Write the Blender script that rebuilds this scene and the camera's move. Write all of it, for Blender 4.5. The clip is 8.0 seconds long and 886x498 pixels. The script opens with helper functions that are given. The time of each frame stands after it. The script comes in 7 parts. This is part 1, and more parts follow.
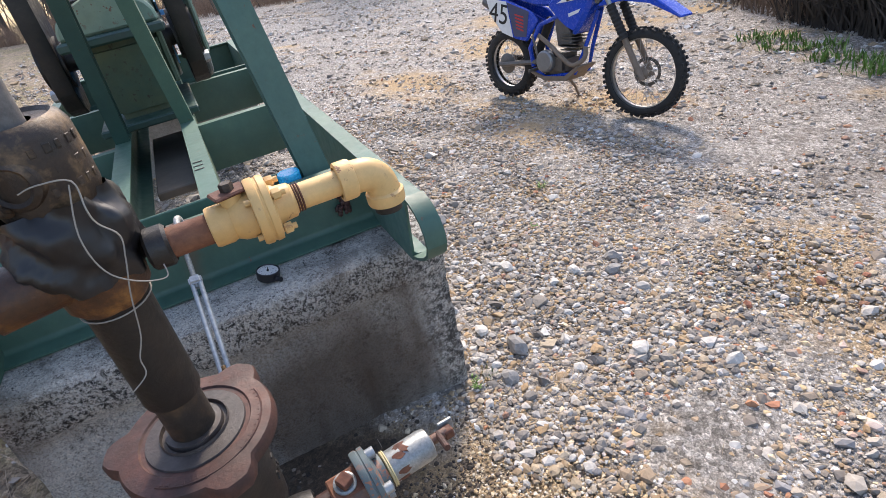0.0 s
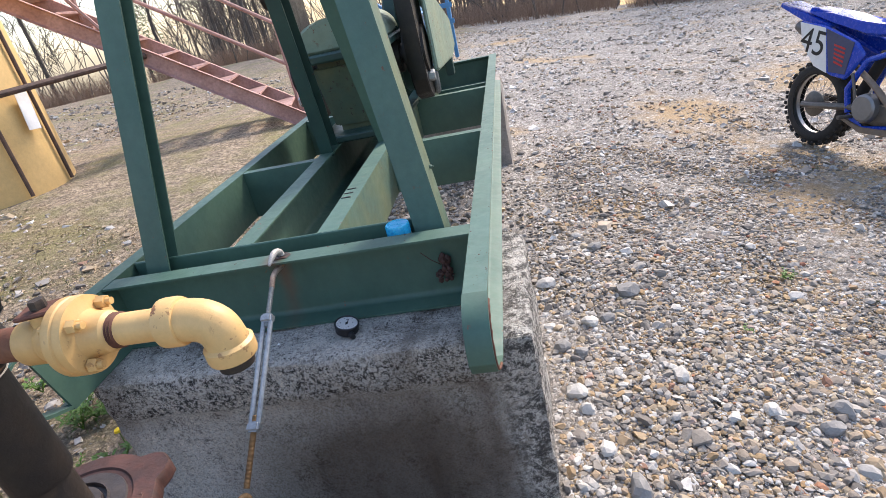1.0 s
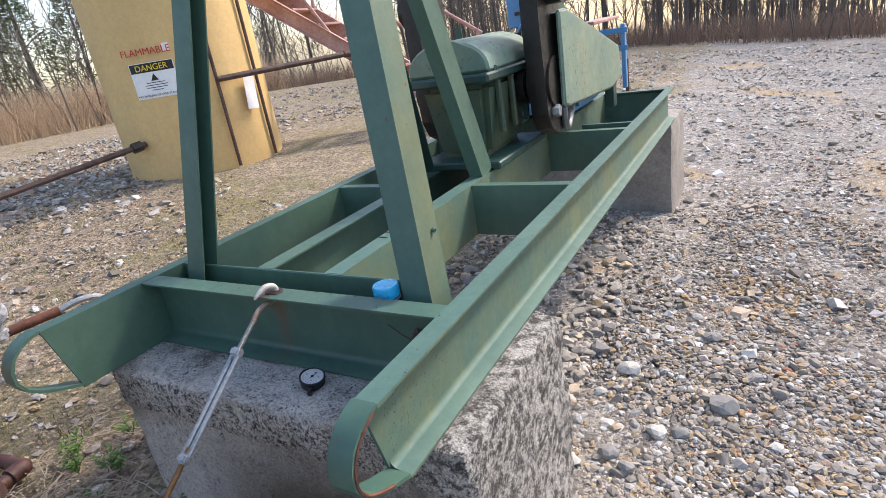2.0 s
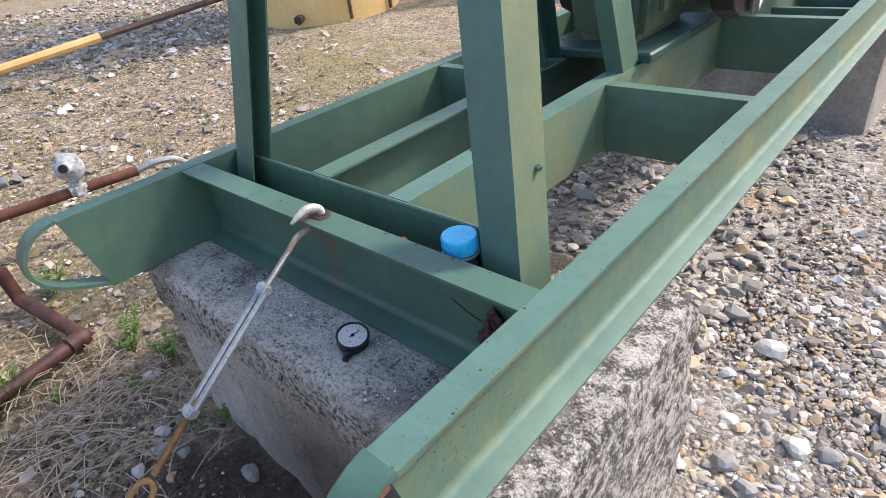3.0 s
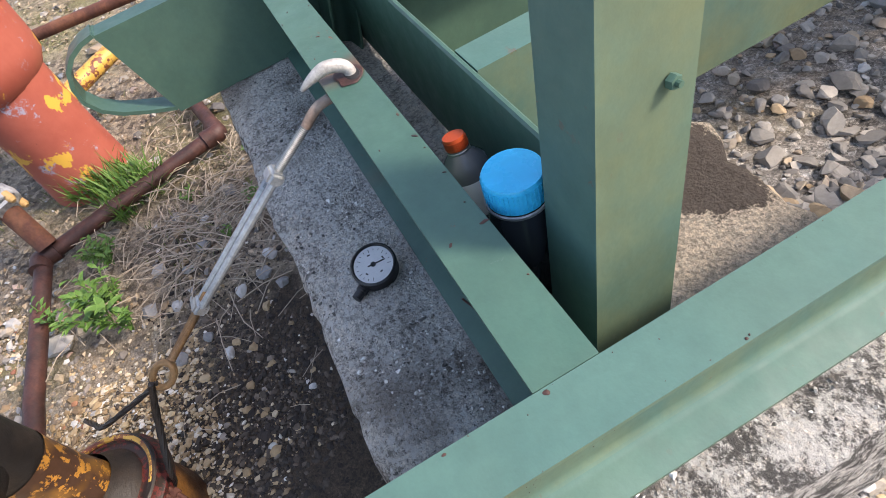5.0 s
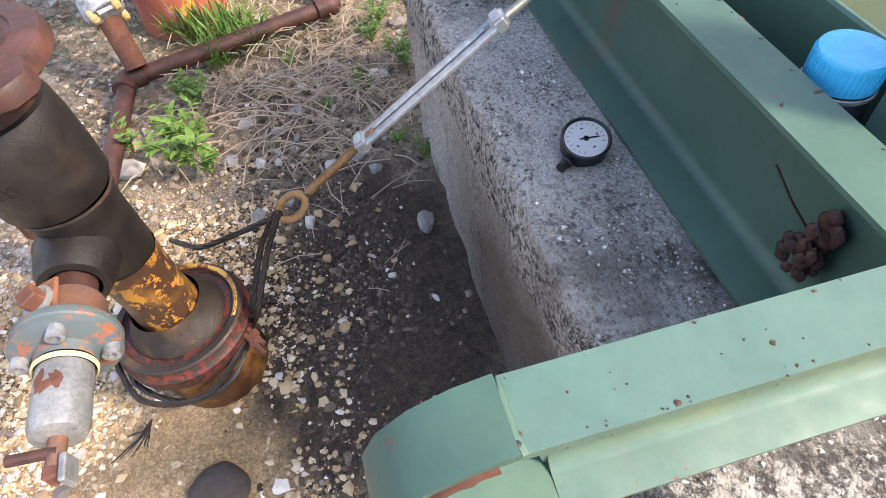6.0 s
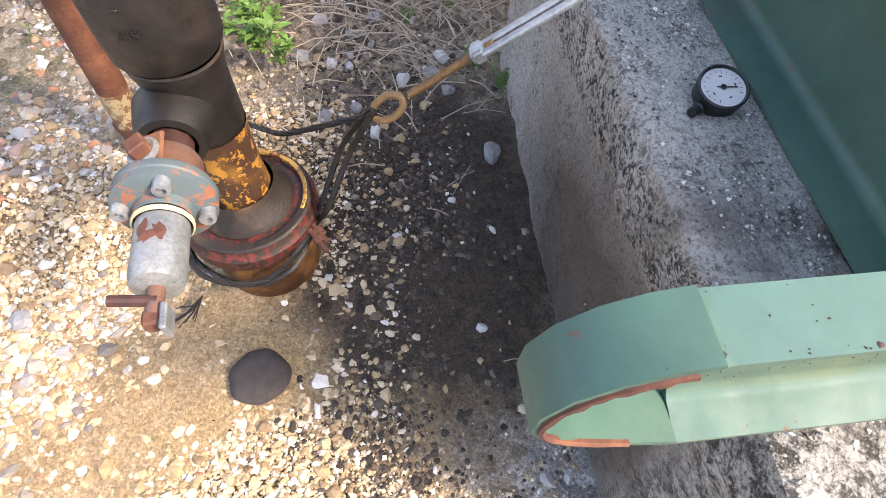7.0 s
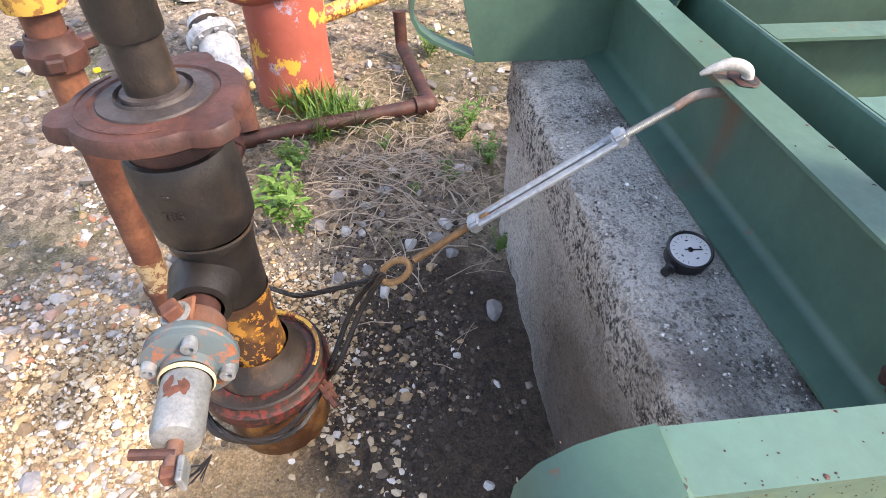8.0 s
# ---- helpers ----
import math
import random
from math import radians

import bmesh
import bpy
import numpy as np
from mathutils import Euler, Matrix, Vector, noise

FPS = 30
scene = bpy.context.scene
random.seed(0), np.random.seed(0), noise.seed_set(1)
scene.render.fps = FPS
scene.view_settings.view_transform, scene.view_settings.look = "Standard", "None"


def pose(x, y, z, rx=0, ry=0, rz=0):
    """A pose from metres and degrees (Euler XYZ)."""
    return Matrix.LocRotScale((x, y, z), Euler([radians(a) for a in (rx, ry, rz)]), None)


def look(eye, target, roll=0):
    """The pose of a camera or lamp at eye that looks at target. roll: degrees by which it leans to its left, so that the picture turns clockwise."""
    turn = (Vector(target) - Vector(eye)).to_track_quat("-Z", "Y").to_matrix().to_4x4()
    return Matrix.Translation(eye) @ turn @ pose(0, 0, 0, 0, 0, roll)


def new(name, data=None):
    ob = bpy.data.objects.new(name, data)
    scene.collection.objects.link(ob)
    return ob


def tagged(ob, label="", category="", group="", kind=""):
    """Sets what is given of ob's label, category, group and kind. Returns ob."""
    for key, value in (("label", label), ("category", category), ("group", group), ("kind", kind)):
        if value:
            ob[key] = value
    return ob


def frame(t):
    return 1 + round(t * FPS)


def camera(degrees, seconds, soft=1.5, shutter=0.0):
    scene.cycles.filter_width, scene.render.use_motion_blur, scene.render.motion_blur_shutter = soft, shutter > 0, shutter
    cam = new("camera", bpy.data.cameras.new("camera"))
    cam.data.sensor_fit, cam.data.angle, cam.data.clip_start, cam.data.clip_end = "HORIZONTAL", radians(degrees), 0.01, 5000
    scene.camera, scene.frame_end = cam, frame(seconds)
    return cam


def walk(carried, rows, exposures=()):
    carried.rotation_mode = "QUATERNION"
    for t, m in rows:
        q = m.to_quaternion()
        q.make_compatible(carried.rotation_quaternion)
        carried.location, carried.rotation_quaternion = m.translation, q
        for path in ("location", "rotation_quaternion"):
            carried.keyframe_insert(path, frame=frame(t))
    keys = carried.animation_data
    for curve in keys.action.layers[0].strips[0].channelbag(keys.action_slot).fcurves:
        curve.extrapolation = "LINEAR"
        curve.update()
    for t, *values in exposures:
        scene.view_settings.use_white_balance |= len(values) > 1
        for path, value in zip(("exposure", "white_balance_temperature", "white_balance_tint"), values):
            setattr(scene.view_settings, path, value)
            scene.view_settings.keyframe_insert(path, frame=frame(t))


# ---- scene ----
cam = camera(75.0, 8.0, soft=0.8)
PATH = [
    (0, (0.038, -1.486, 1.337), (0.61, 0.129, 0.306), -12.3),
    (0.5, (0.254, -1.451, 1.344), (0.273, 0.311, 0.399), -9.3),
    (1, (0.557, -1.261, 1.306), (0.221, 0.524, 0.47), -13.1),
    (1.5, (0.805, -1.033, 1.364), (0.166, 0.693, 0.581), -10.7),
    (2, (0.994, -0.904, 1.304), (0.011, 0.69, 0.6), -9.5),
    (2.2, (0.991, -0.857, 1.301), (-0.133, 0.626, 0.568), -10.3),
    (3.3, (0.708, -0.381, 1.227), (-0.504, 0.722, 0.081), -7.7),
    (3.5, (0.689, -0.299, 1.203), (-0.524, 0.733, -0.006), -8.0),
    (4, (0.643, -0.033, 1.142), (-0.62, 0.68, -0.235), -14.0),
    (4.5, (0.613, 0.036, 1.124), (-0.664, 0.441, -0.361), -21.5),
    (5, (0.566, -0.051, 1.143), (-0.726, 0.17, -0.367), -22.3),
    (5.2, (0.549, -0.1, 1.165), (-0.71, 0.068, -0.38), -22.2),
    (6.3, (0.534, -0.408, 1.036), (-0.631, -0.157, -0.569), 0.0),
    (6.5, (0.535, -0.432, 1.026), (-0.579, -0.193, -0.618), 1.8),
    (7, (0.535, -0.476, 1.048), (-0.514, -0.28, -0.644), 4.5),
    (7.5, (0.545, -0.483, 1.12), (-0.764, -0.427, -0.391), -0.2),
    (8, (0.582, -0.471, 1.104), (-0.882, -0.272, -0.245), 1.4),
]
EXPOSURES = [(0.0, 1.48, 7000, 15), (1.0, 1.48, 6900, 15), (2.2, 1.42, 6900, 15), (3.3, 1.75, 7000, 15), (5.2, 1.72, 7150, 16), (6.3, 2.28, 7600, 18), (8.0, 2.22, 7500, 18)]
walk(cam, [(t, look(eye, target, roll)) for t, eye, target, roll in PATH], EXPOSURES)

# ---- world and sun ----
SUN_EL, SUN_AZ = 42.0, 60.0  # the sun stands behind the engine end, on the yard's side
world = bpy.data.worlds.new("sky")
scene.world = world
world.use_nodes = True
wn = world.node_tree
sky = wn.nodes.new("ShaderNodeTexSky")
sky.sky_type, sky.sun_disc = "NISHITA", False
sky.sun_elevation, sky.sun_rotation = radians(SUN_EL), radians(90 - SUN_AZ)
sky.air_density, sky.dust_density, sky.ozone_density = 1.0, 1.5, 1.0
wn.nodes["Background"].inputs[1].default_value = 0.15
wn.links.new(sky.outputs[0], wn.nodes["Background"].inputs[0])
sun_data = bpy.data.lights.new("sun", "SUN")
sun_data.energy, sun_data.angle, sun_data.color = 1.65, radians(8), (1.0, 0.94, 0.85)
sun = new("sun", sun_data)
_d = Vector((math.cos(radians(SUN_EL)) * math.cos(radians(SUN_AZ)), math.cos(radians(SUN_EL)) * math.sin(radians(SUN_AZ)), math.sin(radians(SUN_EL))))
sun.matrix_world = look(_d * 30, (0, 0, 0))

# ---- materials ----
class Mat:
    """A small wrapper that builds one node material."""

    def __init__(self, name, rough=0.6, metal=0.0):
        self.m = bpy.data.materials.new(name)
        self.m.use_nodes = True
        self.t = self.m.node_tree
        self.b = self.t.nodes["Principled BSDF"]
        self.b.inputs["Roughness"].default_value = rough
        self.b.inputs["Metallic"].default_value = metal
        self.co = self.t.nodes.new("ShaderNodeTexCoord").outputs["Object"]

    def node(self, kind, **props):
        n = self.t.nodes.new(kind)
        for key, value in props.items():
            n.inputs[key].default_value = value
        return n

    def link(self, a, b):
        self.t.links.new(a, b)

    def world_co(self):
        self.co = self.t.nodes.new("ShaderNodeNewGeometry").outputs["Position"]
        return self

    def stretch(self, x, y, z):
        n = self.t.nodes.new("ShaderNodeMapping")
        n.inputs["Scale"].default_value = (x, y, z)
        self.link(self.co, n.inputs["Vector"])
        return n.outputs[0]

    def noise(self, scale, detail=4.0, rough=0.6, co=None):
        n = self.t.nodes.new("ShaderNodeTexNoise")
        n.inputs["Scale"].default_value = scale
        n.inputs["Detail"].default_value = detail
        n.inputs["Roughness"].default_value = rough
        self.link(co or self.co, n.inputs["Vector"])
        return n.outputs["Fac"]

    def cells(self, scale, out="Color", co=None, feature="F1"):
        n = self.t.nodes.new("ShaderNodeTexVoronoi")
        n.feature = feature
        n.inputs["Scale"].default_value = scale
        self.link(co or self.co, n.inputs["Vector"])
        return n.outputs[out]

    def ramp(self, fac, stops):
        n = self.t.nodes.new("ShaderNodeValToRGB")
        e = n.color_ramp.elements
        while len(e) < len(stops):
            e.new(0.5)
        for el, (p, c) in zip(e, stops):
            el.position = p
            el.color = (*c, 1) if isinstance(c, tuple) else (c, c, c, 1)
        self.link(fac, n.inputs[0])
        return n.outputs[0]

    def mix(self, fac, a, b, blend="MIX"):
        n = self.t.nodes.new("ShaderNodeMix")
        n.data_type, n.blend_type = "RGBA", blend
        for sock, v in ((n.inputs[0], fac), (n.inputs[6], a), (n.inputs[7], b)):
            if isinstance(v, tuple):
                sock.default_value = (*v, 1)
            elif isinstance(v, (int, float)):
                sock.default_value = v
            else:
                self.link(v, sock)
        return n.outputs[2]

    def math(self, op, a, b=0.0):
        n = self.t.nodes.new("ShaderNodeMath")
        n.operation = op
        for sock, v in zip(n.inputs, (a, b)):
            if isinstance(v, (int, float)):
                sock.default_value = v
            else:
                self.link(v, sock)
        return n.outputs[0]

    def color(self, c):
        if isinstance(c, tuple):
            self.b.inputs["Base Color"].default_value = (*c, 1)
        else:
            self.link(c, self.b.inputs["Base Color"])
        return self

    def rough(self, r):
        self.link(r, self.b.inputs["Roughness"])
        return self

    def bump(self, h, strength=0.4, dist=0.004):
        n = self.t.nodes.new("ShaderNodeBump")
        n.inputs["Strength"].default_value, n.inputs["Distance"].default_value = strength, dist
        self.link(h, n.inputs["Height"])
        self.link(n.outputs[0], self.b.inputs["Normal"])
        return self

    def rand(self):
        return self.t.nodes.new("ShaderNodeObjectInfo").outputs["Random"]

    def island(self):
        return self.t.nodes.new("ShaderNodeNewGeometry").outputs["Random Per Island"]


def paint(name, col, faded, rust=(0.10, 0.036, 0.018), chips=0.67, rough=0.5, scale=1.0, rusty=(0.64, 0.72), sunlit_fade=None, run_x=None):
    """Old enamel on steel: colour, sun-faded blotches, rust where it has chipped."""
    a = Mat(name, rough).world_co()
    fade = a.ramp(a.noise(2.3 * scale, 5), [(0.38, 0.0), (0.68, 1.0)])
    base = a.mix(fade, col, faded)
    if sunlit_fade:
        # faces toward the sun take a faded, sunlit olive put into the colour
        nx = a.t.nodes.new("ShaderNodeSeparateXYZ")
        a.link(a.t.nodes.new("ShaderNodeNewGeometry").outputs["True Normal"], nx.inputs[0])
        sunward = a.ramp(nx.outputs[0], [(0.55, 0.0), (0.8, 1.0)])
        mottle = a.ramp(a.noise(3.2, 6, 0.7), [(0.36, 0.1), (0.66, 1.0)])
        base = a.mix(a.math("MULTIPLY", sunward, mottle), base, a.mix(a.noise(11, 4), sunlit_fade, tuple(v * 1.2 for v in sunlit_fade)))
    streak = a.ramp(a.noise(5 * scale, 6, 0.7, a.stretch(1, 1, 0.18)), [(0.35, 0.82), (0.7, 1.12)])
    base = a.mix(0.55, base, streak, "MULTIPLY")
    # fine dust, scuffs and dull blotches
    base = a.mix(0.45, base, a.ramp(a.noise(19, 9, 0.8), [(0.33, 0.72), (0.67, 1.22)]), "MULTIPLY")
    scuff = a.ramp(a.noise(95, 6, 0.8, a.stretch(1, 0.35, 1)), [(0.66, 0.0), (0.74, 0.5)])
    base = a.mix(scuff, base, tuple(0.5 * v + 0.10 for v in faded))
    if run_x is not None:
        # rust and grease that ran down from the hook's hole
        px = a.t.nodes.new("ShaderNodeSeparateXYZ")
        a.link(a.co, px.inputs[0])
        off = a.math("ABSOLUTE", a.math("ADD", a.math("SUBTRACT", px.outputs[0], run_x), a.math("MULTIPLY", a.math("SUBTRACT", a.noise(12, 5, 0.7), 0.5), 0.05)))
        low = a.ramp(px.outputs[2], [(0.56, 0.25), (0.70, 0.9)])
        base = a.mix(a.math("MULTIPLY", a.ramp(off, [(0.004, 0.85), (0.034, 0.0)]), low), base, a.mix(a.noise(60, 4), (0.075, 0.032, 0.018), (0.17, 0.08, 0.045)))
    spots = a.ramp(a.noise(46 * scale, 4, 0.65), [(chips, 0.0), (chips + 0.03, 1.0)])
    area = a.ramp(a.noise(6 * scale, 3), [(rusty[0] - 0.14, 0.0), (rusty[1] - 0.08, 1.0)])
    chip = a.math("MULTIPLY", spots, area)
    rust_c = a.mix(a.noise(120, 3), rust, tuple(min(1, v * 2.2) for v in rust))
    a.color(a.mix(chip, base, rust_c))
    a.rough(a.ramp(a.noise(30, 4), [(0.3, rough - 0.07), (0.7, rough + 0.12)]))
    a.bump(a.math("SUBTRACT", a.noise(85, 3), a.math("MULTIPLY", chip, 0.8)), 0.25, 0.0015)
    return a.m


def rusty(name, dark, mid, light, rough=0.8, scale=1.0, metal=0.0, grow=0.35):
    a = Mat(name, rough, metal).world_co()
    c = a.ramp(a.noise(9 * scale, 6, 0.65), [(0.28, dark), (0.5, mid), (0.72, light)])
    c = a.mix(0.6, c, a.ramp(a.noise(90 * scale, 4, 0.7), [(0.3, 0.55), (0.7, 1.3)]), "MULTIPLY")
    a.color(c)
    a.rough(a.ramp(a.noise(22 * scale, 4), [(0.3, rough - 0.15), (0.7, min(1.0, rough + 0.1))]))
    a.bump(a.noise(110 * scale, 5, 0.7), grow, 0.003)
    return a.m


def plain(name, col, rough=0.5, metal=0.0, vary=0.15, scale=30, bump=0.1):
    a = Mat(name, rough, metal)
    n = a.noise(scale, 4)
    a.color(a.mix(n, tuple(v * (1 - vary) for v in col), tuple(min(1, v * (1 + vary)) for v in col)))
    a.rough(a.ramp(a.noise(scale * 1.7, 3), [(0.3, max(0.05, rough - 0.08)), (0.7, min(1, rough + 0.08))]))
    if bump:
        a.bump(a.noise(scale * 4, 3), bump, 0.001)
    return a.m


GREEN = paint("green_enamel", (0.045, 0.108, 0.082), (0.068, 0.138, 0.100), sunlit_fade=(0.070, 0.130, 0.088))
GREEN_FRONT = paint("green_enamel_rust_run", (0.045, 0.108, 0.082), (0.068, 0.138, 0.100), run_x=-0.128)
# lighter copy of the green for members in the sun, besides real fading
GREEN_SUN = paint("green_enamel_faded_sunlit", (0.056, 0.131, 0.110), (0.082, 0.158, 0.122), chips=0.655, rough=0.6, sunlit_fade=(0.128, 0.152, 0.078))
GREEN_DARK = paint("green_enamel_dark", (0.02, 0.055, 0.05), (0.035, 0.085, 0.065), chips=0.66, rough=0.4)
YELLOW = paint("cream_yellow_enamel", (0.60, 0.35, 0.125), (0.69, 0.44, 0.18), rust=(0.16, 0.07, 0.03), chips=0.60, rough=0.45, scale=2)
YELLOW_CHIPPED = paint("chipped_yellow_enamel", (0.55, 0.32, 0.06), (0.6, 0.36, 0.07), rust=(0.10, 0.03, 0.015), chips=0.5, rusty=(0.5, 0.6), rough=0.5, scale=1.1)
TANK_YELLOW = paint("tank_yellow_enamel", (0.60, 0.40, 0.16), (0.68, 0.46, 0.20), chips=0.72, rough=0.55, scale=0.4)
RUST = rusty("rusted_steel", (0.055, 0.020, 0.013), (0.118, 0.043, 0.026), (0.225, 0.095, 0.046))
RUST_RED = rusty("red_primer_rust", (0.022, 0.012, 0.010), (0.058, 0.022, 0.016), (0.115, 0.042, 0.028), rough=0.62, scale=1.4)
RUST_STAIR = rusty("pink_oxide_stair_paint", (0.30, 0.155, 0.13), (0.42, 0.24, 0.205), (0.52, 0.32, 0.28), rough=0.7, scale=0.4)
IRON_OILY = rusty("oily_black_iron", (0.007, 0.0062, 0.0058), (0.013, 0.0108, 0.0095), (0.028, 0.020, 0.015), rough=0.5, scale=1.4)
IRON_DIRTY = rusty("dirty_brown_iron", (0.010, 0.008, 0.007), (0.027, 0.019, 0.014), (0.105, 0.060, 0.029), rough=0.55, scale=1.6)
ORANGE_OIL = rusty("oil_stained_orange_iron", (0.016, 0.009, 0.006), (0.075, 0.028, 0.010), (0.34, 0.15, 0.035), rough=0.5, scale=1.5)
VALVE_MIX = rusty("worn_blue_and_rust_iron", (0.075, 0.088, 0.095), (0.15, 0.075, 0.050), (0.22, 0.095, 0.058), rough=0.6, scale=2.4)
GALV = rusty("galvanised_steel", (0.22, 0.235, 0.245), (0.33, 0.35, 0.36), (0.45, 0.47, 0.47), rough=0.42, metal=0.55, grow=0.1)
GALV_DULL = rusty("dull_zinc_pipe", (0.15, 0.165, 0.17), (0.25, 0.265, 0.265), (0.36, 0.355, 0.33), rough=0.42, metal=0.4, scale=2, grow=0.2)
BRASS_RUST = rusty("brown_threaded_rod", (0.16, 0.085, 0.035), (0.26, 0.15, 0.065), (0.36, 0.22, 0.10), rough=0.6, metal=0.3)
HOOK_WHITE = rusty("grey_white_cast_hook", (0.24, 0.22, 0.19), (0.42, 0.40, 0.37), (0.52, 0.50, 0.47), rough=0.5, scale=2.5, metal=0.2)
BLACK_PLASTIC = plain("black_plastic", (0.012, 0.012, 0.014), 0.4)
BLACK_RUBBER = plain("black_rubber", (0.022, 0.021, 0.020), 0.8, bump=0.4)
CLOTH = plain("oil_soaked_black_cloth", (0.012, 0.011, 0.012), 0.45, scale=14, bump=0.5)
STRING = plain("grey_string", (0.27, 0.25, 0.22), 0.9)
WHITE_PLASTIC = plain("white_plastic", (0.75, 0.75, 0.73), 0.4)
DIAL = plain("white_dial", (0.80, 0.80, 0.78), 0.5, bump=0)
INK = plain("black_ink", (0.012, 0.012, 0.012), 0.6, bump=0)
RED_INK = plain("red_ink", (0.50, 0.03, 0.025), 0.6, bump=0)
YELLOW_INK = plain("yellow_ink", (0.75, 0.55, 0.04), 0.6, bump=0)
BLUE_CAP = plain("sky_blue_cap", (0.006, 0.42, 0.70), 0.28, bump=0.02)
BLUE_BIKE = plain("blue_bike_plastic", (0.008, 0.06, 0.45), 0.25, bump=0.02)
BLUE_ENGINE = plain("pale_blue_engine_paint", (0.10, 0.28, 0.50), 0.45)
ORANGE_CAP = plain("orange_cap", (0.42, 0.06, 0.015), 0.4, bump=0.02)
DARK_DRINK = plain("dark_liquid_bottle", (0.020, 0.024, 0.030), 0.12, bump=0.02)
CLEAR_DRINK = plain("cloudy_plastic_bottle", (0.13, 0.14, 0.15), 0.15, vary=0.4, scale=18, bump=0.02)
ALU = plain("dusty_aluminium", (0.42, 0.41, 0.39), 0.4, 0.8)
ALU_DARK = plain("dirty_engine_aluminium", (0.14, 0.13, 0.12), 0.5, 0.6, vary=0.4)
MUD = plain("muddy_metal", (0.20, 0.15, 0.11), 0.75, vary=0.35)
PAPER = plain("white_tag", (0.72, 0.73, 0.74), 0.7)
TAN_ROOT = plain("dry_stems", (0.40, 0.325, 0.24), 0.9, vary=0.4)
STEM_BROWN = plain("brown_brush", (0.23, 0.165, 0.12), 0.95, vary=0.4, scale=3)
BARK = plain("grey_brown_bark", (0.125, 0.108, 0.095), 0.95, vary=0.35, scale=6, bump=0.5)


def foliage(name, a_col, b_col, rough=0.6):
    a = Mat(name, rough)
    a.color(a.mix(a.island(), a_col, b_col))
    return a.m


WEED = foliage("fresh_green_weed", (0.055, 0.13, 0.02), (0.12, 0.22, 0.035))
GRASS_DRY = foliage("dry_tan_grass", (0.36, 0.25, 0.155), (0.58, 0.43, 0.29), 0.85)
LEAVES = foliage("fallen_brown_leaves", (0.12, 0.085, 0.052), (0.47, 0.37, 0.25), 0.85)
PINE = foliage("green_needles", (0.05, 0.085, 0.03), (0.12, 0.175, 0.06), 0.7)


def flaked_drum():
    """Red over blue over yellow, each coat flaked down to the one below."""
    a = Mat("flaked_red_blue_yellow_enamel", 0.55).world_co()
    red = a.mix(a.noise(7, 6, 0.7), (0.24, 0.045, 0.03), (0.46, 0.13, 0.085))
    blue = a.ramp(a.noise(13, 7, 0.75), [(0.60, 0.0), (0.65, 0.85)])
    c = a.mix(blue, red, a.mix(a.noise(40, 4), (0.20, 0.27, 0.42), (0.42, 0.42, 0.48)))
    c = a.mix(a.ramp(a.noise(8, 6, 0.65, a.stretch(1, 1, 0.8)), [(0.585, 0.0), (0.60, 1.0)]), c, (0.62, 0.36, 0.055))
    c = a.mix(a.ramp(a.noise(26, 6, 0.75), [(0.66, 0.0), (0.69, 1.0)]), c, (0.07, 0.028, 0.015))
    a.color(c).bump(a.noise(60, 5), 0.3, 0.002)
    return a.m


RED_FLAKED = flaked_drum()
OIL_YELLOW = paint("oil_smeared_yellow", (0.42, 0.20, 0.035), (0.10, 0.042, 0.016), rust=(0.034, 0.017, 0.010), chips=0.44, rusty=(0.40, 0.50), rough=0.4, scale=0.9)


def stone_mat(name, stops):
    a = Mat(name, 0.85).world_co()
    c = a.ramp(a.island(), stops)
    c = a.mix(0.55, c, a.ramp(a.noise(70, 5, 0.7), [(0.25, 0.6), (0.75, 1.25)]), "MULTIPLY")
    a.color(c).bump(a.noise(160, 4, 0.7), 0.4, 0.003)
    return a.m


GREYS = [(0.0, (0.136, 0.124, 0.112)), (0.2, (0.208, 0.188, 0.168)), (0.38, (0.288, 0.260, 0.224)), (0.52, (0.352, 0.240, 0.132)), (0.62, (0.368, 0.304, 0.216)), (0.72, (0.336, 0.312, 0.284)), (0.86, (0.448, 0.428, 0.396)), (0.96, (0.544, 0.528, 0.496)), (1.0, (0.272, 0.128, 0.072))]
STONE = stone_mat("limestone_gravel", GREYS)
PEBBLE = stone_mat("river_pebbles", [(0.0, (0.14, 0.125, 0.115)), (0.16, (0.24, 0.20, 0.16)), (0.30, (0.36, 0.235, 0.12)), (0.44, (0.27, 0.265, 0.27)), (0.58, (0.42, 0.33, 0.22)), (0.70, (0.36, 0.33, 0.295)), (0.82, (0.46, 0.43, 0.385)), (0.92, (0.64, 0.62, 0.59)), (0.96, (0.44, 0.22, 0.12)), (1.0, (0.30, 0.12, 0.075))])
# paler than the pebbles: the far yard's grazing sheen is put into the colour
SHEEN_GRAVEL = stone_mat("sheen_yard_gravel", [(0.0, (0.21, 0.19, 0.17)), (0.25, (0.38, 0.33, 0.27)), (0.45, (0.47, 0.36, 0.24)), (0.65, (0.46, 0.43, 0.395)), (0.85, (0.58, 0.555, 0.52)), (1.0, (0.72, 0.70, 0.67))])
DARK_GRIT = stone_mat("oily_grit", [(0.0, (0.024, 0.018, 0.014)), (0.5, (0.052, 0.039, 0.029)), (0.8, (0.10, 0.074, 0.052)), (0.96, (0.17, 0.13, 0.095)), (1.0, (0.36, 0.31, 0.26))])
TAN_GRIT = stone_mat("tan_grit", [(0.0, (0.22, 0.15, 0.085)), (0.35, (0.40, 0.28, 0.15)), (0.65, (0.52, 0.40, 0.24)), (0.85, (0.62, 0.52, 0.38)), (1.0, (0.70, 0.67, 0.62))])


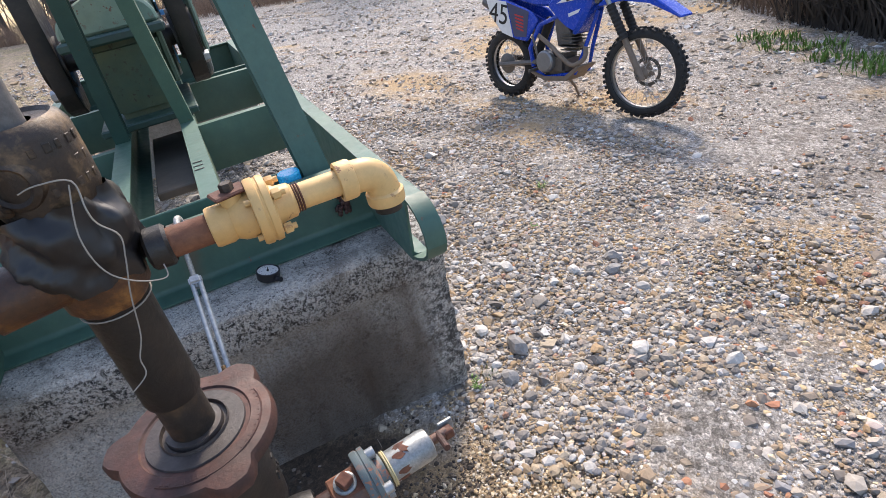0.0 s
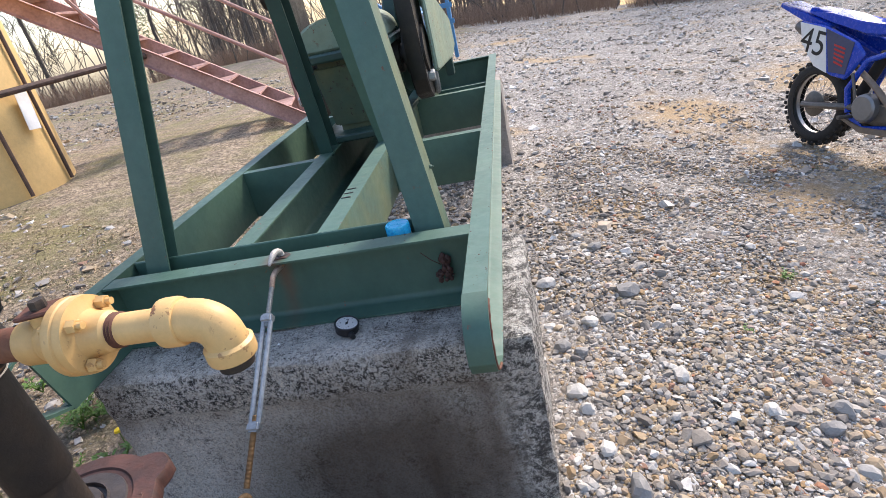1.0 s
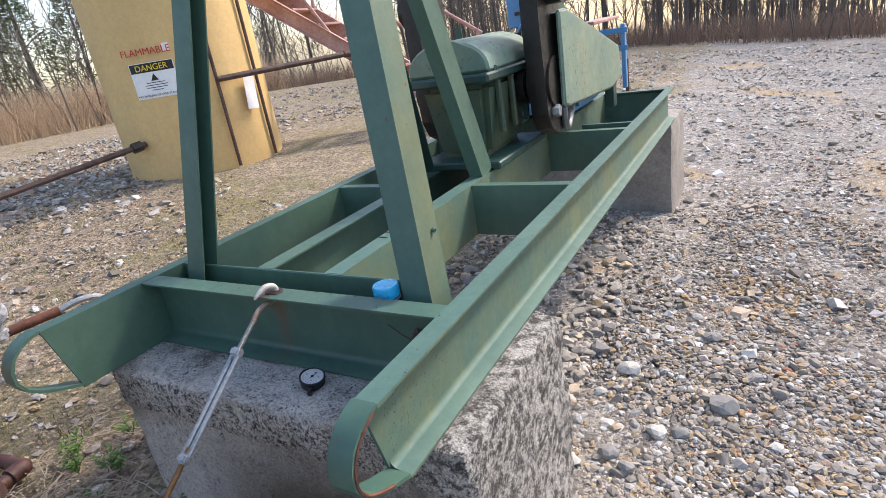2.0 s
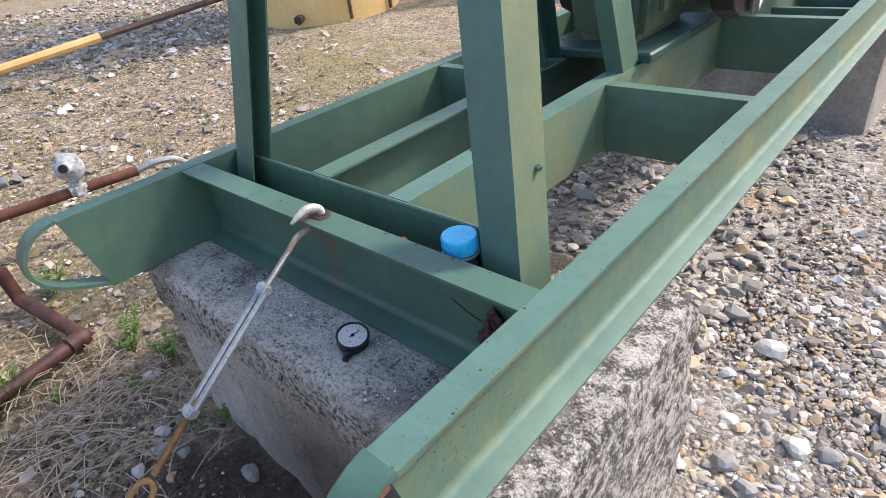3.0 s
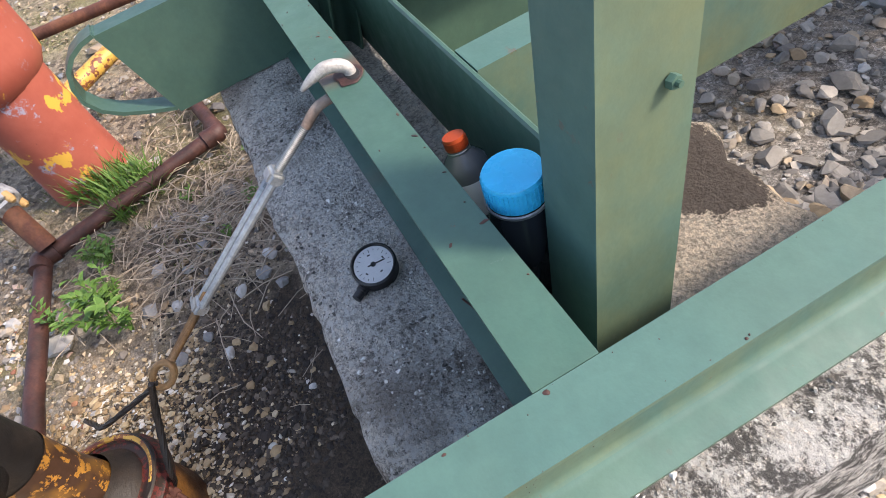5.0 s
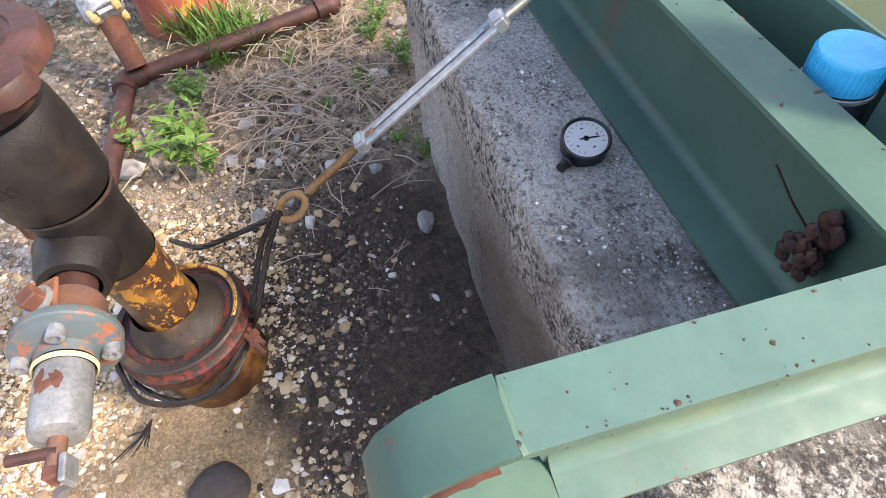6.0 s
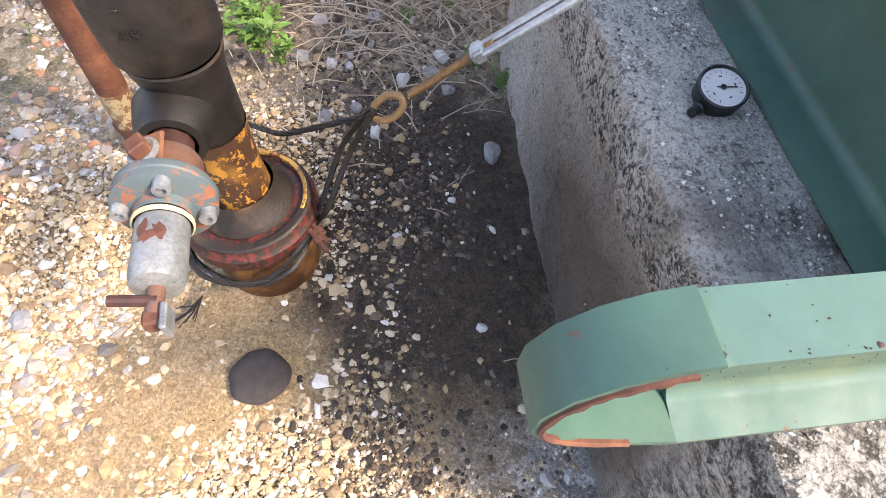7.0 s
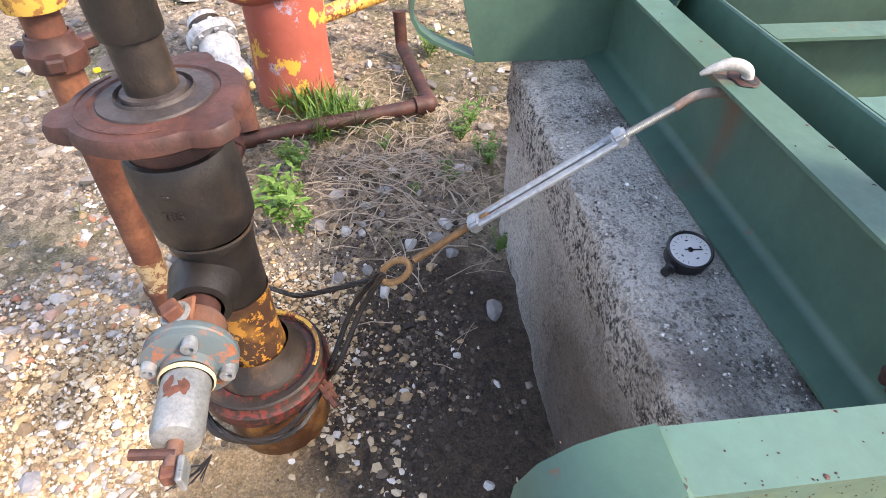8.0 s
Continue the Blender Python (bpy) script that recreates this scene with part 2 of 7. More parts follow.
def concrete(name="weathered_concrete"):
    a = Mat(name, 0.9).world_co()
    c = a.ramp(a.noise(3.5, 6, 0.65), [(0.3, (0.58, 0.535, 0.465)), (0.5, (0.74, 0.69, 0.61)), (0.7, (0.86, 0.81, 0.735))])
    sep = a.t.nodes.new("ShaderNodeSeparateXYZ")
    a.link(a.co, sep.inputs[0])
    # black lichen grows thickest in a band under the worn top edge
    wz = a.math("ADD", sep.outputs[2], a.math("MULTIPLY", a.math("SUBTRACT", a.noise(9, 5, 0.7), 0.5), 0.09))
    band = a.ramp(wz, [(0.415, 0.0), (0.435, 1.0), (0.525, 1.0), (0.55, 0.0)])
    lichen = a.math("MULTIPLY", a.ramp(a.noise(52, 9, 0.9), [(0.47, 0.0), (0.53, 1.0)]), a.math("MAXIMUM", a.ramp(a.noise(11, 7, 0.8), [(0.50, 0.04), (0.60, 0.8)]), band))
    c = a.mix(lichen, c, (0.038, 0.035, 0.032))
    grain = a.mix(0.5, a.ramp(a.noise(240, 3, 0.85), [(0.44, 0.4), (0.56, 1.6)]), a.ramp(a.cells(220, "Color"), [(0.2, 0.25), (0.55, 1.05), (0.9, 1.6)]))
    c = a.mix(0.65, c, grain, "MULTIPLY")
    c = a.mix(a.ramp(a.noise(210, 5, 0.8), [(0.57, 0.0), (0.61, 0.8)]), c, (0.05, 0.046, 0.042))
    white = a.ramp(a.noise(130, 4, 0.7), [(0.52, 0.0), (0.56, 0.9)])
    c = a.mix(white, c, (0.78, 0.76, 0.71))
    # rust and oil runs down the sides
    run = a.math("MULTIPLY", a.ramp(a.noise(7, 5, 0.6, a.stretch(1, 1, 0.12)), [(0.5, 0.0), (0.66, 0.75)]), a.ramp(a.noise(2.2, 3), [(0.42, 0.0), (0.6, 1.0)]))
    c = a.mix(run, c, (0.085, 0.055, 0.035))
    # brown oil stain spread over the lower half of the well side
    v = a.t.nodes.new("ShaderNodeVectorMath")
    v.operation = "DISTANCE"
    a.link(a.stretch(1.0, 1.0, 1.5), v.inputs[0])
    v.inputs[1].default_value = (0.12, -0.16, 0.20)
    far = a.math("ADD", v.outputs["Value"], a.math("MULTIPLY", a.math("SUBTRACT", a.noise(5, 5), 0.5), 0.25))
    c = a.mix(a.ramp(far, [(0.24, 0.85), (0.58, 0.0)]), c, a.mix(a.noise(40, 6, 0.75), (0.040, 0.026, 0.016), (0.15, 0.10, 0.062)))
    # sandy bare concrete behind the cross plate, painted paler for sunlight; a dry tar stain
    bare = a.ramp(a.math("ADD", sep.outputs[1], a.math("MULTIPLY", a.math("SUBTRACT", a.noise(6, 4), 0.5), 0.06)), [(0.18, 0.0), (0.24, 0.85)])
    inner = a.math("MULTIPLY", bare, a.ramp(sep.outputs[0], [(0.36, 1.0), (0.41, 0.0)]))
    c = a.mix(inner, c, a.mix(0.8, a.mix(a.noise(22, 8, 0.75), (0.44, 0.35, 0.255), (0.72, 0.62, 0.49)), grain, "MULTIPLY"))
    # black and white crust of lichen over the yard side
    east = a.ramp(a.math("ADD", sep.outputs[0], a.math("MULTIPLY", a.math("SUBTRACT", a.noise(8, 5), 0.5), 0.10)), [(0.39, 0.0), (0.45, 1.0)])
    c = a.mix(a.math("MULTIPLY", a.ramp(a.noise(64, 9, 0.8), [(0.47, 0.0), (0.52, 0.9)]), east), c, (0.80, 0.78, 0.73))
    c = a.mix(a.math("MULTIPLY", a.ramp(a.noise(26, 12, 0.92), [(0.485, 0.0), (0.515, 0.92)]), east), c, (0.055, 0.050, 0.045))
    tar = a.t.nodes.new("ShaderNodeVectorMath")
    tar.operation = "DISTANCE"
    a.link(a.stretch(0.8, 1.2, 0.4), tar.inputs[0])
    tar.inputs[1].default_value = (0.11, 0.45, 0.2184)
    edge_ = a.math("ADD", tar.outputs["Value"], a.math("MULTIPLY", a.math("SUBTRACT", a.noise(15, 9, 0.8), 0.5), 0.20))
    c = a.mix(a.ramp(edge_, [(0.082, 0.93), (0.094, 0.0)]), c, a.mix(a.noise(45, 7, 0.8), (0.035, 0.028, 0.025), (0.115, 0.088, 0.074)))
    a.color(c)
    a.bump(a.math("ADD", a.noise(150, 6, 0.75), a.math("MULTIPLY", a.noise(28, 5, 0.75), 1.2)), 1.0, 0.018)
    return a.m


CONCRETE = concrete()
CONCRETE_PLAIN = rusty("plain_grey_brown_concrete", (0.20, 0.175, 0.15), (0.29, 0.26, 0.23), (0.36, 0.33, 0.30), rough=0.9, scale=0.6, grow=0.3)
PIPE_BROWN = rusty("dark_brown_pipe", (0.035, 0.022, 0.018), (0.075, 0.042, 0.032), (0.13, 0.075, 0.055), rough=0.7)
PLUG_BLUE = paint("worn_blue_grey_enamel", (0.050, 0.108, 0.130), (0.105, 0.125, 0.125), rust=(0.17, 0.065, 0.035), chips=0.52, rusty=(0.48, 0.58), rough=0.5, scale=1.3)
GEAR_DIRTY = paint("greasy_olive_enamel", (0.035, 0.082, 0.066), (0.115, 0.125, 0.055), rust=(0.03, 0.022, 0.016), chips=0.6, rusty=(0.56, 0.66), rough=0.5, scale=1.0)
GUARD_PALE = paint("chalky_pale_green", (0.15, 0.235, 0.185), (0.23, 0.28, 0.19), rust=(0.10, 0.05, 0.03), chips=0.60, rusty=(0.55, 0.65), rough=0.6)
OIL_SPLASH = plain("tarry_oil_patch", (0.045, 0.037, 0.033), 0.85, vary=0.6, scale=60, bump=1.0)


def ground_mat():
    a = Mat("gravel_ground", 0.92).world_co()
    sep = a.t.nodes.new("ShaderNodeSeparateXYZ")
    a.link(a.co, sep.inputs[0])
    peb = a.ramp(a.math("ADD", a.math("MULTIPLY", a.cells(58, "Color"), 0.8), a.math("MULTIPLY", a.noise(14, 4), 0.2)),
                 [(0.05, (0.11, 0.095, 0.08)), (0.3, (0.26, 0.235, 0.205)), (0.55, (0.38, 0.345, 0.305)), (0.78, (0.50, 0.47, 0.43)), (0.97, (0.70, 0.68, 0.65))])
    peb2 = a.ramp(a.cells(26, "Color"), [(0.1, 0.6), (0.9, 1.3)])
    peb = a.mix(0.6, peb, peb2, "MULTIPLY")
    grit = a.ramp(a.cells(150, "Color"), [(0.1, 0.45), (0.55, 1.0), (0.95, 1.7)])
    peb = a.mix(0.75, peb, grit, "MULTIPLY")
    peb = a.mix(0.8, peb, a.ramp(a.noise(7, 9, 0.8), [(0.34, 0.62), (0.66, 1.35)]), "MULTIPLY")
    sand = a.mix(a.noise(70, 8, 0.85), (0.30, 0.185, 0.08), (0.66, 0.46, 0.23))
    sandy = a.ramp(a.noise(0.75, 5, 0.62), [(0.55, 0.0), (0.66, 0.8)])
    gravel = a.mix(sandy, peb, sand)
    # bare sand where wheels have turned the yard over, and beside the well;
    # the well's patch also paints in the yellow of sunlit ground
    for px, py, rad in ((1.97, 3.75, 0.55), (2.0, 1.75, 0.42), (2.15, 2.45, 0.40), (0.08, -1.02, 0.78), (1.0, 1.9, 0.25), (3.4, 4.6, 0.8)):
        dn = a.t.nodes.new("ShaderNodeVectorMath")
        dn.operation = "DISTANCE"
        a.link(a.stretch(1.0, 0.8, 0.0), dn.inputs[0])
        dn.inputs[1].default_value = (px, py * 0.8, 0.0)
        edge = a.math("ADD", dn.outputs["Value"], a.math("MULTIPLY", a.math("SUBTRACT", a.noise(3.5, 6, 0.7), 0.5), 1.1))
        gravel = a.mix(a.ramp(edge, [(rad * 0.35, 0.8), (rad, 0.0)]), gravel, sand)
    # darker damp soil in patches
    soil = a.mix(a.noise(60, 5, 0.7), (0.10, 0.072, 0.05), (0.20, 0.15, 0.105))
    gravel = a.mix(a.ramp(a.noise(1.9, 5, 0.65), [(0.56, 0.0), (0.72, 0.5)]), gravel, soil)
    # leaf litter and thin grass west of the skid and under the woods
    litter = a.mix(a.ramp(a.cells(48, "Color"), [(0.15, 0.0), (0.85, 1.0)]), (0.11, 0.077, 0.047), (0.46, 0.36, 0.25))
    litter = a.mix(a.ramp(a.noise(120, 4, 0.8), [(0.6, 0.0), (0.68, 0.9)]), litter, (0.5, 0.47, 0.43))
    litter = a.mix(a.ramp(a.noise(1.6, 5, 0.7), [(0.46, 0.0), (0.64, 0.85)]), litter, a.mix(a.noise(45, 5), (0.15, 0.15, 0.045), (0.27, 0.235, 0.095)))
    litter = a.mix(0.85, litter, a.ramp(a.noise(8, 10, 0.85), [(0.36, 0.45), (0.64, 1.5)]), "MULTIPLY")
    wob = a.math("MULTIPLY", a.math("SUBTRACT", a.noise(1.1, 4), 0.5), 2.2)
    west = a.ramp(a.math("ADD", sep.outputs[0], wob), [(0.0, 1.0), (1.0, 0.0)])
    n = west.node
    n.color_ramp.elements[0].position, n.color_ramp.elements[1].position = 0.0, 0.45
    shift = a.math("MULTIPLY", a.math("ADD", a.math("ADD", sep.outputs[0], wob), 0.62), 0.9)
    a.link(shift, n.inputs[0])
    c = a.mix(a.math("MULTIPLY", west, 0.88), gravel, litter)
    # oil-soaked soil round the wellhead
    v = a.t.nodes.new("ShaderNodeVectorMath")
    v.operation = "DISTANCE"
    flat = a.stretch(1.0, 1.35, 0.0)
    a.link(flat, v.inputs[0])
    v.inputs[1].default_value = (-0.15, -0.50, 0.0)
    far = a.math("ADD", v.outputs["Value"], a.math("MULTIPLY", a.math("SUBTRACT", a.noise(6, 5), 0.5), 0.5))
    oily = a.ramp(far, [(0.32, 0.97), (0.52, 0.0)])
    c = a.mix(oily, c, a.mix(a.ramp(a.noise(38, 8, 0.8), [(0.35, 0.0), (0.65, 1.0)]), (0.022, 0.015, 0.010), (0.105, 0.072, 0.045)))
    c = a.mix(0.65, c, a.ramp(a.cells(240, "Color"), [(0.08, 0.45), (0.5, 0.95), (0.93, 1.65)]), "MULTIPLY")
    c = a.mix(0.5, c, a.ramp(a.noise(420, 4, 0.8), [(0.4, 0.55), (0.6, 1.4)]), "MULTIPLY")
    a.color(c)
    a.bump(a.math("ADD", a.math("MULTIPLY", a.math("MULTIPLY", a.cells(58, "Distance"), -0.5), a.math("SUBTRACT", 1.0, oily)), a.math("ADD", a.noise(90, 7, 0.8), a.math("MULTIPLY", a.noise(260, 4, 0.8), 0.7))), 0.9, 0.012)
    return a.m


GROUND = ground_mat()

# ---- mesh tools ----
def thing(name, label, category, at=(0, 0, 0), group="", kind=""):
    ob = new(name)
    ob.empty_display_size = 0.1
    ob.location = at
    return tagged(ob, label, category, group, kind)


def part(name, bm, mat, parent=None, label="", smooth=True, sharp=35):
    """Links bm as one mesh object; its points are in world metres."""
    me = bpy.data.meshes.new(name)
    if smooth:
        for f in bm.faces:
            f.smooth = True
        lim = radians(sharp)
        for e in bm.edges:
            if len(e.link_faces) != 2 or e.calc_face_angle(0) > lim:
                e.smooth = False
    bm.to_mesh(me)
    bm.free()
    me.materials.append(mat)
    ob = new(name, me)
    if parent is not None:
        ob.parent = parent
        root, off = parent, Vector()
        while root is not None:
            off += Vector(root.location)
            root = root.parent
        me.transform(Matrix.Translation(-off))
    if label:
        tagged(ob, label)
    return ob


def nbm():
    return bmesh.new()


def hull_bevel(bm, offset, segments=1):
    if offset:
        bmesh.ops.bevel(bm, geom=list(bm.edges), offset=offset, segments=segments, affect="EDGES", clamp_overlap=True)
    return bm


def box(a, b, bevel=0.0, m=None, bm=None, segments=1):
    own = nbm()
    bmesh.ops.create_cube(own, size=1.0)
    for v in own.verts:
        v.co = Vector(((a[i] + b[i]) / 2 + v.co[i] * (b[i] - a[i]) for i in range(3)))
    hull_bevel(own, bevel, segments)
    return merge(own, m, bm)


def merge(own, m=None, bm=None):
    if m is not None:
        bmesh.ops.transform(own, matrix=m, verts=own.verts)
    if bm is None:
        return own
    me = bpy.data.meshes.new("tmp")
    own.to_mesh(me)
    own.free()
    bm.from_mesh(me)
    bpy.data.meshes.remove(me)
    return bm


def prism(outline, length, m, bm=None, bevel=0.0):
    """A flat outline in local x, y pushed out along local z."""
    own = nbm()
    low = [own.verts.new((x, y, 0)) for x, y in outline]
    top = [own.verts.new((x, y, length)) for x, y in outline]
    n = len(outline)
    own.faces.new(low[::-1])
    own.faces.new(top)
    for i in range(n):
        own.faces.new((low[i], low[(i + 1) % n], top[(i + 1) % n], top[i]))
    hull_bevel(own, bevel)
    bmesh.ops.recalc_face_normals(own, faces=own.faces)
    return merge(own, m, bm)


def axes(origin, z, x_hint=(0, 0, 1)):
    z = Vector(z).normalized()
    x = Vector(x_hint) - z * Vector(x_hint).dot(z)
    if x.length < 1e-4:
        x = Vector((1, 0, 0)) - z * z.x
    x.normalize()
    y = z.cross(x)
    return Matrix(((x.x, y.x, z.x, origin[0]), (x.y, y.y, z.y, origin[1]), (x.z, y.z, z.z, origin[2]), (0, 0, 0, 1)))


def lathe(profile, m=None, n=24, bm=None, wobble=0.0):
    """Turns (radius, height) pairs about local z; a radius of 0 closes an end."""
    own = nbm()
    rings = []
    for r, h in profile:
        if r <= 1e-6:
            rings.append([own.verts.new((0, 0, h))])
        else:
            ring = []
            for i in range(n):
                a = 2 * math.pi * i / n
                k = r * (1 + wobble * noise.noise((math.cos(a) * 1.7, math.sin(a) * 1.7, h * 30)))
                ring.append(own.verts.new((math.cos(a) * k, math.sin(a) * k, h)))
            rings.append(ring)
    for a, b in zip(rings, rings[1:]):
        if len(a) == 1 and len(b) == 1:
            continue
        for i in range(n):
            j = (i + 1) % n
            if len(a) == 1:
                own.faces.new((a[0], b[j], b[i]))
            elif len(b) == 1:
                own.faces.new((a[i], a[j], b[0]))
            else:
                own.faces.new((a[i], a[j], b[j], b[i]))
    bmesh.ops.recalc_face_normals(own, faces=own.faces)
    return merge(own, m, bm)


def rod(p0, p1, r0, r1=None, n=12, bm=None):
    p0, p1 = Vector(p0), Vector(p1)
    r1 = r0 if r1 is None else r1
    length = (p1 - p0).length
    return lathe([(0, 0), (r0, 0), (r1, length), (0, length)], axes(p0, p1 - p0), n, bm)


def tube(pts, r, n=8, bm=None, closed=False):
    """A round bar along a line of points; r is a number or one for each point."""
    own = nbm()
    pts = [Vector(p) for p in pts]
    k = len(pts)
    rs = r if isinstance(r, (list, tuple)) else [r] * k
    rings, side = [], None
    for i, p in enumerate(pts):
        d = (pts[(i + 1) % k] - pts[i - 1]) if closed else (pts[min(i + 1, k - 1)] - pts[max(i - 1, 0)])
        d.normalize()
        if side is None:
            side = d.orthogonal().normalized()
        side = (side - d * side.dot(d)).normalized()
        up = d.cross(side)
        rings.append([own.verts.new(p + (side * math.cos(2 * math.pi * j / n) + up * math.sin(2 * math.pi * j / n)) * rs[i]) for j in range(n)])
    pairs = list(zip(rings, rings[1:])) + ([(rings[-1], rings[0])] if closed else [])
    for a, b in pairs:
        for j in range(n):
            own.faces.new((a[j], a[(j + 1) % n], b[(j + 1) % n], b[j]))
    if not closed:
        own.faces.new(rings[0][::-1])
        own.faces.new(rings[-1])
    bmesh.ops.recalc_face_normals(own, faces=own.faces)
    return merge(own, None, bm)


def strip(pts, width_dir, width, thick, bm=None):
    """A flat bar bent along pts, as wide as width in width_dir."""
    own = nbm()
    w = Vector(width_dir).normalized() * width
    pts = [Vector(p) for p in pts]
    rows = []
    for i, p in enumerate(pts):
        d = pts[min(i + 1, len(pts) - 1)] - pts[max(i - 1, 0)]
        nrm = d.cross(w).normalized() * thick
        rows.append([own.verts.new(q) for q in (p, p + w, p + w + nrm, p + nrm)])
    for a, b in zip(rows, rows[1:]):
        for j in range(4):
            own.faces.new((a[j], a[(j + 1) % 4], b[(j + 1) % 4], b[j]))
    own.faces.new(rows[0][::-1])
    own.faces.new(rows[-1])
    bmesh.ops.recalc_face_normals(own, faces=own.faces)
    return merge(own, None, bm)


def hexnut(at, z, across, height, bm=None, hole=False):
    return lathe([(0, 0), (across / 2, 0), (across / 2, height * 0.85), (across / 2 * 0.9, height), (0, height)], axes(at, z), 6, bm)


def arc(n, a0, a1, r, c, u, v):
    c, u, v = Vector(c), Vector(u), Vector(v)
    return [c + (u * math.cos(a0 + (a1 - a0) * i / n) + v * math.sin(a0 + (a1 - a0) * i / n)) * r for i in range(n + 1)]


def channel_outline(depth, flange, tf=0.009, tw=0.007):
    """A C section: the web lies on x = 0, the flanges point to +x; y runs over the depth."""
    h = depth / 2
    r, root, tip = 0.017, tf * 1.55, tf * 0.62
    fillet = [(tw + r - r * math.sin(math.pi / 14 * i), root + r - r * math.cos(math.pi / 14 * i)) for i in range(8)]
    low = [(x, -h + d) for x, d in fillet]
    high = [(x, h - d) for x, d in reversed(fillet)]
    return [(0, -h), (flange, -h), (flange, -h + tip)] + low + high + [(flange, h - tip), (flange, h), (0, h)]


def channel(p0, p1, flange_dir, depth, flange, bm=None, tf=0.009, tw=0.007):
    """A steel channel from p0 to p1 (middle of the web's back)."""
    p0, p1 = Vector(p0), Vector(p1)
    z = (p1 - p0).normalized()
    return prism(channel_outline(depth, flange, tf, tw), (p1 - p0).length, axes(p0, z, flange_dir), bm)


def gz(x, y=0.0):
    """Height of the sloping ground."""
    return -0.0785 * 7 * math.tanh(x / 7)


def bank(x, y):
    """The clearing lies on a rise: beyond its edge the land falls away."""
    d = math.hypot(x, y - 1.0)
    return -0.11 * max(0.0, d - 14.5)


def smooth_line(p, n=5):
    out = []
    p = [Vector(q) for q in p]
    for i in range(len(p) - 1):
        a, b, c, d = p[max(i - 1, 0)], p[i], p[i + 1], p[min(i + 2, len(p) - 1)]
        for k in range(n):
            t = k / n
            out.append(0.5 * ((2 * b) + (c - a) * t + (2 * a - 5 * b + 4 * c - d) * t * t + (3 * b - a - 3 * c + d) * t ** 3))
    return out + [p[-1]]


def words(text, size, m, mat, parent, name="lettering", depth=0.0008, align="CENTER"):
    cu = bpy.data.curves.new(name, "FONT")
    cu.body, cu.size, cu.extrude = text, size, depth
    cu.align_x, cu.align_y = align, "CENTER"
    tmp = bpy.data.objects.new("tmp", cu)
    me = bpy.data.meshes.new_from_object(tmp)
    bpy.data.objects.remove(tmp)
    bm = nbm()
    bm.from_mesh(me)
    bpy.data.meshes.remove(me)
    bmesh.ops.transform(bm, matrix=m, verts=bm.verts)
    return part(name, bm, mat, parent, smooth=False)

# ---- ground ----
def ground_sheet():
    bm = nbm()
    def spread(lo, hi, c, n):
        out = []
        for i in range(n + 1):
            s = -1 + 2 * i / n
            k = math.sinh(s * 4.6) / math.sinh(4.6)
            out.append(c + (k * (hi - c) if k > 0 else -k * (lo - c)))
        return out
    xs, ys = spread(-400, 400, 0.3, 170), spread(-400, 400, 0.4, 170)
    grid = []
    for y in ys:
        row = []
        for x in xs:
            near = math.exp(-((x - 0.3) ** 2 + (y - 0.5) ** 2) / 60)
            z = gz(x, y) + 0.02 * near * noise.noise((x * 2.1, y * 2.1, 0)) + 0.05 * noise.noise((x * 0.35, y * 0.35, 3))
            z += 0.10 * math.exp(-(((x + 2.9) / 1.5) ** 2 + ((y - 4.6) / 1.6) ** 2))
            z += bank(x, y)
            row.append(bm.verts.new((x, y, z)))
        grid.append(row)
    for a, b in zip(grid, grid[1:]):
        for i in range(len(a) - 1):
            bm.faces.new((a[i], a[i + 1], b[i + 1], b[i]))
    ob = part("ground", bm, GROUND, sharp=180)
    return tagged(ob, "grey and tan gravel ground with sand and leaf litter", "ground", kind="structure")


ground_sheet()


# ---- concrete blocks ----
def concrete_block(name, lo, hi, label, cuts=(46, 26, 24), lip=True, mat=None):
    bm = nbm()
    bmesh.ops.create_cube(bm, size=1.0)
    lo, hi = Vector(lo), Vector(hi)
    for axis in range(3):
        es = [e for e in bm.edges if abs((e.verts[0].co - e.verts[1].co)[axis]) > 1e-4]
        bmesh.ops.subdivide_edges(bm, edges=es, cuts=cuts[axis], use_grid_fill=True)
    for v in bm.verts:
        p = Vector(((lo[i] + hi[i]) / 2 + v.co[i] * (hi[i] - lo[i]) for i in range(3)))
        r = 0.012 + 0.022 * max(0.0, 0.5 + noise.fractal(p * 6, 1.0, 2.0, 4))
        q = Vector((min(max(p[i], lo[i] + r), hi[i] - r) for i in range(3)))
        d = p - q
        if d.length > 1e-6:
            nrm = d.normalized()
            p = q + nrm * (r + 0.007 * noise.fractal(p * 9, 1.0, 2.0, 5) + 0.005 * noise.noise(p * 55))
        if lip and v.co.y < -0.49:
            edge = hi.z - 0.115 + 0.02 * noise.fractal((p.x * 7, 0, p.z * 7), 1.0, 2.0, 4)
            k = max(0.0, min(1.0, (edge - p.z) / 0.02))
            p.y += 0.020 * k + 0.012 * k * noise.fractal(p * 3, 1.0, 2.0, 3)
        if lip and v.co.y > 0.40:
            # the rear edge has crumbled away unevenly
            k = max(0.0, min(1.0, (v.co.z - 0.1) / 0.4)) * (v.co.y - 0.40) / 0.1
            p.y += k * (-0.012 + 0.050 * noise.fractal((p.x * 8, 3, p.z * 3), 1.0, 2.0, 5))
            p.z -= k * 0.010 * abs(noise.fractal((p.x * 14, p.y * 14, 7), 1.0, 2.0, 4))
        v.co = p
    ob = part(name, bm, mat or CONCRETE, sharp=60)
    return tagged(ob, label, "concrete block")


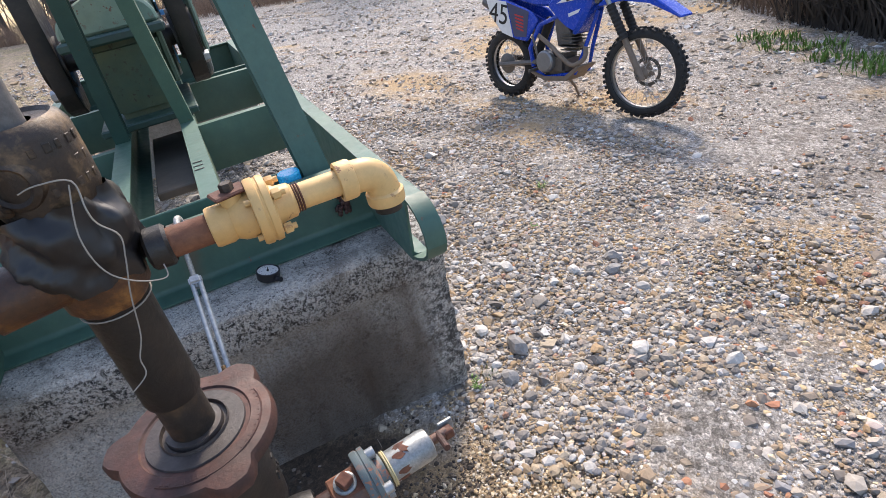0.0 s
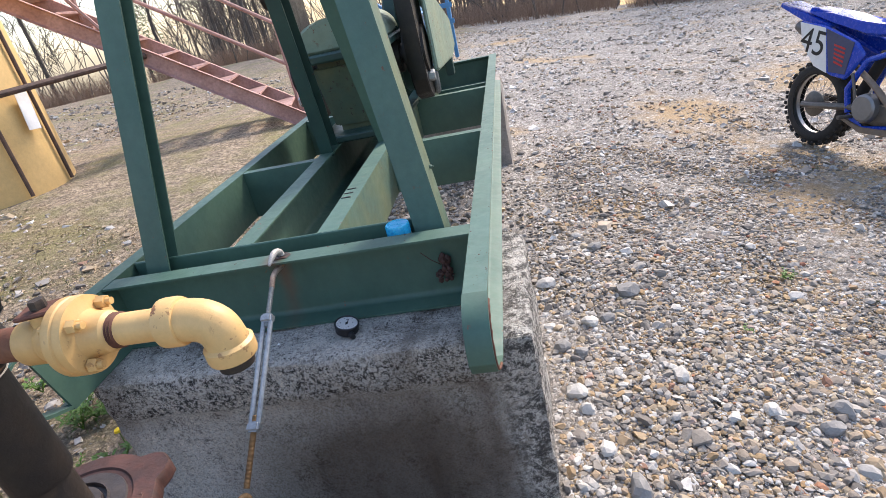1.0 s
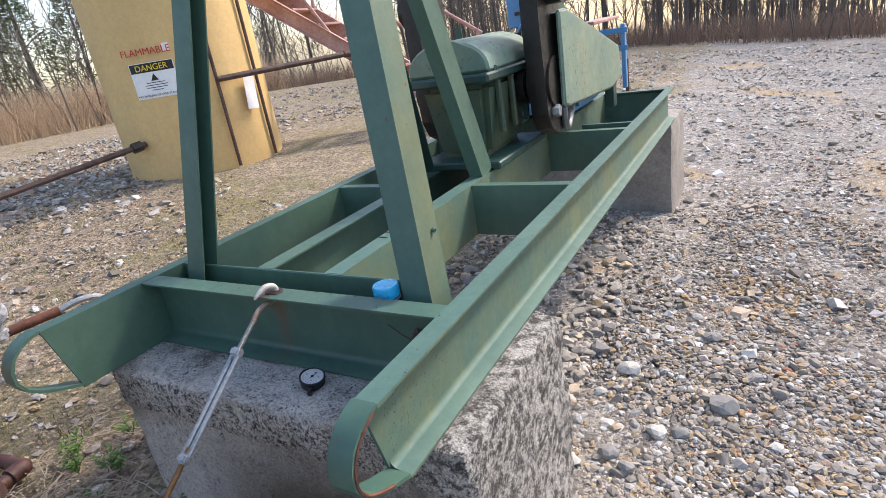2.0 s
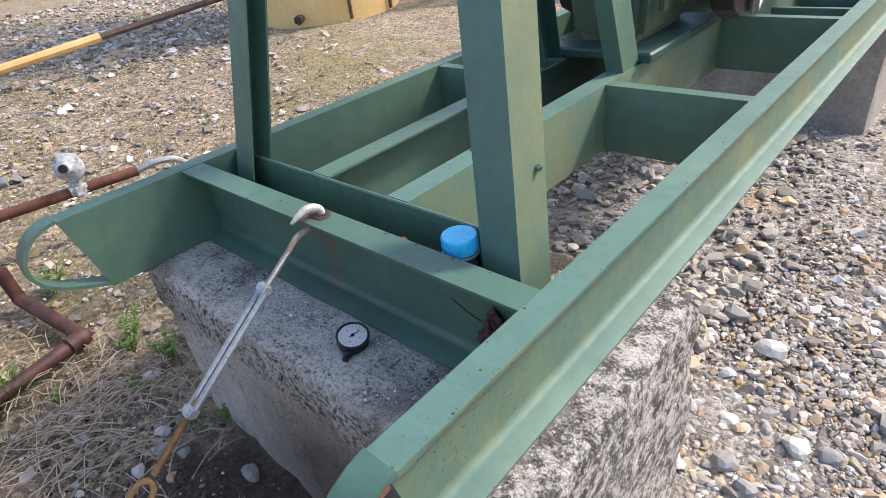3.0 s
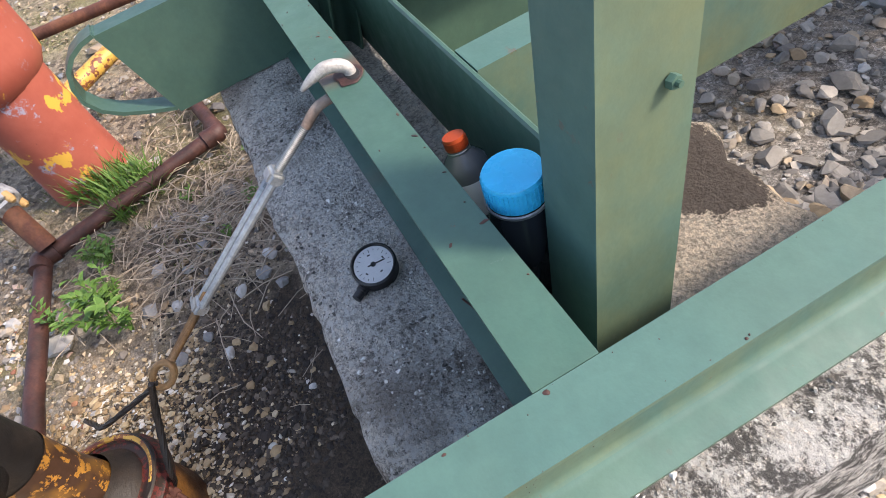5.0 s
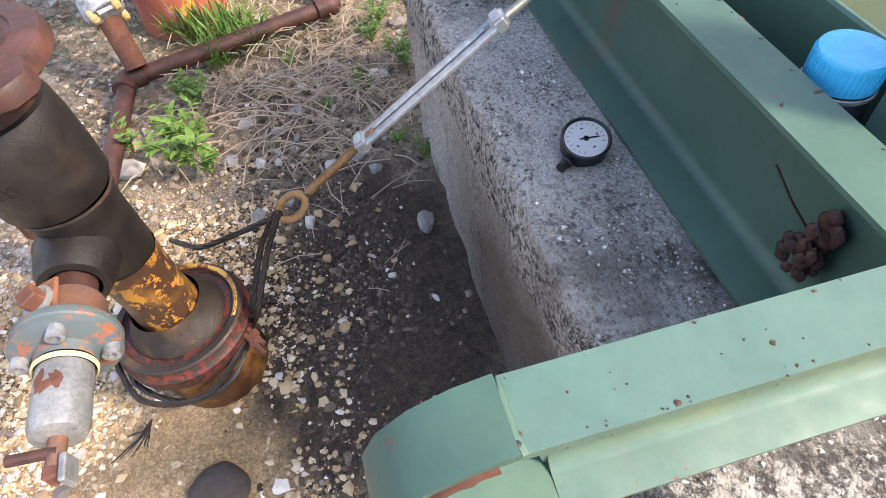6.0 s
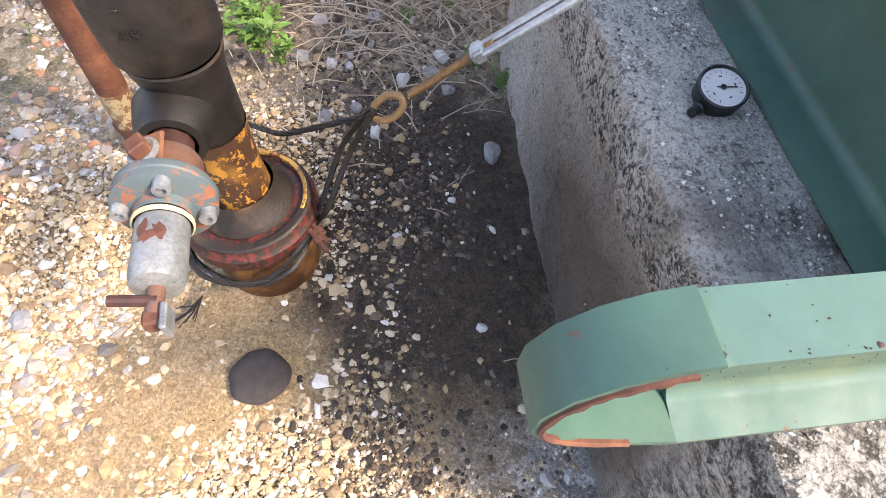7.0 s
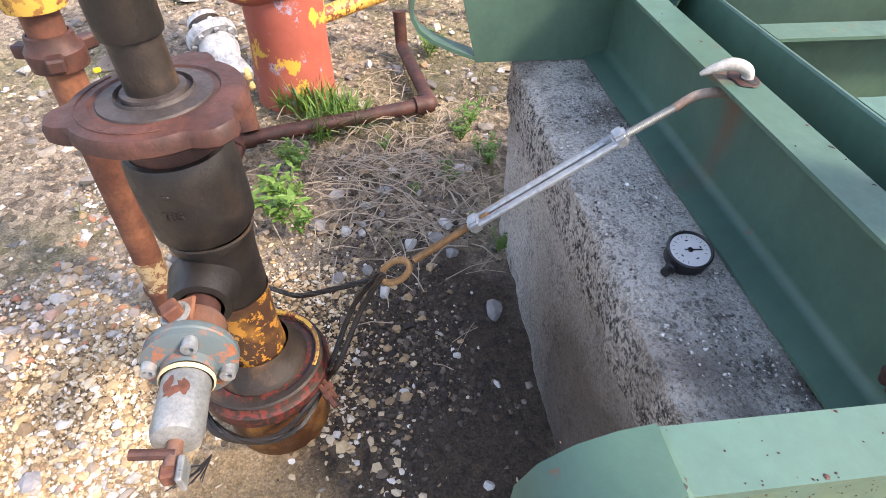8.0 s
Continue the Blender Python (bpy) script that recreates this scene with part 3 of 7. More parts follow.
concrete_block("concrete_block", (-0.645, -0.163, -0.16), (0.508, 0.455, 0.546), "lichen-spotted weathered concrete block under the green skid")
concrete_block("concrete_block", (-0.66, 2.88, -0.16), (0.44, 3.45, 0.546), "pale grey concrete block under the skid's far end", (20, 14, 12), False, CONCRETE_PLAIN)

# ---- pumping unit skid ----
TOP, LOW = 0.747, 0.549
MID, DEEP = (TOP + LOW) / 2, TOP - LOW
skid = thing("skid_frame", "dark green steel channel skid with rust chips on concrete blocks", "steel frame", (-0.115, 1.4, LOW))


def outer_beam(web_x, s):
    """A long channel with a bent tow loop at its front; s is +1 when the flanges point to +x."""
    bm = nbm()
    channel((web_x, -0.246, MID), (web_x, 3.04, MID), (s, 0, 0), DEEP, 0.050, bm)
    # the web's slanted end and the top flange that runs on to the loop
    x0, x1 = sorted((web_x, web_x + s * 0.007))
    prism([(-0.246, LOW + 0.001), (-0.246, TOP - 0.0092), (-0.291, TOP - 0.0092)], x1 - x0, Matrix(((0, 0, 1, x0), (1, 0, 0, 0), (0, 1, 0, 0), (0, 0, 0, 1))), bm)
    x0, x1 = sorted((web_x, web_x + s * 0.050))
    box((x0, -0.292, TOP - 0.009), (x1, -0.246, TOP), 0, bm=bm)
    beam = part("side_beam", bm, GREEN_SUN if s > 0 else GREEN, skid, "sun-faded green channel beam, its sunlit side put into the paint" if s > 0 else "", sharp=25)
    loop = [(-0.2925, TOP - 0.003), (-0.318, TOP - 0.008), (-0.344, TOP - 0.020), (-0.366, TOP - 0.040), (-0.379, TOP - 0.068), (-0.380, TOP - 0.098), (-0.366, TOP - 0.124), (-0.338, TOP - 0.146), (-0.296, TOP - 0.166), (-0.247, TOP - 0.185)]
    pts = [(web_x, y, z) for y, z in loop]
    bm = strip(pts, (s, 0, 0), 0.051, 0.008 * s)
    part("tow_loop", bm, GREEN, skid, "bent flat bar with rusted edges", sharp=25)
    bm = tube([(web_x + s * 0.003, -0.292, TOP - 0.001), (web_x + s * 0.014, -0.2935, TOP), (web_x + s * 0.024, -0.293, TOP - 0.001), (web_x + s * 0.036, -0.2945, TOP), (web_x + s * 0.050, -0.292, TOP - 0.003)], [0.003, 0.0042, 0.003, 0.0046, 0.005], 7)
    part("weld", bm, GREEN, skid)
    bm = nbm()
    for k, (dx, r) in enumerate(((0.033, 0.0016), (0.038, 0.0026), (0.044, 0.0032), (0.048, 0.0022))):
        lathe([(0, 0.0055), (r, 0.004), (r * 1.1, 0)], pose(web_x + s * dx, -0.2945 - 0.001 * (k % 2), TOP - 0.001), 8, bm, wobble=0.4)
    part("weld_pit", bm, INK, skid, "black pits in the weld")
    return beam


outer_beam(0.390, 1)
outer_beam(-0.620, -1)

# front cross channel with its slotted, rust-stained hook hole
bm = nbm()
channel((-0.619, 0.058, MID), (0.389, 0.058, MID), (0, -1, 0), DEEP - 0.002, 0.058, bm)
part("front_cross_beam", bm, GREEN_FRONT, skid, sharp=25)
bm = nbm()
box((-0.619, 0.152, LOW + 0.004), (0.262, 0.162, TOP), 0.003, bm=bm)
part("cross_plate", bm, GREEN, skid)

# inner longitudinal channels
for web_x, s in ((0.012, -1), (-0.300, 1)):
    bm = nbm()
    channel((web_x, 0.163, MID), (web_x, 3.0, MID), (s, 0, 0), DEEP - 0.002, 0.060, bm)
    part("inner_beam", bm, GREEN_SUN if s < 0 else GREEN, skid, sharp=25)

# cross channels in both side bays
for y in (0.960, 1.845):
    for x0, x1 in ((0.0125, 0.3895), (-0.6195, -0.3005)):
        bm = nbm()
        channel((x0, y, MID), (x1, y, MID), (0, 1, 0), DEEP - 0.004, 0.040, bm)
        part("cross_beam", bm, GREEN, skid, sharp=25)
bm = nbm()
channel((-0.6195, 3.035, MID), (0.3895, 3.035, MID), (0, -1, 0), DEEP - 0.004, 0.045, bm)
part("rear_cross_beam", bm, GREEN, skid, sharp=25)
bm = box((0.10, 2.14, TOP - 0.06), (0.3895, 2.165, TOP - 0.03), 0.002)
part("brace_bar", bm, GREEN, skid)

# bolt slots along the right inner channel
for y in (0.42, 0.46, 0.50):
    bm = box((-0.043, y, TOP), (-0.012, y + 0.007, TOP + 0.0012), 0.0005)
    part("bolt_slot", bm, INK, skid)

# rust-stained patch round the hook hole, and the hole's dark slot
bm = lathe([(0, 0), (0.030, 0), (0.028, 0.0012), (0, 0.0014)], pose(-0.110, 0.037, TOP + 0.0003) @ Matrix.Diagonal((0.95, 0.62, 1, 1)), 40, wobble=0.22)
part("rust_patch", bm, RUST_RED, skid)
bm = lathe([(0, 0), (0.013, 0), (0.012, 0.0008), (0, 0.0009)], pose(-0.108, 0.041, TOP + 0.0016) @ Matrix.Diagonal((1.35, 0.8, 1, 1)), 16)
part("hook_hole", bm, INK, skid)

# rusty clump and stub in the cross beam's corner
bm = nbm()
for i in range(26):
    a = random.uniform(0, 6.28)
    c = Vector((0.305 + 0.020 * math.cos(a) * random.random(), 0.032 + 0.012 * math.sin(a), LOW + 0.095 + random.uniform(-0.03, 0.03)))
    own = nbm()
    bmesh.ops.create_icosphere(own, subdivisions=1, radius=random.uniform(0.004, 0.011))
    merge(own, Matrix.Translation(c) @ Matrix.Diagonal((1, 0.7, random.uniform(0.6, 1.6), 1)), bm)
tube([(0.300, 0.03, LOW + 0.11), (0.280, 0.015, LOW + 0.135), (0.262, 0.0, LOW + 0.165)], 0.0012, 5, bm)
part("rusted_bracket", bm, RUST_RED, skid, "crumbling rust-red bracket stub")

# chips of bare rust on the top flanges
random.seed(5)
bm = nbm()
for i in range(120):
    y = random.choice((random.uniform(-0.28, 0.3), random.uniform(0.3, 1.6), random.gauss(0.82, 0.10), random.gauss(1.0, 0.08), random.gauss(-0.2, 0.08)))
    x = 0.390 + random.choice((random.uniform(0.001, 0.05), random.uniform(0.044, 0.05), random.uniform(0.0, 0.005)))
    r = random.choice((0.0004, 0.0005, 0.0006, 0.0007, 0.0009, 0.0017)) * random.uniform(0.6, 1.3)
    lathe([(0, 0), (r, 0), (r * 0.7, 0.0005), (0, 0.0006)], pose(x, y, TOP + 0.0002, 0, 0, random.uniform(0, 180)) @ Matrix.Diagonal((random.uniform(1.0, 2.0), 1, 1, 1)), 12, bm, wobble=0.3)
for i in range(230):
    y, z = -0.24 + abs(random.gauss(0, 0.16)), random.uniform(LOW + 0.034, TOP - 0.034)
    r = random.choice((0.0004, 0.0005, 0.0007, 0.0009)) * random.uniform(0.6, 1.3)
    lathe([(0, 0), (r, 0), (r * 0.7, 0.0005), (0, 0.0006)], axes((0.3972, y, z), (1, 0, 0)) @ Matrix.Diagonal((random.uniform(1, 1.8), 1, 1, 1)), 12, bm, wobble=0.3)
for i in range(16):
    x = random.uniform(-0.6, 0.38)
    r = random.choice((0.0008, 0.001, 0.0018)) * random.uniform(0.6, 1.3)
    lathe([(0, 0), (r, 0), (r * 0.7, 0.0007), (0, 0.0008)], pose(x, random.choice((random.uniform(0.002, 0.056), 0.054)), TOP - 0.0008, 0, 0, random.uniform(0, 180)) @ Matrix.Diagonal((random.uniform(1.2, 3.2), 1, 1, 1)), 9, bm, wobble=0.55)
tagged(part("rust_chip_layer", bm, RUST_RED, skid), "small rust-red paint chips", kind="stuff")
# rusted edges of the right tow loop
loop = [(-0.306, TOP - 0.005), (-0.318, TOP - 0.008), (-0.344, TOP - 0.020), (-0.366, TOP - 0.040), (-0.379, TOP - 0.068), (-0.380, TOP - 0.098), (-0.366, TOP - 0.124), (-0.338, TOP - 0.146), (-0.296, TOP - 0.166)]
bm = tube(smooth_line([(0.4408, y, z - 0.002) for y, z in loop], 4), [0.0034 + 0.0020 * noise.noise((i * 0.7, 0, 2)) for i in range(4 * len(loop) - 3)], 6)
part("rusted_edge", bm, RUST, skid)
# bare rust blotches where the loop's paint has peeled
for px_, k_, w_, l_ in ((0.428, 3, 0.010, 0.016), (0.402, 3, 0.006, 0.010), (0.436, 2, 0.004, 0.026), (0.415, 1, 0.0045, 0.005), (0.396, 2, 0.004, 0.012)):
    a_, b_ = Vector((px_, *loop[k_])), Vector((px_, *loop[k_ + 1]))
    nrm_ = Vector((0, -(b_ - a_).z, (b_ - a_).y)).normalized()
    if nrm_.z < 0:
        nrm_ = -nrm_
    bm = lathe([(0, 0.0006), (0.85, 0.0005), (1.0, -0.001)], axes(a_.lerp(b_, 0.5) + nrm_ * 0.0003, nrm_, (1, 0, 0)) @ Matrix.Diagonal((w_, l_, 1, 1)), 18, wobble=0.45)
    part("rust_blotch", bm, RUST, skid)

# ---- A-frame legs of the pumping unit ----
legs = thing("samson_post", "dark green steel legs of the pumping unit's support frame", "support frame", (-0.115, 0.55, LOW))


def leg(name, base, top, flange_dir, depth, flange, mat, cut=2.4):
    base, top = Vector(base), Vector(top)
    d = (top - base) / (top.z - base.z)
    end = base + d * (cut - base.z)
    bm = nbm()
    channel(base, end, flange_dir, depth, flange, bm, 0.008, 0.008)
    return part(name, bm, mat, legs, sharp=25)


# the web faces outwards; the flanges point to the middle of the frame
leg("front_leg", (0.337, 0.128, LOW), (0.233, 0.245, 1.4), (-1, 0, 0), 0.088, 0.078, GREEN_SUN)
leg("front_leg", (-0.584, 0.112, LOW), (-0.470, 0.278, 1.4), (1, 0, 0), 0.056, 0.070, GREEN)
leg("rear_leg", (0.008, 1.125, TOP - 0.002), (-0.030, 0.935, 1.4), (-1, 0, 0), 0.095, 0.055, GREEN)
# the left rear leg takes the darker green
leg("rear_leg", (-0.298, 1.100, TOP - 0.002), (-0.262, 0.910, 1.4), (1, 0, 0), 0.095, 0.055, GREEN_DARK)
bm = hexnut((0.299, 0.191, 0.868), (1, 0.12, 0.1), 0.0125, 0.006)
rod((0.296, 0.191, 0.868), (0.309, 0.192, 0.869), 0.0028, n=8, bm=bm)
part("bolt", bm, GREEN, legs)

# ---- storage tank, stairs and pipe ----
TX, TY, TR = -4.50, 3.42, 0.80
TZ = gz(TX) - 0.02
tank = thing("storage_tank", "cream-yellow painted steel tank with rusty sight pipes", "tank", (TX, TY, TZ))
bm = lathe([(TR - 0.02, 0), (TR, 0.01), (TR, 3.4), (TR * 0.5, 3.7), (0, 3.75)], pose(TX, TY, TZ), 56)
part("shell", bm, TANK_YELLOW, tank)


def on_tank(ang, h, off=0.0):
    a = radians(ang)
    return Vector((TX + (TR + off) * math.cos(a), TY + (TR + off) * math.sin(a), TZ + h))


def tank_face(ang, h, off=0.003):
    p = on_tank(ang, h, off)
    out = Vector((math.cos(radians(ang)), math.sin(radians(ang)), 0))
    x = Vector((0, 0, 1)).cross(out)
    return Matrix(((x.x, 0, out.x, p.x), (x.y, 0, out.y, p.y), (0, 1, out.z, p.z), (0, 0, 0, 1)))


for ang in (-19.5, 15):
    bm = tube([on_tank(ang, 0.05, 0.03), on_tank(ang, 3.3, 0.03)], 0.017, 8)
    part("sight_pipe", bm, PIPE_BROWN, tank, "thin rusty upright pipe")


def curved_plate(name, a0, a1, h0, h1, mat, parent, off=0.003, label=""):
    bm = nbm()
    rows = []
    for i in range(9):
        a = a0 + (a1 - a0) * i / 8
        rows.append([bm.verts.new(on_tank(a, h, off)) for h in (h0, h1)] + [bm.verts.new(on_tank(a, h, off - 0.002)) for h in (h1, h0)])
    for a, b in zip(rows, rows[1:]):
        for j in range(4):
            bm.faces.new((a[j], b[j], b[(j + 1) % 4], a[(j + 1) % 4]))
    bm.faces.new(rows[0])
    bm.faces.new(rows[-1][::-1])
    return part(name, bm, mat, parent, label, smooth=False)


sign = thing("danger_sign", "white danger sign with a black heading on the yellow tank", "sign", on_tank(-65, 0.83))
curved_plate("panel", -73, -43, 0.83, 1.15, WHITE_PLASTIC, sign)
curved_plate("heading", -72.5, -43.5, 1.065, 1.145, INK, sign, 0.0045)
words("DANGER", 0.075, tank_face(-57.5, 1.102, 0.010), YELLOW_INK, sign)
bm = prism([(-0.035, -0.03), (0.035, -0.03), (0, 0.035)], 0.002, tank_face(-57.5, 1.015, 0.004))
part("pictogram", bm, INK, sign)
for k, w in enumerate((0.16, 0.20, 0.18, 0.10)):
    curved_plate("text_bar", -57.5 - w * 38, -57.5 + w * 38, 0.965 - 0.022 * k, 0.971 - 0.022 * k, INK, sign, 0.0045)
words("NO SMOKING OR OPEN FLAMES", 0.026, tank_face(-57.5, 0.855, 0.016), INK, sign)
decal = thing("flammable_decal", "torn white decal with red lettering on the yellow tank", "sign", on_tank(-65, 1.2))
curved_plate("strip", -72, -44, 1.20, 1.285, TANK_YELLOW, decal, 0.002)
words("FLAMMABLE", 0.085, tank_face(-58, 1.243, 0.016), RED_INK, decal)
curved_plate("torn_corner", -47, -43, 1.225, 1.295, WHITE_PLASTIC, decal, 0.0045)
tag = thing("paper_tag", "blank white plastic tag hung on the tank's sight pipe", "tag", on_tank(-5, 0.8, 0.06))
bm = box((-0.075, -0.16, -0.002), (0.075, 0.16, 0.002), 0.002, tank_face(3, 0.72, 0.05) @ pose(0, 0, 0, 0, 0, -6))
part("tag_sheet", bm, PAPER, tag)
bm = tube([on_tank(-52, 0.12, 0), on_tank(-52, 0.12, 0.08)], 0.03, 8)
hexnut(on_tank(-52, 0.12, 0.07), on_tank(-52, 0, 1) - on_tank(-52, 0, 0), 0.09, 0.05, bm)
part("drain_plug", bm, IRON_DIRTY, tank, "black iron drain fitting")

# stairway of another tank, with its handrail
stair = thing("stairway", "faded pink-brown steel stairway with open treads", "stairs", (-1.9, 5.0, 0.15))
FOOT, RUN, SIDE = Vector((-1.62, 4.95, 0.10)), Vector((-0.97, -0.24, 0)), Vector((-0.24, 0.97, 0)) * 0.62
PITCH = 0.72
def on_stair(s, side=0.0, up=0.0):
    return FOOT + RUN * s + SIDE * side + Vector((0, 0, PITCH * s + up))
for side in (0.0, 1.0):
    bm = nbm()
    d = (on_stair(1) - on_stair(0)).normalized()
    channel(on_stair(-0.15, side), on_stair(7.0, side), SIDE * (1 if side else -1), 0.165, 0.045, bm)
    part("stringer", bm, RUST_STAIR, stair, sharp=25)
for k in range(24):
    s = 0.12 + k * 0.27
    c = on_stair(s, 0.5, 0.02)
    m = Matrix.Translation(c) @ Matrix.Rotation(math.atan2(RUN.y, RUN.x), 4, "Z")
    bm = box((-0.12, -0.30, -0.012), (0.12, 0.30, 0.012), 0.002, m)
    part("tread", bm, RUST_STAIR, stair)
bm = nbm()
for up in (0.50, 0.95):
    tube([on_stair(0.2, 1, up), on_stair(7.0, 1, up)], 0.022, 8, bm)
part("handrail", bm, RUST_STAIR, stair)
for s in (0.25, 2.2, 4.2, 6.2):
    part("rail_post", tube([on_stair(s, 1, 0), on_stair(s, 1, 0.97)], 0.022, 8), RUST_STAIR, stair)
part("knee_brace", tube([on_stair(1.75, 0, 0.05), on_stair(2.35, 0, 0.62)], 0.02, 6), RUST_STAIR, stair)

line = thing("pipe_line", "dark rusty pipe running from the tank to the stairway", "pipe", on_tank(-19.5, 0.95, 0.05))
p0, p1 = on_tank(-19.5, 0.90, 0.05), on_stair(1.55, 0, 0.0) + Vector((0.02, -0.05, 0))
part("pipe", tube([p0, p1], 0.029, 10), PIPE_BROWN, line)
part("pipe_cap", tube([p1 - (p1 - p0).normalized() * 0.10, p1 + (p1 - p0).normalized() * 0.04], 0.036, 10), PIPE_BROWN, line)
line2 = thing("ground_pipe", "rusty pipe with a yellow end beside the tank", "pipe", on_tank(-75, 0.35))
q0, q1 = on_tank(-80, 0.42, 0.0), Vector((-4.75, 0.4, gz(-4.75) + 0.16))
part("pipe", tube([q0, q1], 0.027, 8), PIPE_BROWN, line2)
part("yellow_end", tube([q0 + (q1 - q0) * 0.62, q1], 0.036, 8), YELLOW, line2)
part("collar", tube([q0 + (q1 - q0) * 0.02, q0 + (q1 - q0) * 0.06], 0.05, 8), IRON_DIRTY, line2)

# ---- wellhead ----
def wa(z, dx=0.0, dy=0.0):
    """A point beside the wellhead's upright axis."""
    return Vector((-0.138 + dx, -0.713 - 0.050 * z + dy, z))


WUP = (wa(1) - wa(0)).normalized()


def wm(z):
    return axes(wa(z), WUP, (1, 0, 0))


well = thing("wellhead", "oil-stained iron wellhead with red hammer union and yellow valves", "wellhead", (-0.138, -0.722, 0.0))
part("casing", lathe([(0.100, -0.06), (0.102, 0.03), (0.104, 0.135), (0.07, 0.14)], wm(0), 36, wobble=0.02), ORANGE_OIL, well, "oil-stained orange surface casing")
part("casing_head", lathe([(0.09, 0), (0.122, 0.002), (0.126, 0.010), (0.126, 0.034), (0.120, 0.042), (0.118, 0.052), (0.104, 0.056), (0.100, 0.050), (0.088, 0.050), (0.086, 0.058), (0.07, 0.06)], wm(0.135), 40),
     paint("red_head_paint", (0.095, 0.016, 0.014), (0.15, 0.030, 0.022), rust=(0.018, 0.011, 0.008), chips=0.46, rusty=(0.42, 0.52), scale=1.8), well, "worn red casing head ring under black oil")
part("head_rim", lathe([(0.100, 0.0), (0.116, 0.0), (0.119, 0.004), (0.116, 0.008), (0.104, 0.007)], wm(0.187), 40), IRON_DIRTY, well, "black oily upper rim")
part("rim_paint", tube(arc(22, radians(70), radians(205), 0.110, wa(0.195), (1, 0, 0), (0, 1, 0)), 0.0062, 8), YELLOW_CHIPPED, well, "chipped yellow paint on the rim")
part("packing_cone", lathe([(0.088, 0), (0.082, 0.012), (0.068, 0.03), (0.062, 0.05)], wm(0.19), 32), IRON_DIRTY, well)
part("lower_pipe", lathe([(0.0558, 0), (0.0522, 0.06), (0.0558, 0.15), (0.0576, 0.16)], wm(0.225), 32), OIL_YELLOW, well, "chipped yellow pipe under black oil")
part("lower_tee", lathe([(0.0492, 0), (0.0541, 0.004), (0.0574, 0.02), (0.059, 0.10), (0.0623, 0.13), (0.0656, 0.138), (0.0656, 0.15)], wm(0.375), 32), IRON_OILY, well, "oily black iron tee")
part("weld_seam", tube(arc(40, 0, 2 * math.pi, 0.066, wa(0.526), (1, 0, 0), (0, 1, 0))[:-1], 0.0024, 6, closed=True), IRON_DIRTY, well)
part("coupling", lathe([(0.056, 0), (0.0672, 0.003), (0.0744, 0.014), (0.076, 0.05), (0.076, 0.105), (0.0736, 0.135), (0.0704, 0.142), (0.064, 0.144)], wm(0.528), 40), IRON_OILY, well, "black cast iron coupling")
co = Vector((math.cos(radians(-8)), math.sin(radians(-8)), 0))
cx_ = WUP.cross(co).normalized()
cp = wa(0.600) + co * 0.0752
words("285", 0.022, Matrix(((cx_.x, WUP.x, co.x, cp.x), (cx_.y, WUP.y, co.y, cp.y), (cx_.z, WUP.z, co.z, cp.z), (0, 0, 0, 1))), IRON_OILY, well, "cast_number", 0.0016)
part("cast_mark", box((-0.002, -0.006, -0.002), (0.002, 0.006, 0.0022), 0.001, axes(wa(0.634) + co * 0.0755, co)), IRON_OILY, well)
part("union_gap", lathe([(0.0624, 0), (0.0624, 0.03)], wm(0.668), 28), RUST_RED, well)


def hammer_union(z, r, ear, mat, parent, n=60):
    """A union nut with three broad hammer lugs."""
    bm = nbm()
    prof = [(0.40, 0.008), (0.80, 0.010), (0.93, 0.014), (1.0, 0.020), (1.0, 0.036), (0.97, 0.042), (0.72, 0.046), (0.70, 0.043), (0.40, 0.043)]
    rings = []
    for f, h in prof:
        ring = []
        for i in range(n):
            a = 2 * math.pi * i / n
            k = 0.0
            for lug in (radians(48), radians(168), radians(288)):
                d = abs((a - lug + math.pi) % (2 * math.pi) - math.pi)
                k = max(k, max(0.0, min(1.0, (0.24 - d) / 0.05)))
            rr = r * f + (ear * k if f > 0.8 else 0)
            ring.append(bm.verts.new((math.cos(a) * rr, math.sin(a) * rr, h)))
        rings.append(ring)
    for a, b in zip(rings, rings[1:]):
        for i in range(n):
            bm.faces.new((a[i], a[(i + 1) % n], b[(i + 1) % n], b[i]))
    bmesh.ops.recalc_face_normals(bm, faces=bm.faces)
    bmesh.ops.transform(bm, matrix=wm(z), verts=bm.verts)
    return part("hammer_union", bm, mat, parent, "rust-red hammer union nut with three lugs", sharp=40)


UZ = 0.700
union = hammer_union(UZ, 0.114, 0.022, RUST_RED, well)
# raised casting marks on the nut and the worn steel sub in its middle
def mark(ang, rad, w, h, z=UZ + 0.0435):
    m = wm(z) @ Matrix.Rotation(radians(ang), 4, "Z") @ Matrix.Translation((rad * 0.83, 0, 0))
    return box((-h / 2, -w / 2, 0), (h / 2, w / 2, 0.0014), 0.0005, m)
for a in range(-125, 20, 6):
    part("raised_mark", mark(a + random.uniform(-1, 1), 0.108, random.uniform(0.0015, 0.006), random.uniform(0.007, 0.012)), RUST_RED, union)
for a in range(52, 72, 6):
    part("raised_mark", mark(a, 0.107, 0.006, 0.012), RUST_RED, union)
for rr in (0.099, 0.117):
    part("raised_rim", tube([wm(UZ + 0.0445) @ Vector((math.cos(radians(a)) * rr * 0.83, math.sin(radians(a)) * rr * 0.83, 0)) for a in range(-130, 24, 7)], 0.0012, 5), RUST_RED, union)
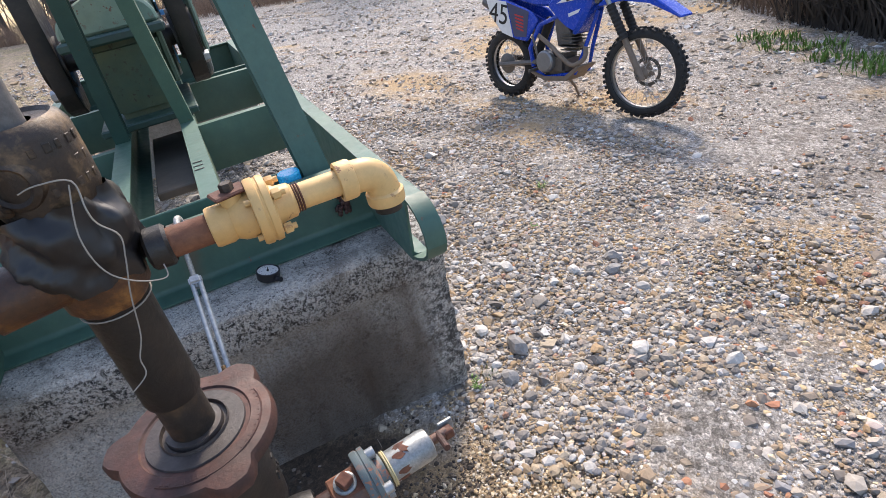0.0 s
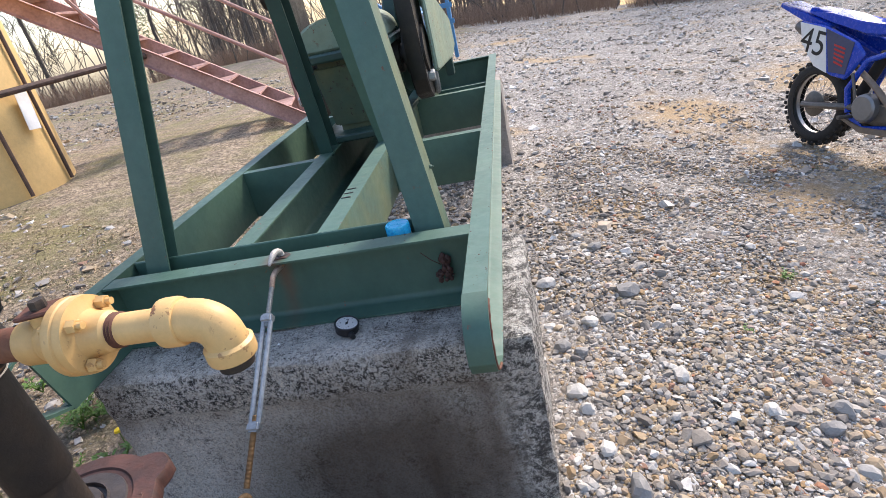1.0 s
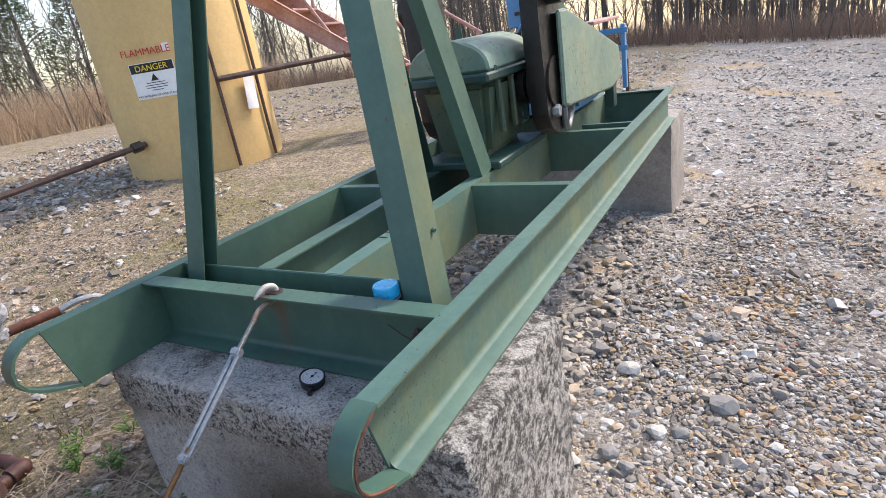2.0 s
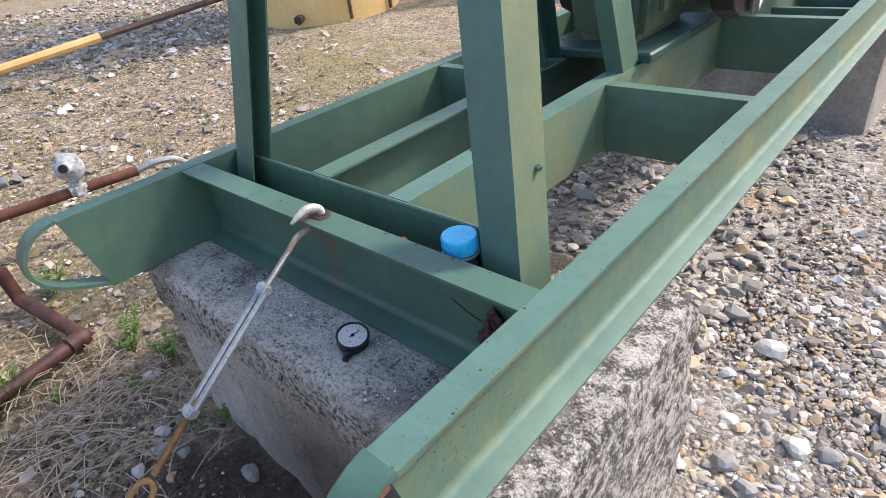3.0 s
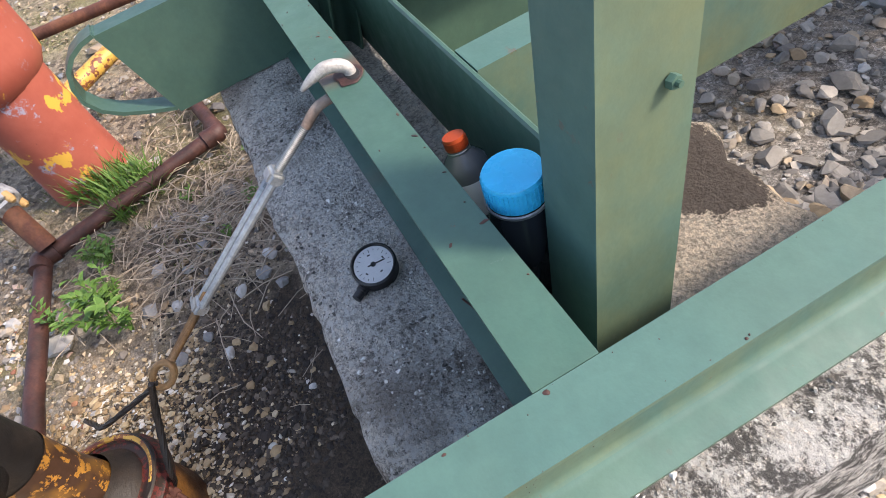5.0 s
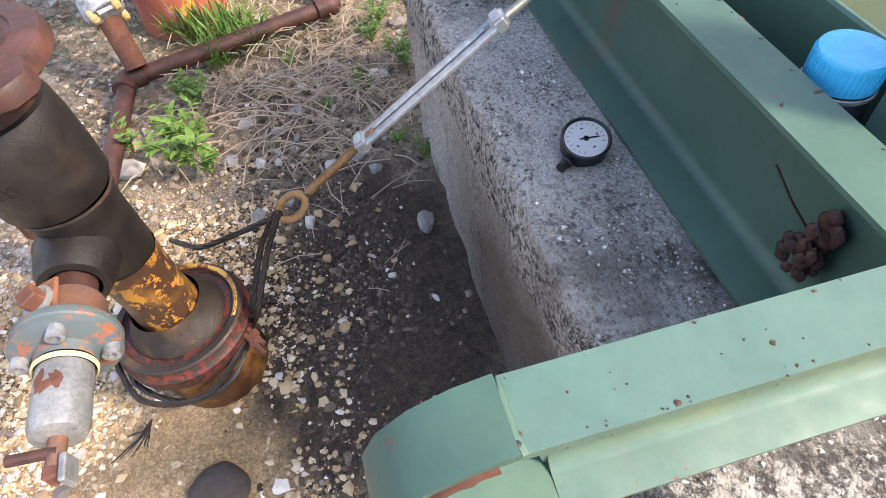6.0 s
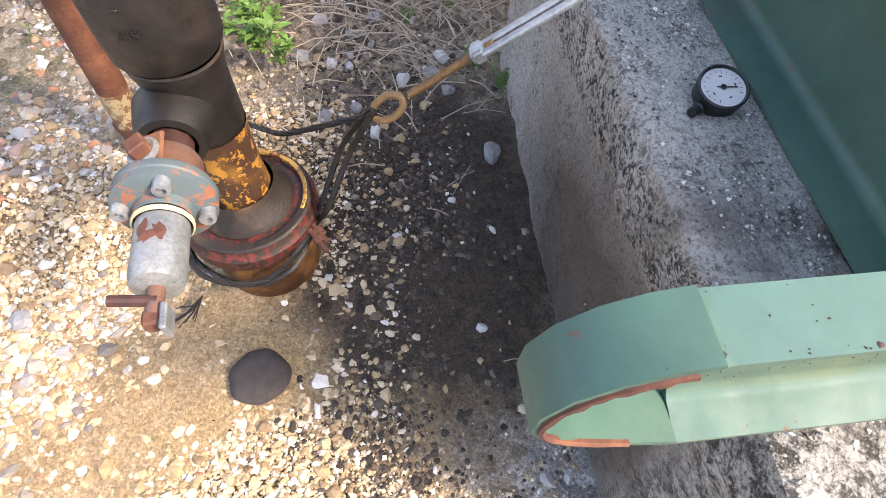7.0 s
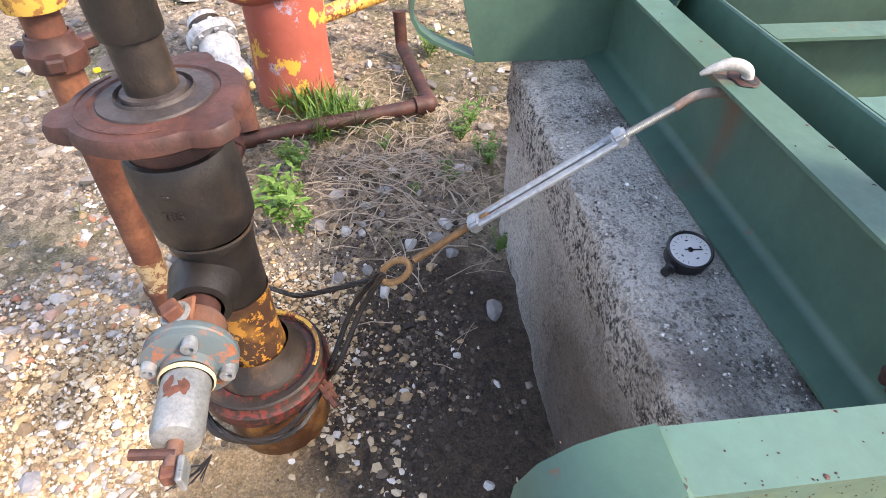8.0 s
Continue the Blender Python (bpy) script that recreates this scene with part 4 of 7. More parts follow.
part("sub", lathe([(0.0738, 0), (0.0722, 0.004), (0.0508, 0.006), (0.0492, 0.011), (0.0476, 0.004), (0.0426, 0.004), (0.041, 0.012), (0.0328, 0.013)], wm(UZ + 0.042), 36), rusty("worn_grey_steel", (0.020, 0.016, 0.015), (0.045, 0.036, 0.034), (0.085, 0.066, 0.060), rough=0.55, scale=2), well, "worn grey steel sub")
part("tubing", lathe([(0.0328, 0), (0.0328, 0.12)], wm(UZ + 0.05), 28), IRON_DIRTY, well, "oily brown tubing")
part("sleeve", lathe([(0.0304, 0), (0.038, 0.002), (0.0395, 0.008), (0.0395, 0.165), (0.0418, 0.175), (0.038, 0.178)], wm(0.822), 32), IRON_OILY, well, "black greenish pipe sleeve")
part("wire_band", tube(arc(30, 0, 2 * math.pi, 0.0425, wa(0.992), (1, 0, 0), (0, 1, 0.1))[:-1], 0.0011, 5, closed=True), STRING, well)
part("pumping_tee", lathe([(0.0416, 0), (0.0496, 0.012), (0.0528, 0.04), (0.0528, 0.095), (0.048, 0.118), (0.0496, 0.13)], wm(0.995), 32, wobble=0.05), ORANGE_OIL, well, "oily orange pumping tee")

# black cloth wrapped round the tee, with folds and a hanging corner
bm = nbm()
rows = []
for j in range(15):
    h = 1.035 + 0.105 * j / 14
    row = []
    for i in range(64):
        a = 2 * math.pi * i / 64
        p = Vector((math.cos(a), math.sin(a), 0))
        fold = 0.012 * noise.noise((p.x * 2.3, p.y * 2.3, h * 26)) + 0.007 * math.sin(6 * a + h * 90) * (0.4 + 0.6 * math.sin(a * 2) ** 2) + 0.008 * noise.noise((p.x * 6, p.y * 6, h * 60))
        drop = -0.028 * max(0, noise.noise((p.x * 1.5 + 4, p.y * 1.5, 0))) * (1 - j / 14)
        out = 0.058 + fold + 0.010 * math.sin(math.pi * j / 14)
        row.append(bm.verts.new(wa(h + drop) + p * out))
    rows.append(row)
for a, b in zip(rows, rows[1:]):
    for i in range(64):
        bm.faces.new((a[i], a[(i + 1) % 64], b[(i + 1) % 64], b[i]))
part("cloth_wrap", bm, CLOTH, well, "black oil-soaked cloth tied round the tee", sharp=180)

GRIMY = rusty("grimy_tan_and_black_iron", (0.009, 0.0075, 0.0065), (0.034, 0.020, 0.012), (0.24, 0.15, 0.075), rough=0.55, scale=2.2)
part("stuffing_box", lathe([(0.0396, 0), (0.0504, 0.004), (0.0533, 0.014), (0.054, 0.05), (0.0526, 0.082), (0.0475, 0.094), (0.0418, 0.098), (0.0374, 0.094), (0.0216, 0.094)], wm(1.128), 40, wobble=0.02), GRIMY, well, "grimy brown stuffing box with raised casting marks")
for r in range(3):
    for k in range(5):
        a = radians(-70 + 14 * k + random.uniform(-2, 2))
        d = Vector((math.cos(a), math.sin(a), 0))
        m = axes(wa(1.198 - 0.022 * r) + d * 0.0525, d)
        part("raised_mark", box((-0.005, -random.uniform(0.002, 0.0045), 0), (0.005, random.uniform(0.002, 0.0045), 0.0018), 0.0008, m), GRIMY, well)
pd = Vector((-0.28, -0.96, 0)).normalized()
part("port_boss", lathe([(0.030, -0.006), (0.027, 0.003), (0.021, 0.006), (0.017, 0.003), (0.0165, -0.004)], axes(wa(1.172) + pd * 0.050, pd), 26, wobble=0.04), GRIMY, well, "cast rim of an open port")
# flat black disc draws the dark inside the open port
part("port_hole", lathe([(0.0175, 0.001), (0.010, -0.001), (0, -0.002)], axes(wa(1.172) + pd * 0.0508, pd), 20), INK, well, "black open port")
part("lug_loop", tube([wa(1.20, -0.03, -0.044), wa(1.198, -0.034, -0.060), wa(1.175, -0.036, -0.066), wa(1.155, -0.034, -0.060), wa(1.148, -0.03, -0.046)], 0.006, 8), IRON_DIRTY, well, "rusty cast lug")
part("polished_rod", lathe([(0.0165, 0), (0.0165, 0.13)], wm(1.2), 24), rusty("grey_greased_rod", (0.05, 0.048, 0.046), (0.13, 0.12, 0.115), (0.2, 0.19, 0.18), rough=0.4, scale=1.5), well, "grey greased rod")
part("rod_liner", lathe([(0.0182, 0), (0.028, 0.002), (0.0301, 0.01), (0.0301, 0.05), (0.028, 0.055), (0.028, 0.16)], wm(1.292), 28), YELLOW_CHIPPED, well, "chipped yellow carrier over the rod")

# string wound round the stuffing box
pts = [(-0.150, -0.826, 1.165), (-0.131, -0.833, 1.170), (-0.100, -0.836, 1.165), (-0.099, -0.845, 1.136), (-0.096, -0.847, 1.119), (-0.083, -0.847, 1.099), (-0.089, -0.847, 1.072), (-0.103, -0.843, 1.029), (-0.116, -0.839, 0.975), (-0.130, -0.837, 0.944), (-0.133, -0.839, 0.922), (-0.155, -0.846, 0.909)]
part("string", tube(smooth_line(pts), 0.0009, 5), STRING, well, "loose grey string")
pts = [(-0.103, -0.839, 1.163), (-0.117, -0.847, 1.112), (-0.112, -0.849, 1.068), (-0.089, -0.845, 1.042), (-0.064, -0.831, 1.028), (-0.062, -0.821, 1.040)]
part("string", tube(smooth_line(pts), 0.0009, 5), STRING, well)

# upper right branch: nipple, yellow check valve, pipe and elbow
BY, BZ = -0.784, 1.046
def bx(x):
    return axes((x + 0.015, BY, BZ), (1, 0, 0), (0, 0, 1))
part("branch_boss", lathe([(0.022, 0), (0.0262, 0.004), (0.0262, 0.024), (0.0215, 0.028)], bx(-0.092), 24), IRON_OILY, well)
part("nipple", lathe([(0.0191, 0), (0.0191, 0.075)], bx(-0.078), 24), RUST, well, "rusty brown pipe nipple")
valve = part("check_valve", lathe([(0.0156, 0), (0.0242, 0.001), (0.0257, 0.004), (0.0257, 0.022), (0.0234, 0.027), (0.0281, 0.036), (0.0296, 0.046), (0.0289, 0.056)], bx(-0.018), 28), YELLOW, well, "cream-yellow check valve")
part("valve_flange", lathe([(0.016, 0), (0.0416, 0.001), (0.0432, 0.004), (0.0432, 0.012), (0.0416, 0.0135), (0.0416, 0.0155), (0.0432, 0.017), (0.0424, 0.025), (0.0272, 0.028), (0.024, 0.030)], bx(0.036), 40), YELLOW, valve)
for a in (45, 135, 225, 315):
    c = Vector((0.045, BY + 0.034 * math.cos(radians(a)), BZ + 0.034 * math.sin(radians(a))))
    bm = hexnut(c + Vector((0.034, 0, 0)), (1, 0, 0), 0.015, 0.010)
    rod(c, c + Vector((0.050, 0, 0)), 0.004, n=10, bm=bm)
    part("flange_bolt", bm, YELLOW, valve)
part("gland", lathe([(0.0272, 0), (0.024, 0.006), (0.0224, 0.022), (0.0184, 0.026)], bx(0.064), 24), YELLOW, valve)
for k in range(3):
    part("thread", lathe([(0.0175, 0), (0.0195, 0.0015), (0.0175, 0.003)], bx(0.089 + 0.0035 * k), 20), RUST, valve)
part("branch_pipe", lathe([(0.0174, 0), (0.0174, 0.08)], bx(0.085), 24), YELLOW, well, "cream-yellow pipe")
part("valve_cap", merge(box((-0.022, -0.016, 0), (0.022, 0.016, 0.005), 0.002), axes((0.033, BY, BZ + 0.034), (0, 0, 1), (1, 0.25, 0))), RUST, valve, "rusty square cap plate")
part("cap_stem", rod((0.033, BY, BZ + 0.020), (0.033, BY, BZ + 0.036), 0.014, n=16), YELLOW, valve)
bm = hexnut((0.033, BY, BZ + 0.038), (0, 0, 1), 0.017, 0.011)
part("cap_nut", bm, IRON_DIRTY, valve)
# street elbow
pts = [Vector((0.167, BY, BZ)), Vector((0.187, BY, BZ)), Vector((0.205, BY, BZ - 0.003)), Vector((0.217, BY, BZ - 0.013)), Vector((0.221, BY, BZ - 0.027)), Vector((0.222, BY, BZ - 0.042))]
elbow = part("elbow", tube(smooth_line(pts), 0.0225, 24), YELLOW, well, "cream-yellow threaded elbow")
part("elbow_band", lathe([(0.021, 0), (0.026, 0.001), (0.0265, 0.004), (0.0265, 0.018), (0.025, 0.022), (0.022, 0.023)], bx(0.148), 28), YELLOW, elbow)
part("elbow_band", lathe([(0.022, 0), (0.0255, 0.001), (0.0265, 0.004), (0.0265, 0.017), (0.0225, 0.020)], axes((0.222, BY, BZ - 0.050), (0, 0, 1)), 28), YELLOW, elbow)
part("elbow_mouth", lathe([(0, 0), (0.019, 0), (0.0195, 0.016)], axes((0.222, BY, BZ - 0.061), (0, 0, 1)), 20), IRON_DIRTY, elbow, "black open end")

# upper left branch: yellow nipple, union and the riser down to the ground
L0, L1 = wa(1.055, -0.03, -0.02), Vector((-0.62, -0.885, 1.045))
ld = (L1 - L0).normalized()
part("branch_stub", tube([L0, L0 + ld * 0.075], 0.034, 20), ORANGE_OIL, well, "oil-stained orange pipe stub")
part("branch_pipe", tube([L0 + ld * 0.075, L0 + ld * 0.30], 0.029, 20), YELLOW, well, "cream-yellow pipe")
part("branch_union", lathe([(0.026, 0), (0.034, 0.002), (0.037, 0.008), (0.037, 0.03), (0.033, 0.04), (0.037, 0.05), (0.037, 0.085), (0.028, 0.09)], axes(L0 + ld * 0.185, ld), 24), YELLOW, well)
part("branch_valve", lathe([(0.026, 0), (0.040, 0.004), (0.042, 0.05), (0.055, 0.055), (0.055, 0.075), (0.03, 0.08)], axes(L0 + ld * 0.27, ld), 24), YELLOW, well)
RX, RY = -0.454, -1.012
part("riser_valve", lathe([(0.033, 0), (0.048, 0.004), (0.052, 0.03), (0.052, 0.08), (0.040, 0.10), (0.030, 0.11), (0, 0.112)], axes((RX, RY, 0.745), (0, 0, 1)), 24), YELLOW_CHIPPED, well, "chipped yellow valve body")
part("riser", tube([(RX, RY, 0.76), (RX + 0.004, RY, 0.03), (RX + 0.004, RY, -0.03)], 0.031, 24), rusty("orange_rust_riser", (0.05, 0.021, 0.014), (0.13, 0.046, 0.025), (0.25, 0.105, 0.05), rough=0.75), well, "orange rusty riser pipe")
part("riser_patch", tube([(RX + 0.004, RY, 0.19), (RX + 0.004, RY, 0.09)], 0.0318, 24), paint("dirty_cream_paint", (0.40, 0.30, 0.16), (0.48, 0.38, 0.23), rust=(0.10, 0.045, 0.022), chips=0.48, rusty=(0.46, 0.56), rough=0.6, scale=1.3), well, "pale yellow paint left on the riser")
part("riser_collar", lathe([(0.033, 0), (0.038, 0.002), (0.038, 0.012), (0.033, 0.014)], axes((RX, RY, 0.085), (0, 0, 1)), 24), RUST, well)
bm = lathe([(0.033, 0), (0.046, 0.003), (0.048, 0.02), (0.048, 0.034), (0.040, 0.045), (0.038, 0.06), (0.033, 0.062)], axes((RX, RY, 0.645), (0, 0, 1)), 28)
for a in (20, 140, 260):
    m = axes((RX, RY, 0.66), (0, 0, 1)) @ Matrix.Rotation(radians(a), 4, "Z")
    box((0.04, -0.014, 0.0), (0.072, 0.014, 0.024), 0.004, m, bm)
part("riser_union", bm, RUST_RED, well, "rust-red hammer union")

# lower right branch: blue-grey plug valve with its worn pipe stub
SD = Vector((1, 0.07, 0.06)).normalized()
S0 = Vector((-0.066, -0.752, 0.450))
def sx(s):
    return axes(S0 + SD * s, SD, (0, 0, 1))
part("tee_boss", lathe([(0.03, -0.03), (0.056, -0.03), (0.052, 0.0), (0.050, 0.014), (0.044, 0.035), (0.034, 0.037)], sx(0.0), 28), IRON_OILY, well)
part("side_nipple", lathe([(0.028, 0), (0.028, 0.05)], sx(0.03), 24), RUST_RED, well)
sv = part("plug_valve", lathe([(0.028, 0), (0.038, 0.002), (0.041, 0.008), (0.041, 0.046), (0.046, 0.056), (0.050, 0.062)], sx(0.064), 28), VALVE_MIX, well, "worn blue and rust plug valve")
part("valve_flange", lathe([(0.03, 0), (0.060, 0.001), (0.062, 0.005), (0.062, 0.013), (0.060, 0.015), (0.060, 0.0165), (0.062, 0.018), (0.062, 0.027), (0.050, 0.031), (0.036, 0.034), (0.034, 0.048)], sx(0.118), 40), PLUG_BLUE, sv)
for a in (75, 165, 255, 345):
    c = sx(0.118) @ Vector((0.049 * math.cos(radians(a)), 0.049 * math.sin(radians(a)), 0.026))
    bm = lathe([(0, 0), (0.0105, 0), (0.0105, 0.018), (0.006, 0.0185), (0.006, 0.012), (0, 0.012)], axes(c, SD), 14)
    part("cap_screw", bm, GALV, sv, "zinc socket screw")
part("thread_band", lathe([(0.034, 0), (0.036, 0.002), (0.034, 0.004), (0.036, 0.006), (0.034, 0.008)], sx(0.168), 28), plain("old_thread_tape", (0.50, 0.42, 0.24), 0.8), sv)
part("pipe_stub", lathe([(0.031, 0), (0.0315, 0.075), (0.0285, 0.086), (0.016, 0.090), (0, 0.090)], sx(0.175), 28), GALV_DULL, well, "grey zinc pipe stub with rust spots")
for a, s in ((75, 0.195), (20, 0.197), (2, 0.21), (-15, 0.205), (110, 0.19)):
    c = sx(s) @ Vector((0.031 * math.cos(radians(a)), 0.031 * math.sin(radians(a)), 0))
    d = (c - sx(s).translation).normalized()
    part("rust_spot", lathe([(0, 0.001), (0.009, 0.0002), (0.0105, -0.004)], axes(c, d) @ Matrix.Diagonal((0.8, 1.25, 1, 1)), 14, wobble=0.5), RUST, well)
e = S0 + SD * 0.270
part("stub_valve", rod(e - SD * 0.01, e + SD * 0.03, 0.010, n=12), VALVE_MIX, well)
part("stub_handle", tube([e + SD * 0.012 + Vector((0.0, -0.045, 0.012)), e + SD * 0.012 + Vector((0.0, 0.004, 0.004))], 0.0065, 10), RUST_RED, well, "rusty red tee handle")
part("stub_plug", merge(box((-0.011, -0.011, 0), (0.011, 0.011, 0.02), 0.003), axes(e + SD * 0.022 + Vector((0, 0, -0.004)), SD)), RUST, well)
part("stub_tab", box((-0.002, -0.004, -0.014), (0.03, 0.004, 0.014), 0.002, axes(e + SD * 0.02 + Vector((0, 0.014, 0)), (0, 0, 1), SD)), GALV_DULL, well)
nutd = Vector((0.05, -0.30, 1)).normalized()
nc = S0 + SD * 0.088
part("valve_cap", merge(box((-0.030, -0.024, 0), (0.030, 0.024, 0.007), 0.003), axes(nc + nutd * 0.040, nutd, SD)), RUST, sv, "rusty cap plate")
part("cap_ring", lathe([(0.021, 0), (0.021, 0.004), (0.017, 0.006), (0.013, 0.004), (0, 0.004)], axes(nc + nutd * 0.047, nutd), 22), GALV_DULL, sv)
part("cap_nut", merge(box((-0.012, -0.012, 0), (0.012, 0.012, 0.020), 0.002), axes(nc + nutd * 0.048, nutd, (1, 0.6, 0))), RUST, sv)

# ---- turnbuckle and cable ----
HOLE = Vector((-0.115, 0.040, TOP))
EYE, TB, TT = Vector((-0.138, -0.456, 0.395)), Vector((-0.129, -0.324, 0.501)), Vector((-0.122, -0.117, 0.654))
tb = thing("turnbuckle", "galvanised turnbuckle hooked through the green cross beam", "turnbuckle", EYE)
td = (TT - TB).normalized()
sd = td.cross(Vector((0, 0, 1))).normalized()
for s in (-1, 1):
    part("side_bar", tube([TB + sd * 0.0092 * s, TT + sd * 0.0092 * s], 0.0062, 10), GALV, tb)
for c in (TB, TT):
    m = axes(c, td, sd)
    part("end_nut", box((-0.0155, -0.0115, -0.010), (0.0155, 0.0115, 0.013), 0.005, m, segments=3), GALV, tb)


def threaded(a, b, r, mat, name):
    a, b = Vector(a), Vector(b)
    n = int((b - a).length / 0.0026)
    prof = [(0, 0)]
    for i in range(n):
        prof += [(r, i * 0.0026), (r * 0.86, i * 0.0026 + 0.0013)]
    prof += [(0, n * 0.0026)]
    return part(name, lathe(prof, axes(a, b - a), 10), mat, tb)


threaded(EYE + (TB - EYE) * 0.26, TB + td * 0.03, 0.0072, BRASS_RUST, "eye_bolt_thread")
ring = []
ed = (TB - EYE).normalized()
eu = ed.cross(sd).normalized()
for i in range(20):
    a = 2 * math.pi * i / 20
    ring.append(EYE + ed * (0.030 * math.cos(a)) + (sd * 0.6 + eu * 0.8).normalized() * (0.017 * math.sin(a)))
part("eye_ring", tube(ring, 0.0062, 10, closed=True), BRASS_RUST, tb, "brown forged eye")
BEND = Vector((-0.121, -0.020, 0.718))
threaded(TT - td * 0.02, BEND - td * 0.02, 0.0068, GALV_DULL, "hook_thread")
hook = [BEND - td * 0.03, BEND, BEND + Vector((0.003, 0.022, 0.006)), BEND + Vector((0.006, 0.05, 0.006)), HOLE + Vector((0.006, -0.004, -0.012)), HOLE + Vector((0.006, 0, 0.006)), HOLE + Vector((0.004, -0.010, 0.017)), HOLE + Vector((0.002, -0.029, 0.021)), HOLE + Vector((0, -0.048, 0.015)), HOLE + Vector((-0.002, -0.066, 0.006))]
rr = [0.0072, 0.0073, 0.0074, 0.0075, 0.0078, 0.0082, 0.0090, 0.0088, 0.0068, 0.003]
line_pts = smooth_line(hook, 5)
rads = []
for i in range(len(line_pts)):
    k = min(i / 5, len(rr) - 1)
    j = min(int(k), len(rr) - 2)
    rads.append(rr[j] + (rr[j + 1] - rr[j]) * (k - j))
cut = 22
part("hook_shank", tube(line_pts[:cut], rads[:cut], 12), rusty("rust_stained_shank", (0.16, 0.09, 0.06), (0.28, 0.20, 0.15), (0.38, 0.33, 0.28), rough=0.55, scale=2), tb)
part("hook", tube(line_pts[cut - 1:], rads[cut - 1:], 12), HOOK_WHITE, tb, "grey-white cast hook")


def cable(name, pts, r, parent, mat=IRON_OILY):
    """Wire rope of four twisted strands."""
    line_ = smooth_line(pts, 7)
    bm = nbm()
    for s in range(4):
        out, side = [], None
        for i, p in enumerate(line_):
            d = (line_[min(i + 1, len(line_) - 1)] - line_[max(i - 1, 0)]).normalized()
            side = d.orthogonal().normalized() if side is None else (side - d * side.dot(d)).normalized()
            up = d.cross(side)
            a = s * math.pi / 2 + i * 0.75
            out.append(p + (side * math.cos(a) + up * math.sin(a)) * r * 0.5)
        tube(out, r * 0.55, 5, bm)
    return part(name, bm, mat, parent)


sling = thing("wire_sling", "black greasy wire rope looped round the wellhead", "cable", (-0.12, -0.65, 0.13))
cl = Vector((-0.100, -0.602, 0.150))
cable("rope", [EYE + Vector((0.006, -0.022, 0.002)), EYE + Vector((0.012, -0.07, -0.09)), cl + Vector((0.01, 0.03, 0.06)), cl, cl + Vector((0.08, -0.05, -0.03)), cl + Vector((0.09, -0.14, -0.05)), cl + Vector((0.03, -0.23, -0.045)), cl + Vector((-0.06, -0.25, -0.02))], 0.0056, sling)
cable("rope", [EYE + Vector((-0.006, -0.024, -0.004)), EYE + Vector((-0.02, -0.08, -0.10)), cl + Vector((-0.02, 0.02, 0.05)), cl + Vector((-0.01, 0.0, 0.01)), cl + Vector((0.06, -0.03, 0.005)), cl + Vector((0.115, -0.10, -0.005)), cl + Vector((0.09, -0.20, 0.0)), cl + Vector((-0.01, -0.25, 0.01))], 0.0056, sling)
cable("rope", [EYE + Vector((0.0, -0.02, -0.008)), EYE + Vector((-0.03, -0.06, -0.05)), wa(0.30, -0.05, 0.10), wa(0.26, -0.10, 0.05), wa(0.22, -0.16, 0.0)], 0.0054, sling)
bm = nbm()
for dx in (0.0, 0.02):
    rod(cl + Vector((0.0 + dx, -0.012, 0.012)), cl + Vector((0.045 + dx, 0.020, 0.002)), 0.0055, n=8, bm=bm)
    hexnut(cl + Vector((0.018 + dx, 0.002, 0.008)), Vector((0.045, 0.032, -0.01)), 0.019, 0.012, bm)
part("clamp", bm, RUST, sling, "rusty cable clamp with two bolts")
bm = nbm()
for i in range(16):
    a = Vector((random.uniform(-0.02, 0.02), random.uniform(-0.02, 0.02), random.uniform(-0.01, 0.01)))
    b0 = Vector((-0.03, -0.835, 0.035))
    tube([b0, b0 + Vector((0.02, -0.02, -0.012)) + a * 0.6, b0 + Vector((0.028, -0.045, -0.02)) + a * 1.8], 0.0011, 4, bm)
part("frayed_end", bm, IRON_OILY, sling)

# ---- pressure gauge on the block ----
GC = Vector((0.039, -0.055, 0.5475))
ga = thing("pressure_gauge", "black pressure gauge with a white dial lying on concrete", "gauge", GC)
gm = Matrix.Translation(GC + Vector((0, 0, 0.006))) @ Matrix.Rotation(radians(13), 4, "Y") @ Matrix.Rotation(radians(3), 4, "X") @ Matrix.Scale(0.89, 4)
part("case", lathe([(0, 0), (0.031, 0), (0.0335, 0.003), (0.0335, 0.020), (0.0355, 0.021), (0.0355, 0.028), (0.033, 0.030), (0.0305, 0.0265)], gm, 40), BLACK_PLASTIC, ga)
part("dial", lathe([(0.0308, 0.0255), (0, 0.0255)], gm, 40), DIAL, ga, "white dial")
for i in range(16):
    a = radians(-135 + 270 * i / 15) + radians(200)
    L = 0.005 if i % 3 == 0 else 0.0028
    m = gm @ Matrix.Rotation(a, 4, "Z")
    part("tick", box((0.0265 - L, -0.0004, 0.0256), (0.0265, 0.0004, 0.0259), 0, m), INK, ga)
for a in (-60, 20, 100, 180):
    m = gm @ Matrix.Rotation(radians(a), 4, "Z")
    part("numeral_bar", box((0.0165, -0.0022, 0.0256), (0.0185, 0.0022, 0.0259), 0, m), INK, ga)
m = gm @ Matrix.Rotation(radians(84), 4, "Z")
part("needle", box((-0.009, -0.0011, 0.0266), (0.019, 0.0011, 0.0272), 0.0003, m), INK, ga)
part("needle_hub", lathe([(0.004, 0.026), (0.004, 0.0278), (0, 0.0282)], gm, 14), INK, ga)
sdr = Vector((0.55, -0.84, 0)).normalized()
bm = lathe([(0, 0), (0.008, 0), (0.008, 0.012), (0.0065, 0.013), (0.0065, 0.024), (0, 0.024)], axes(GC + sdr * 0.027 + Vector((0, 0, 0.011)), sdr), 14)
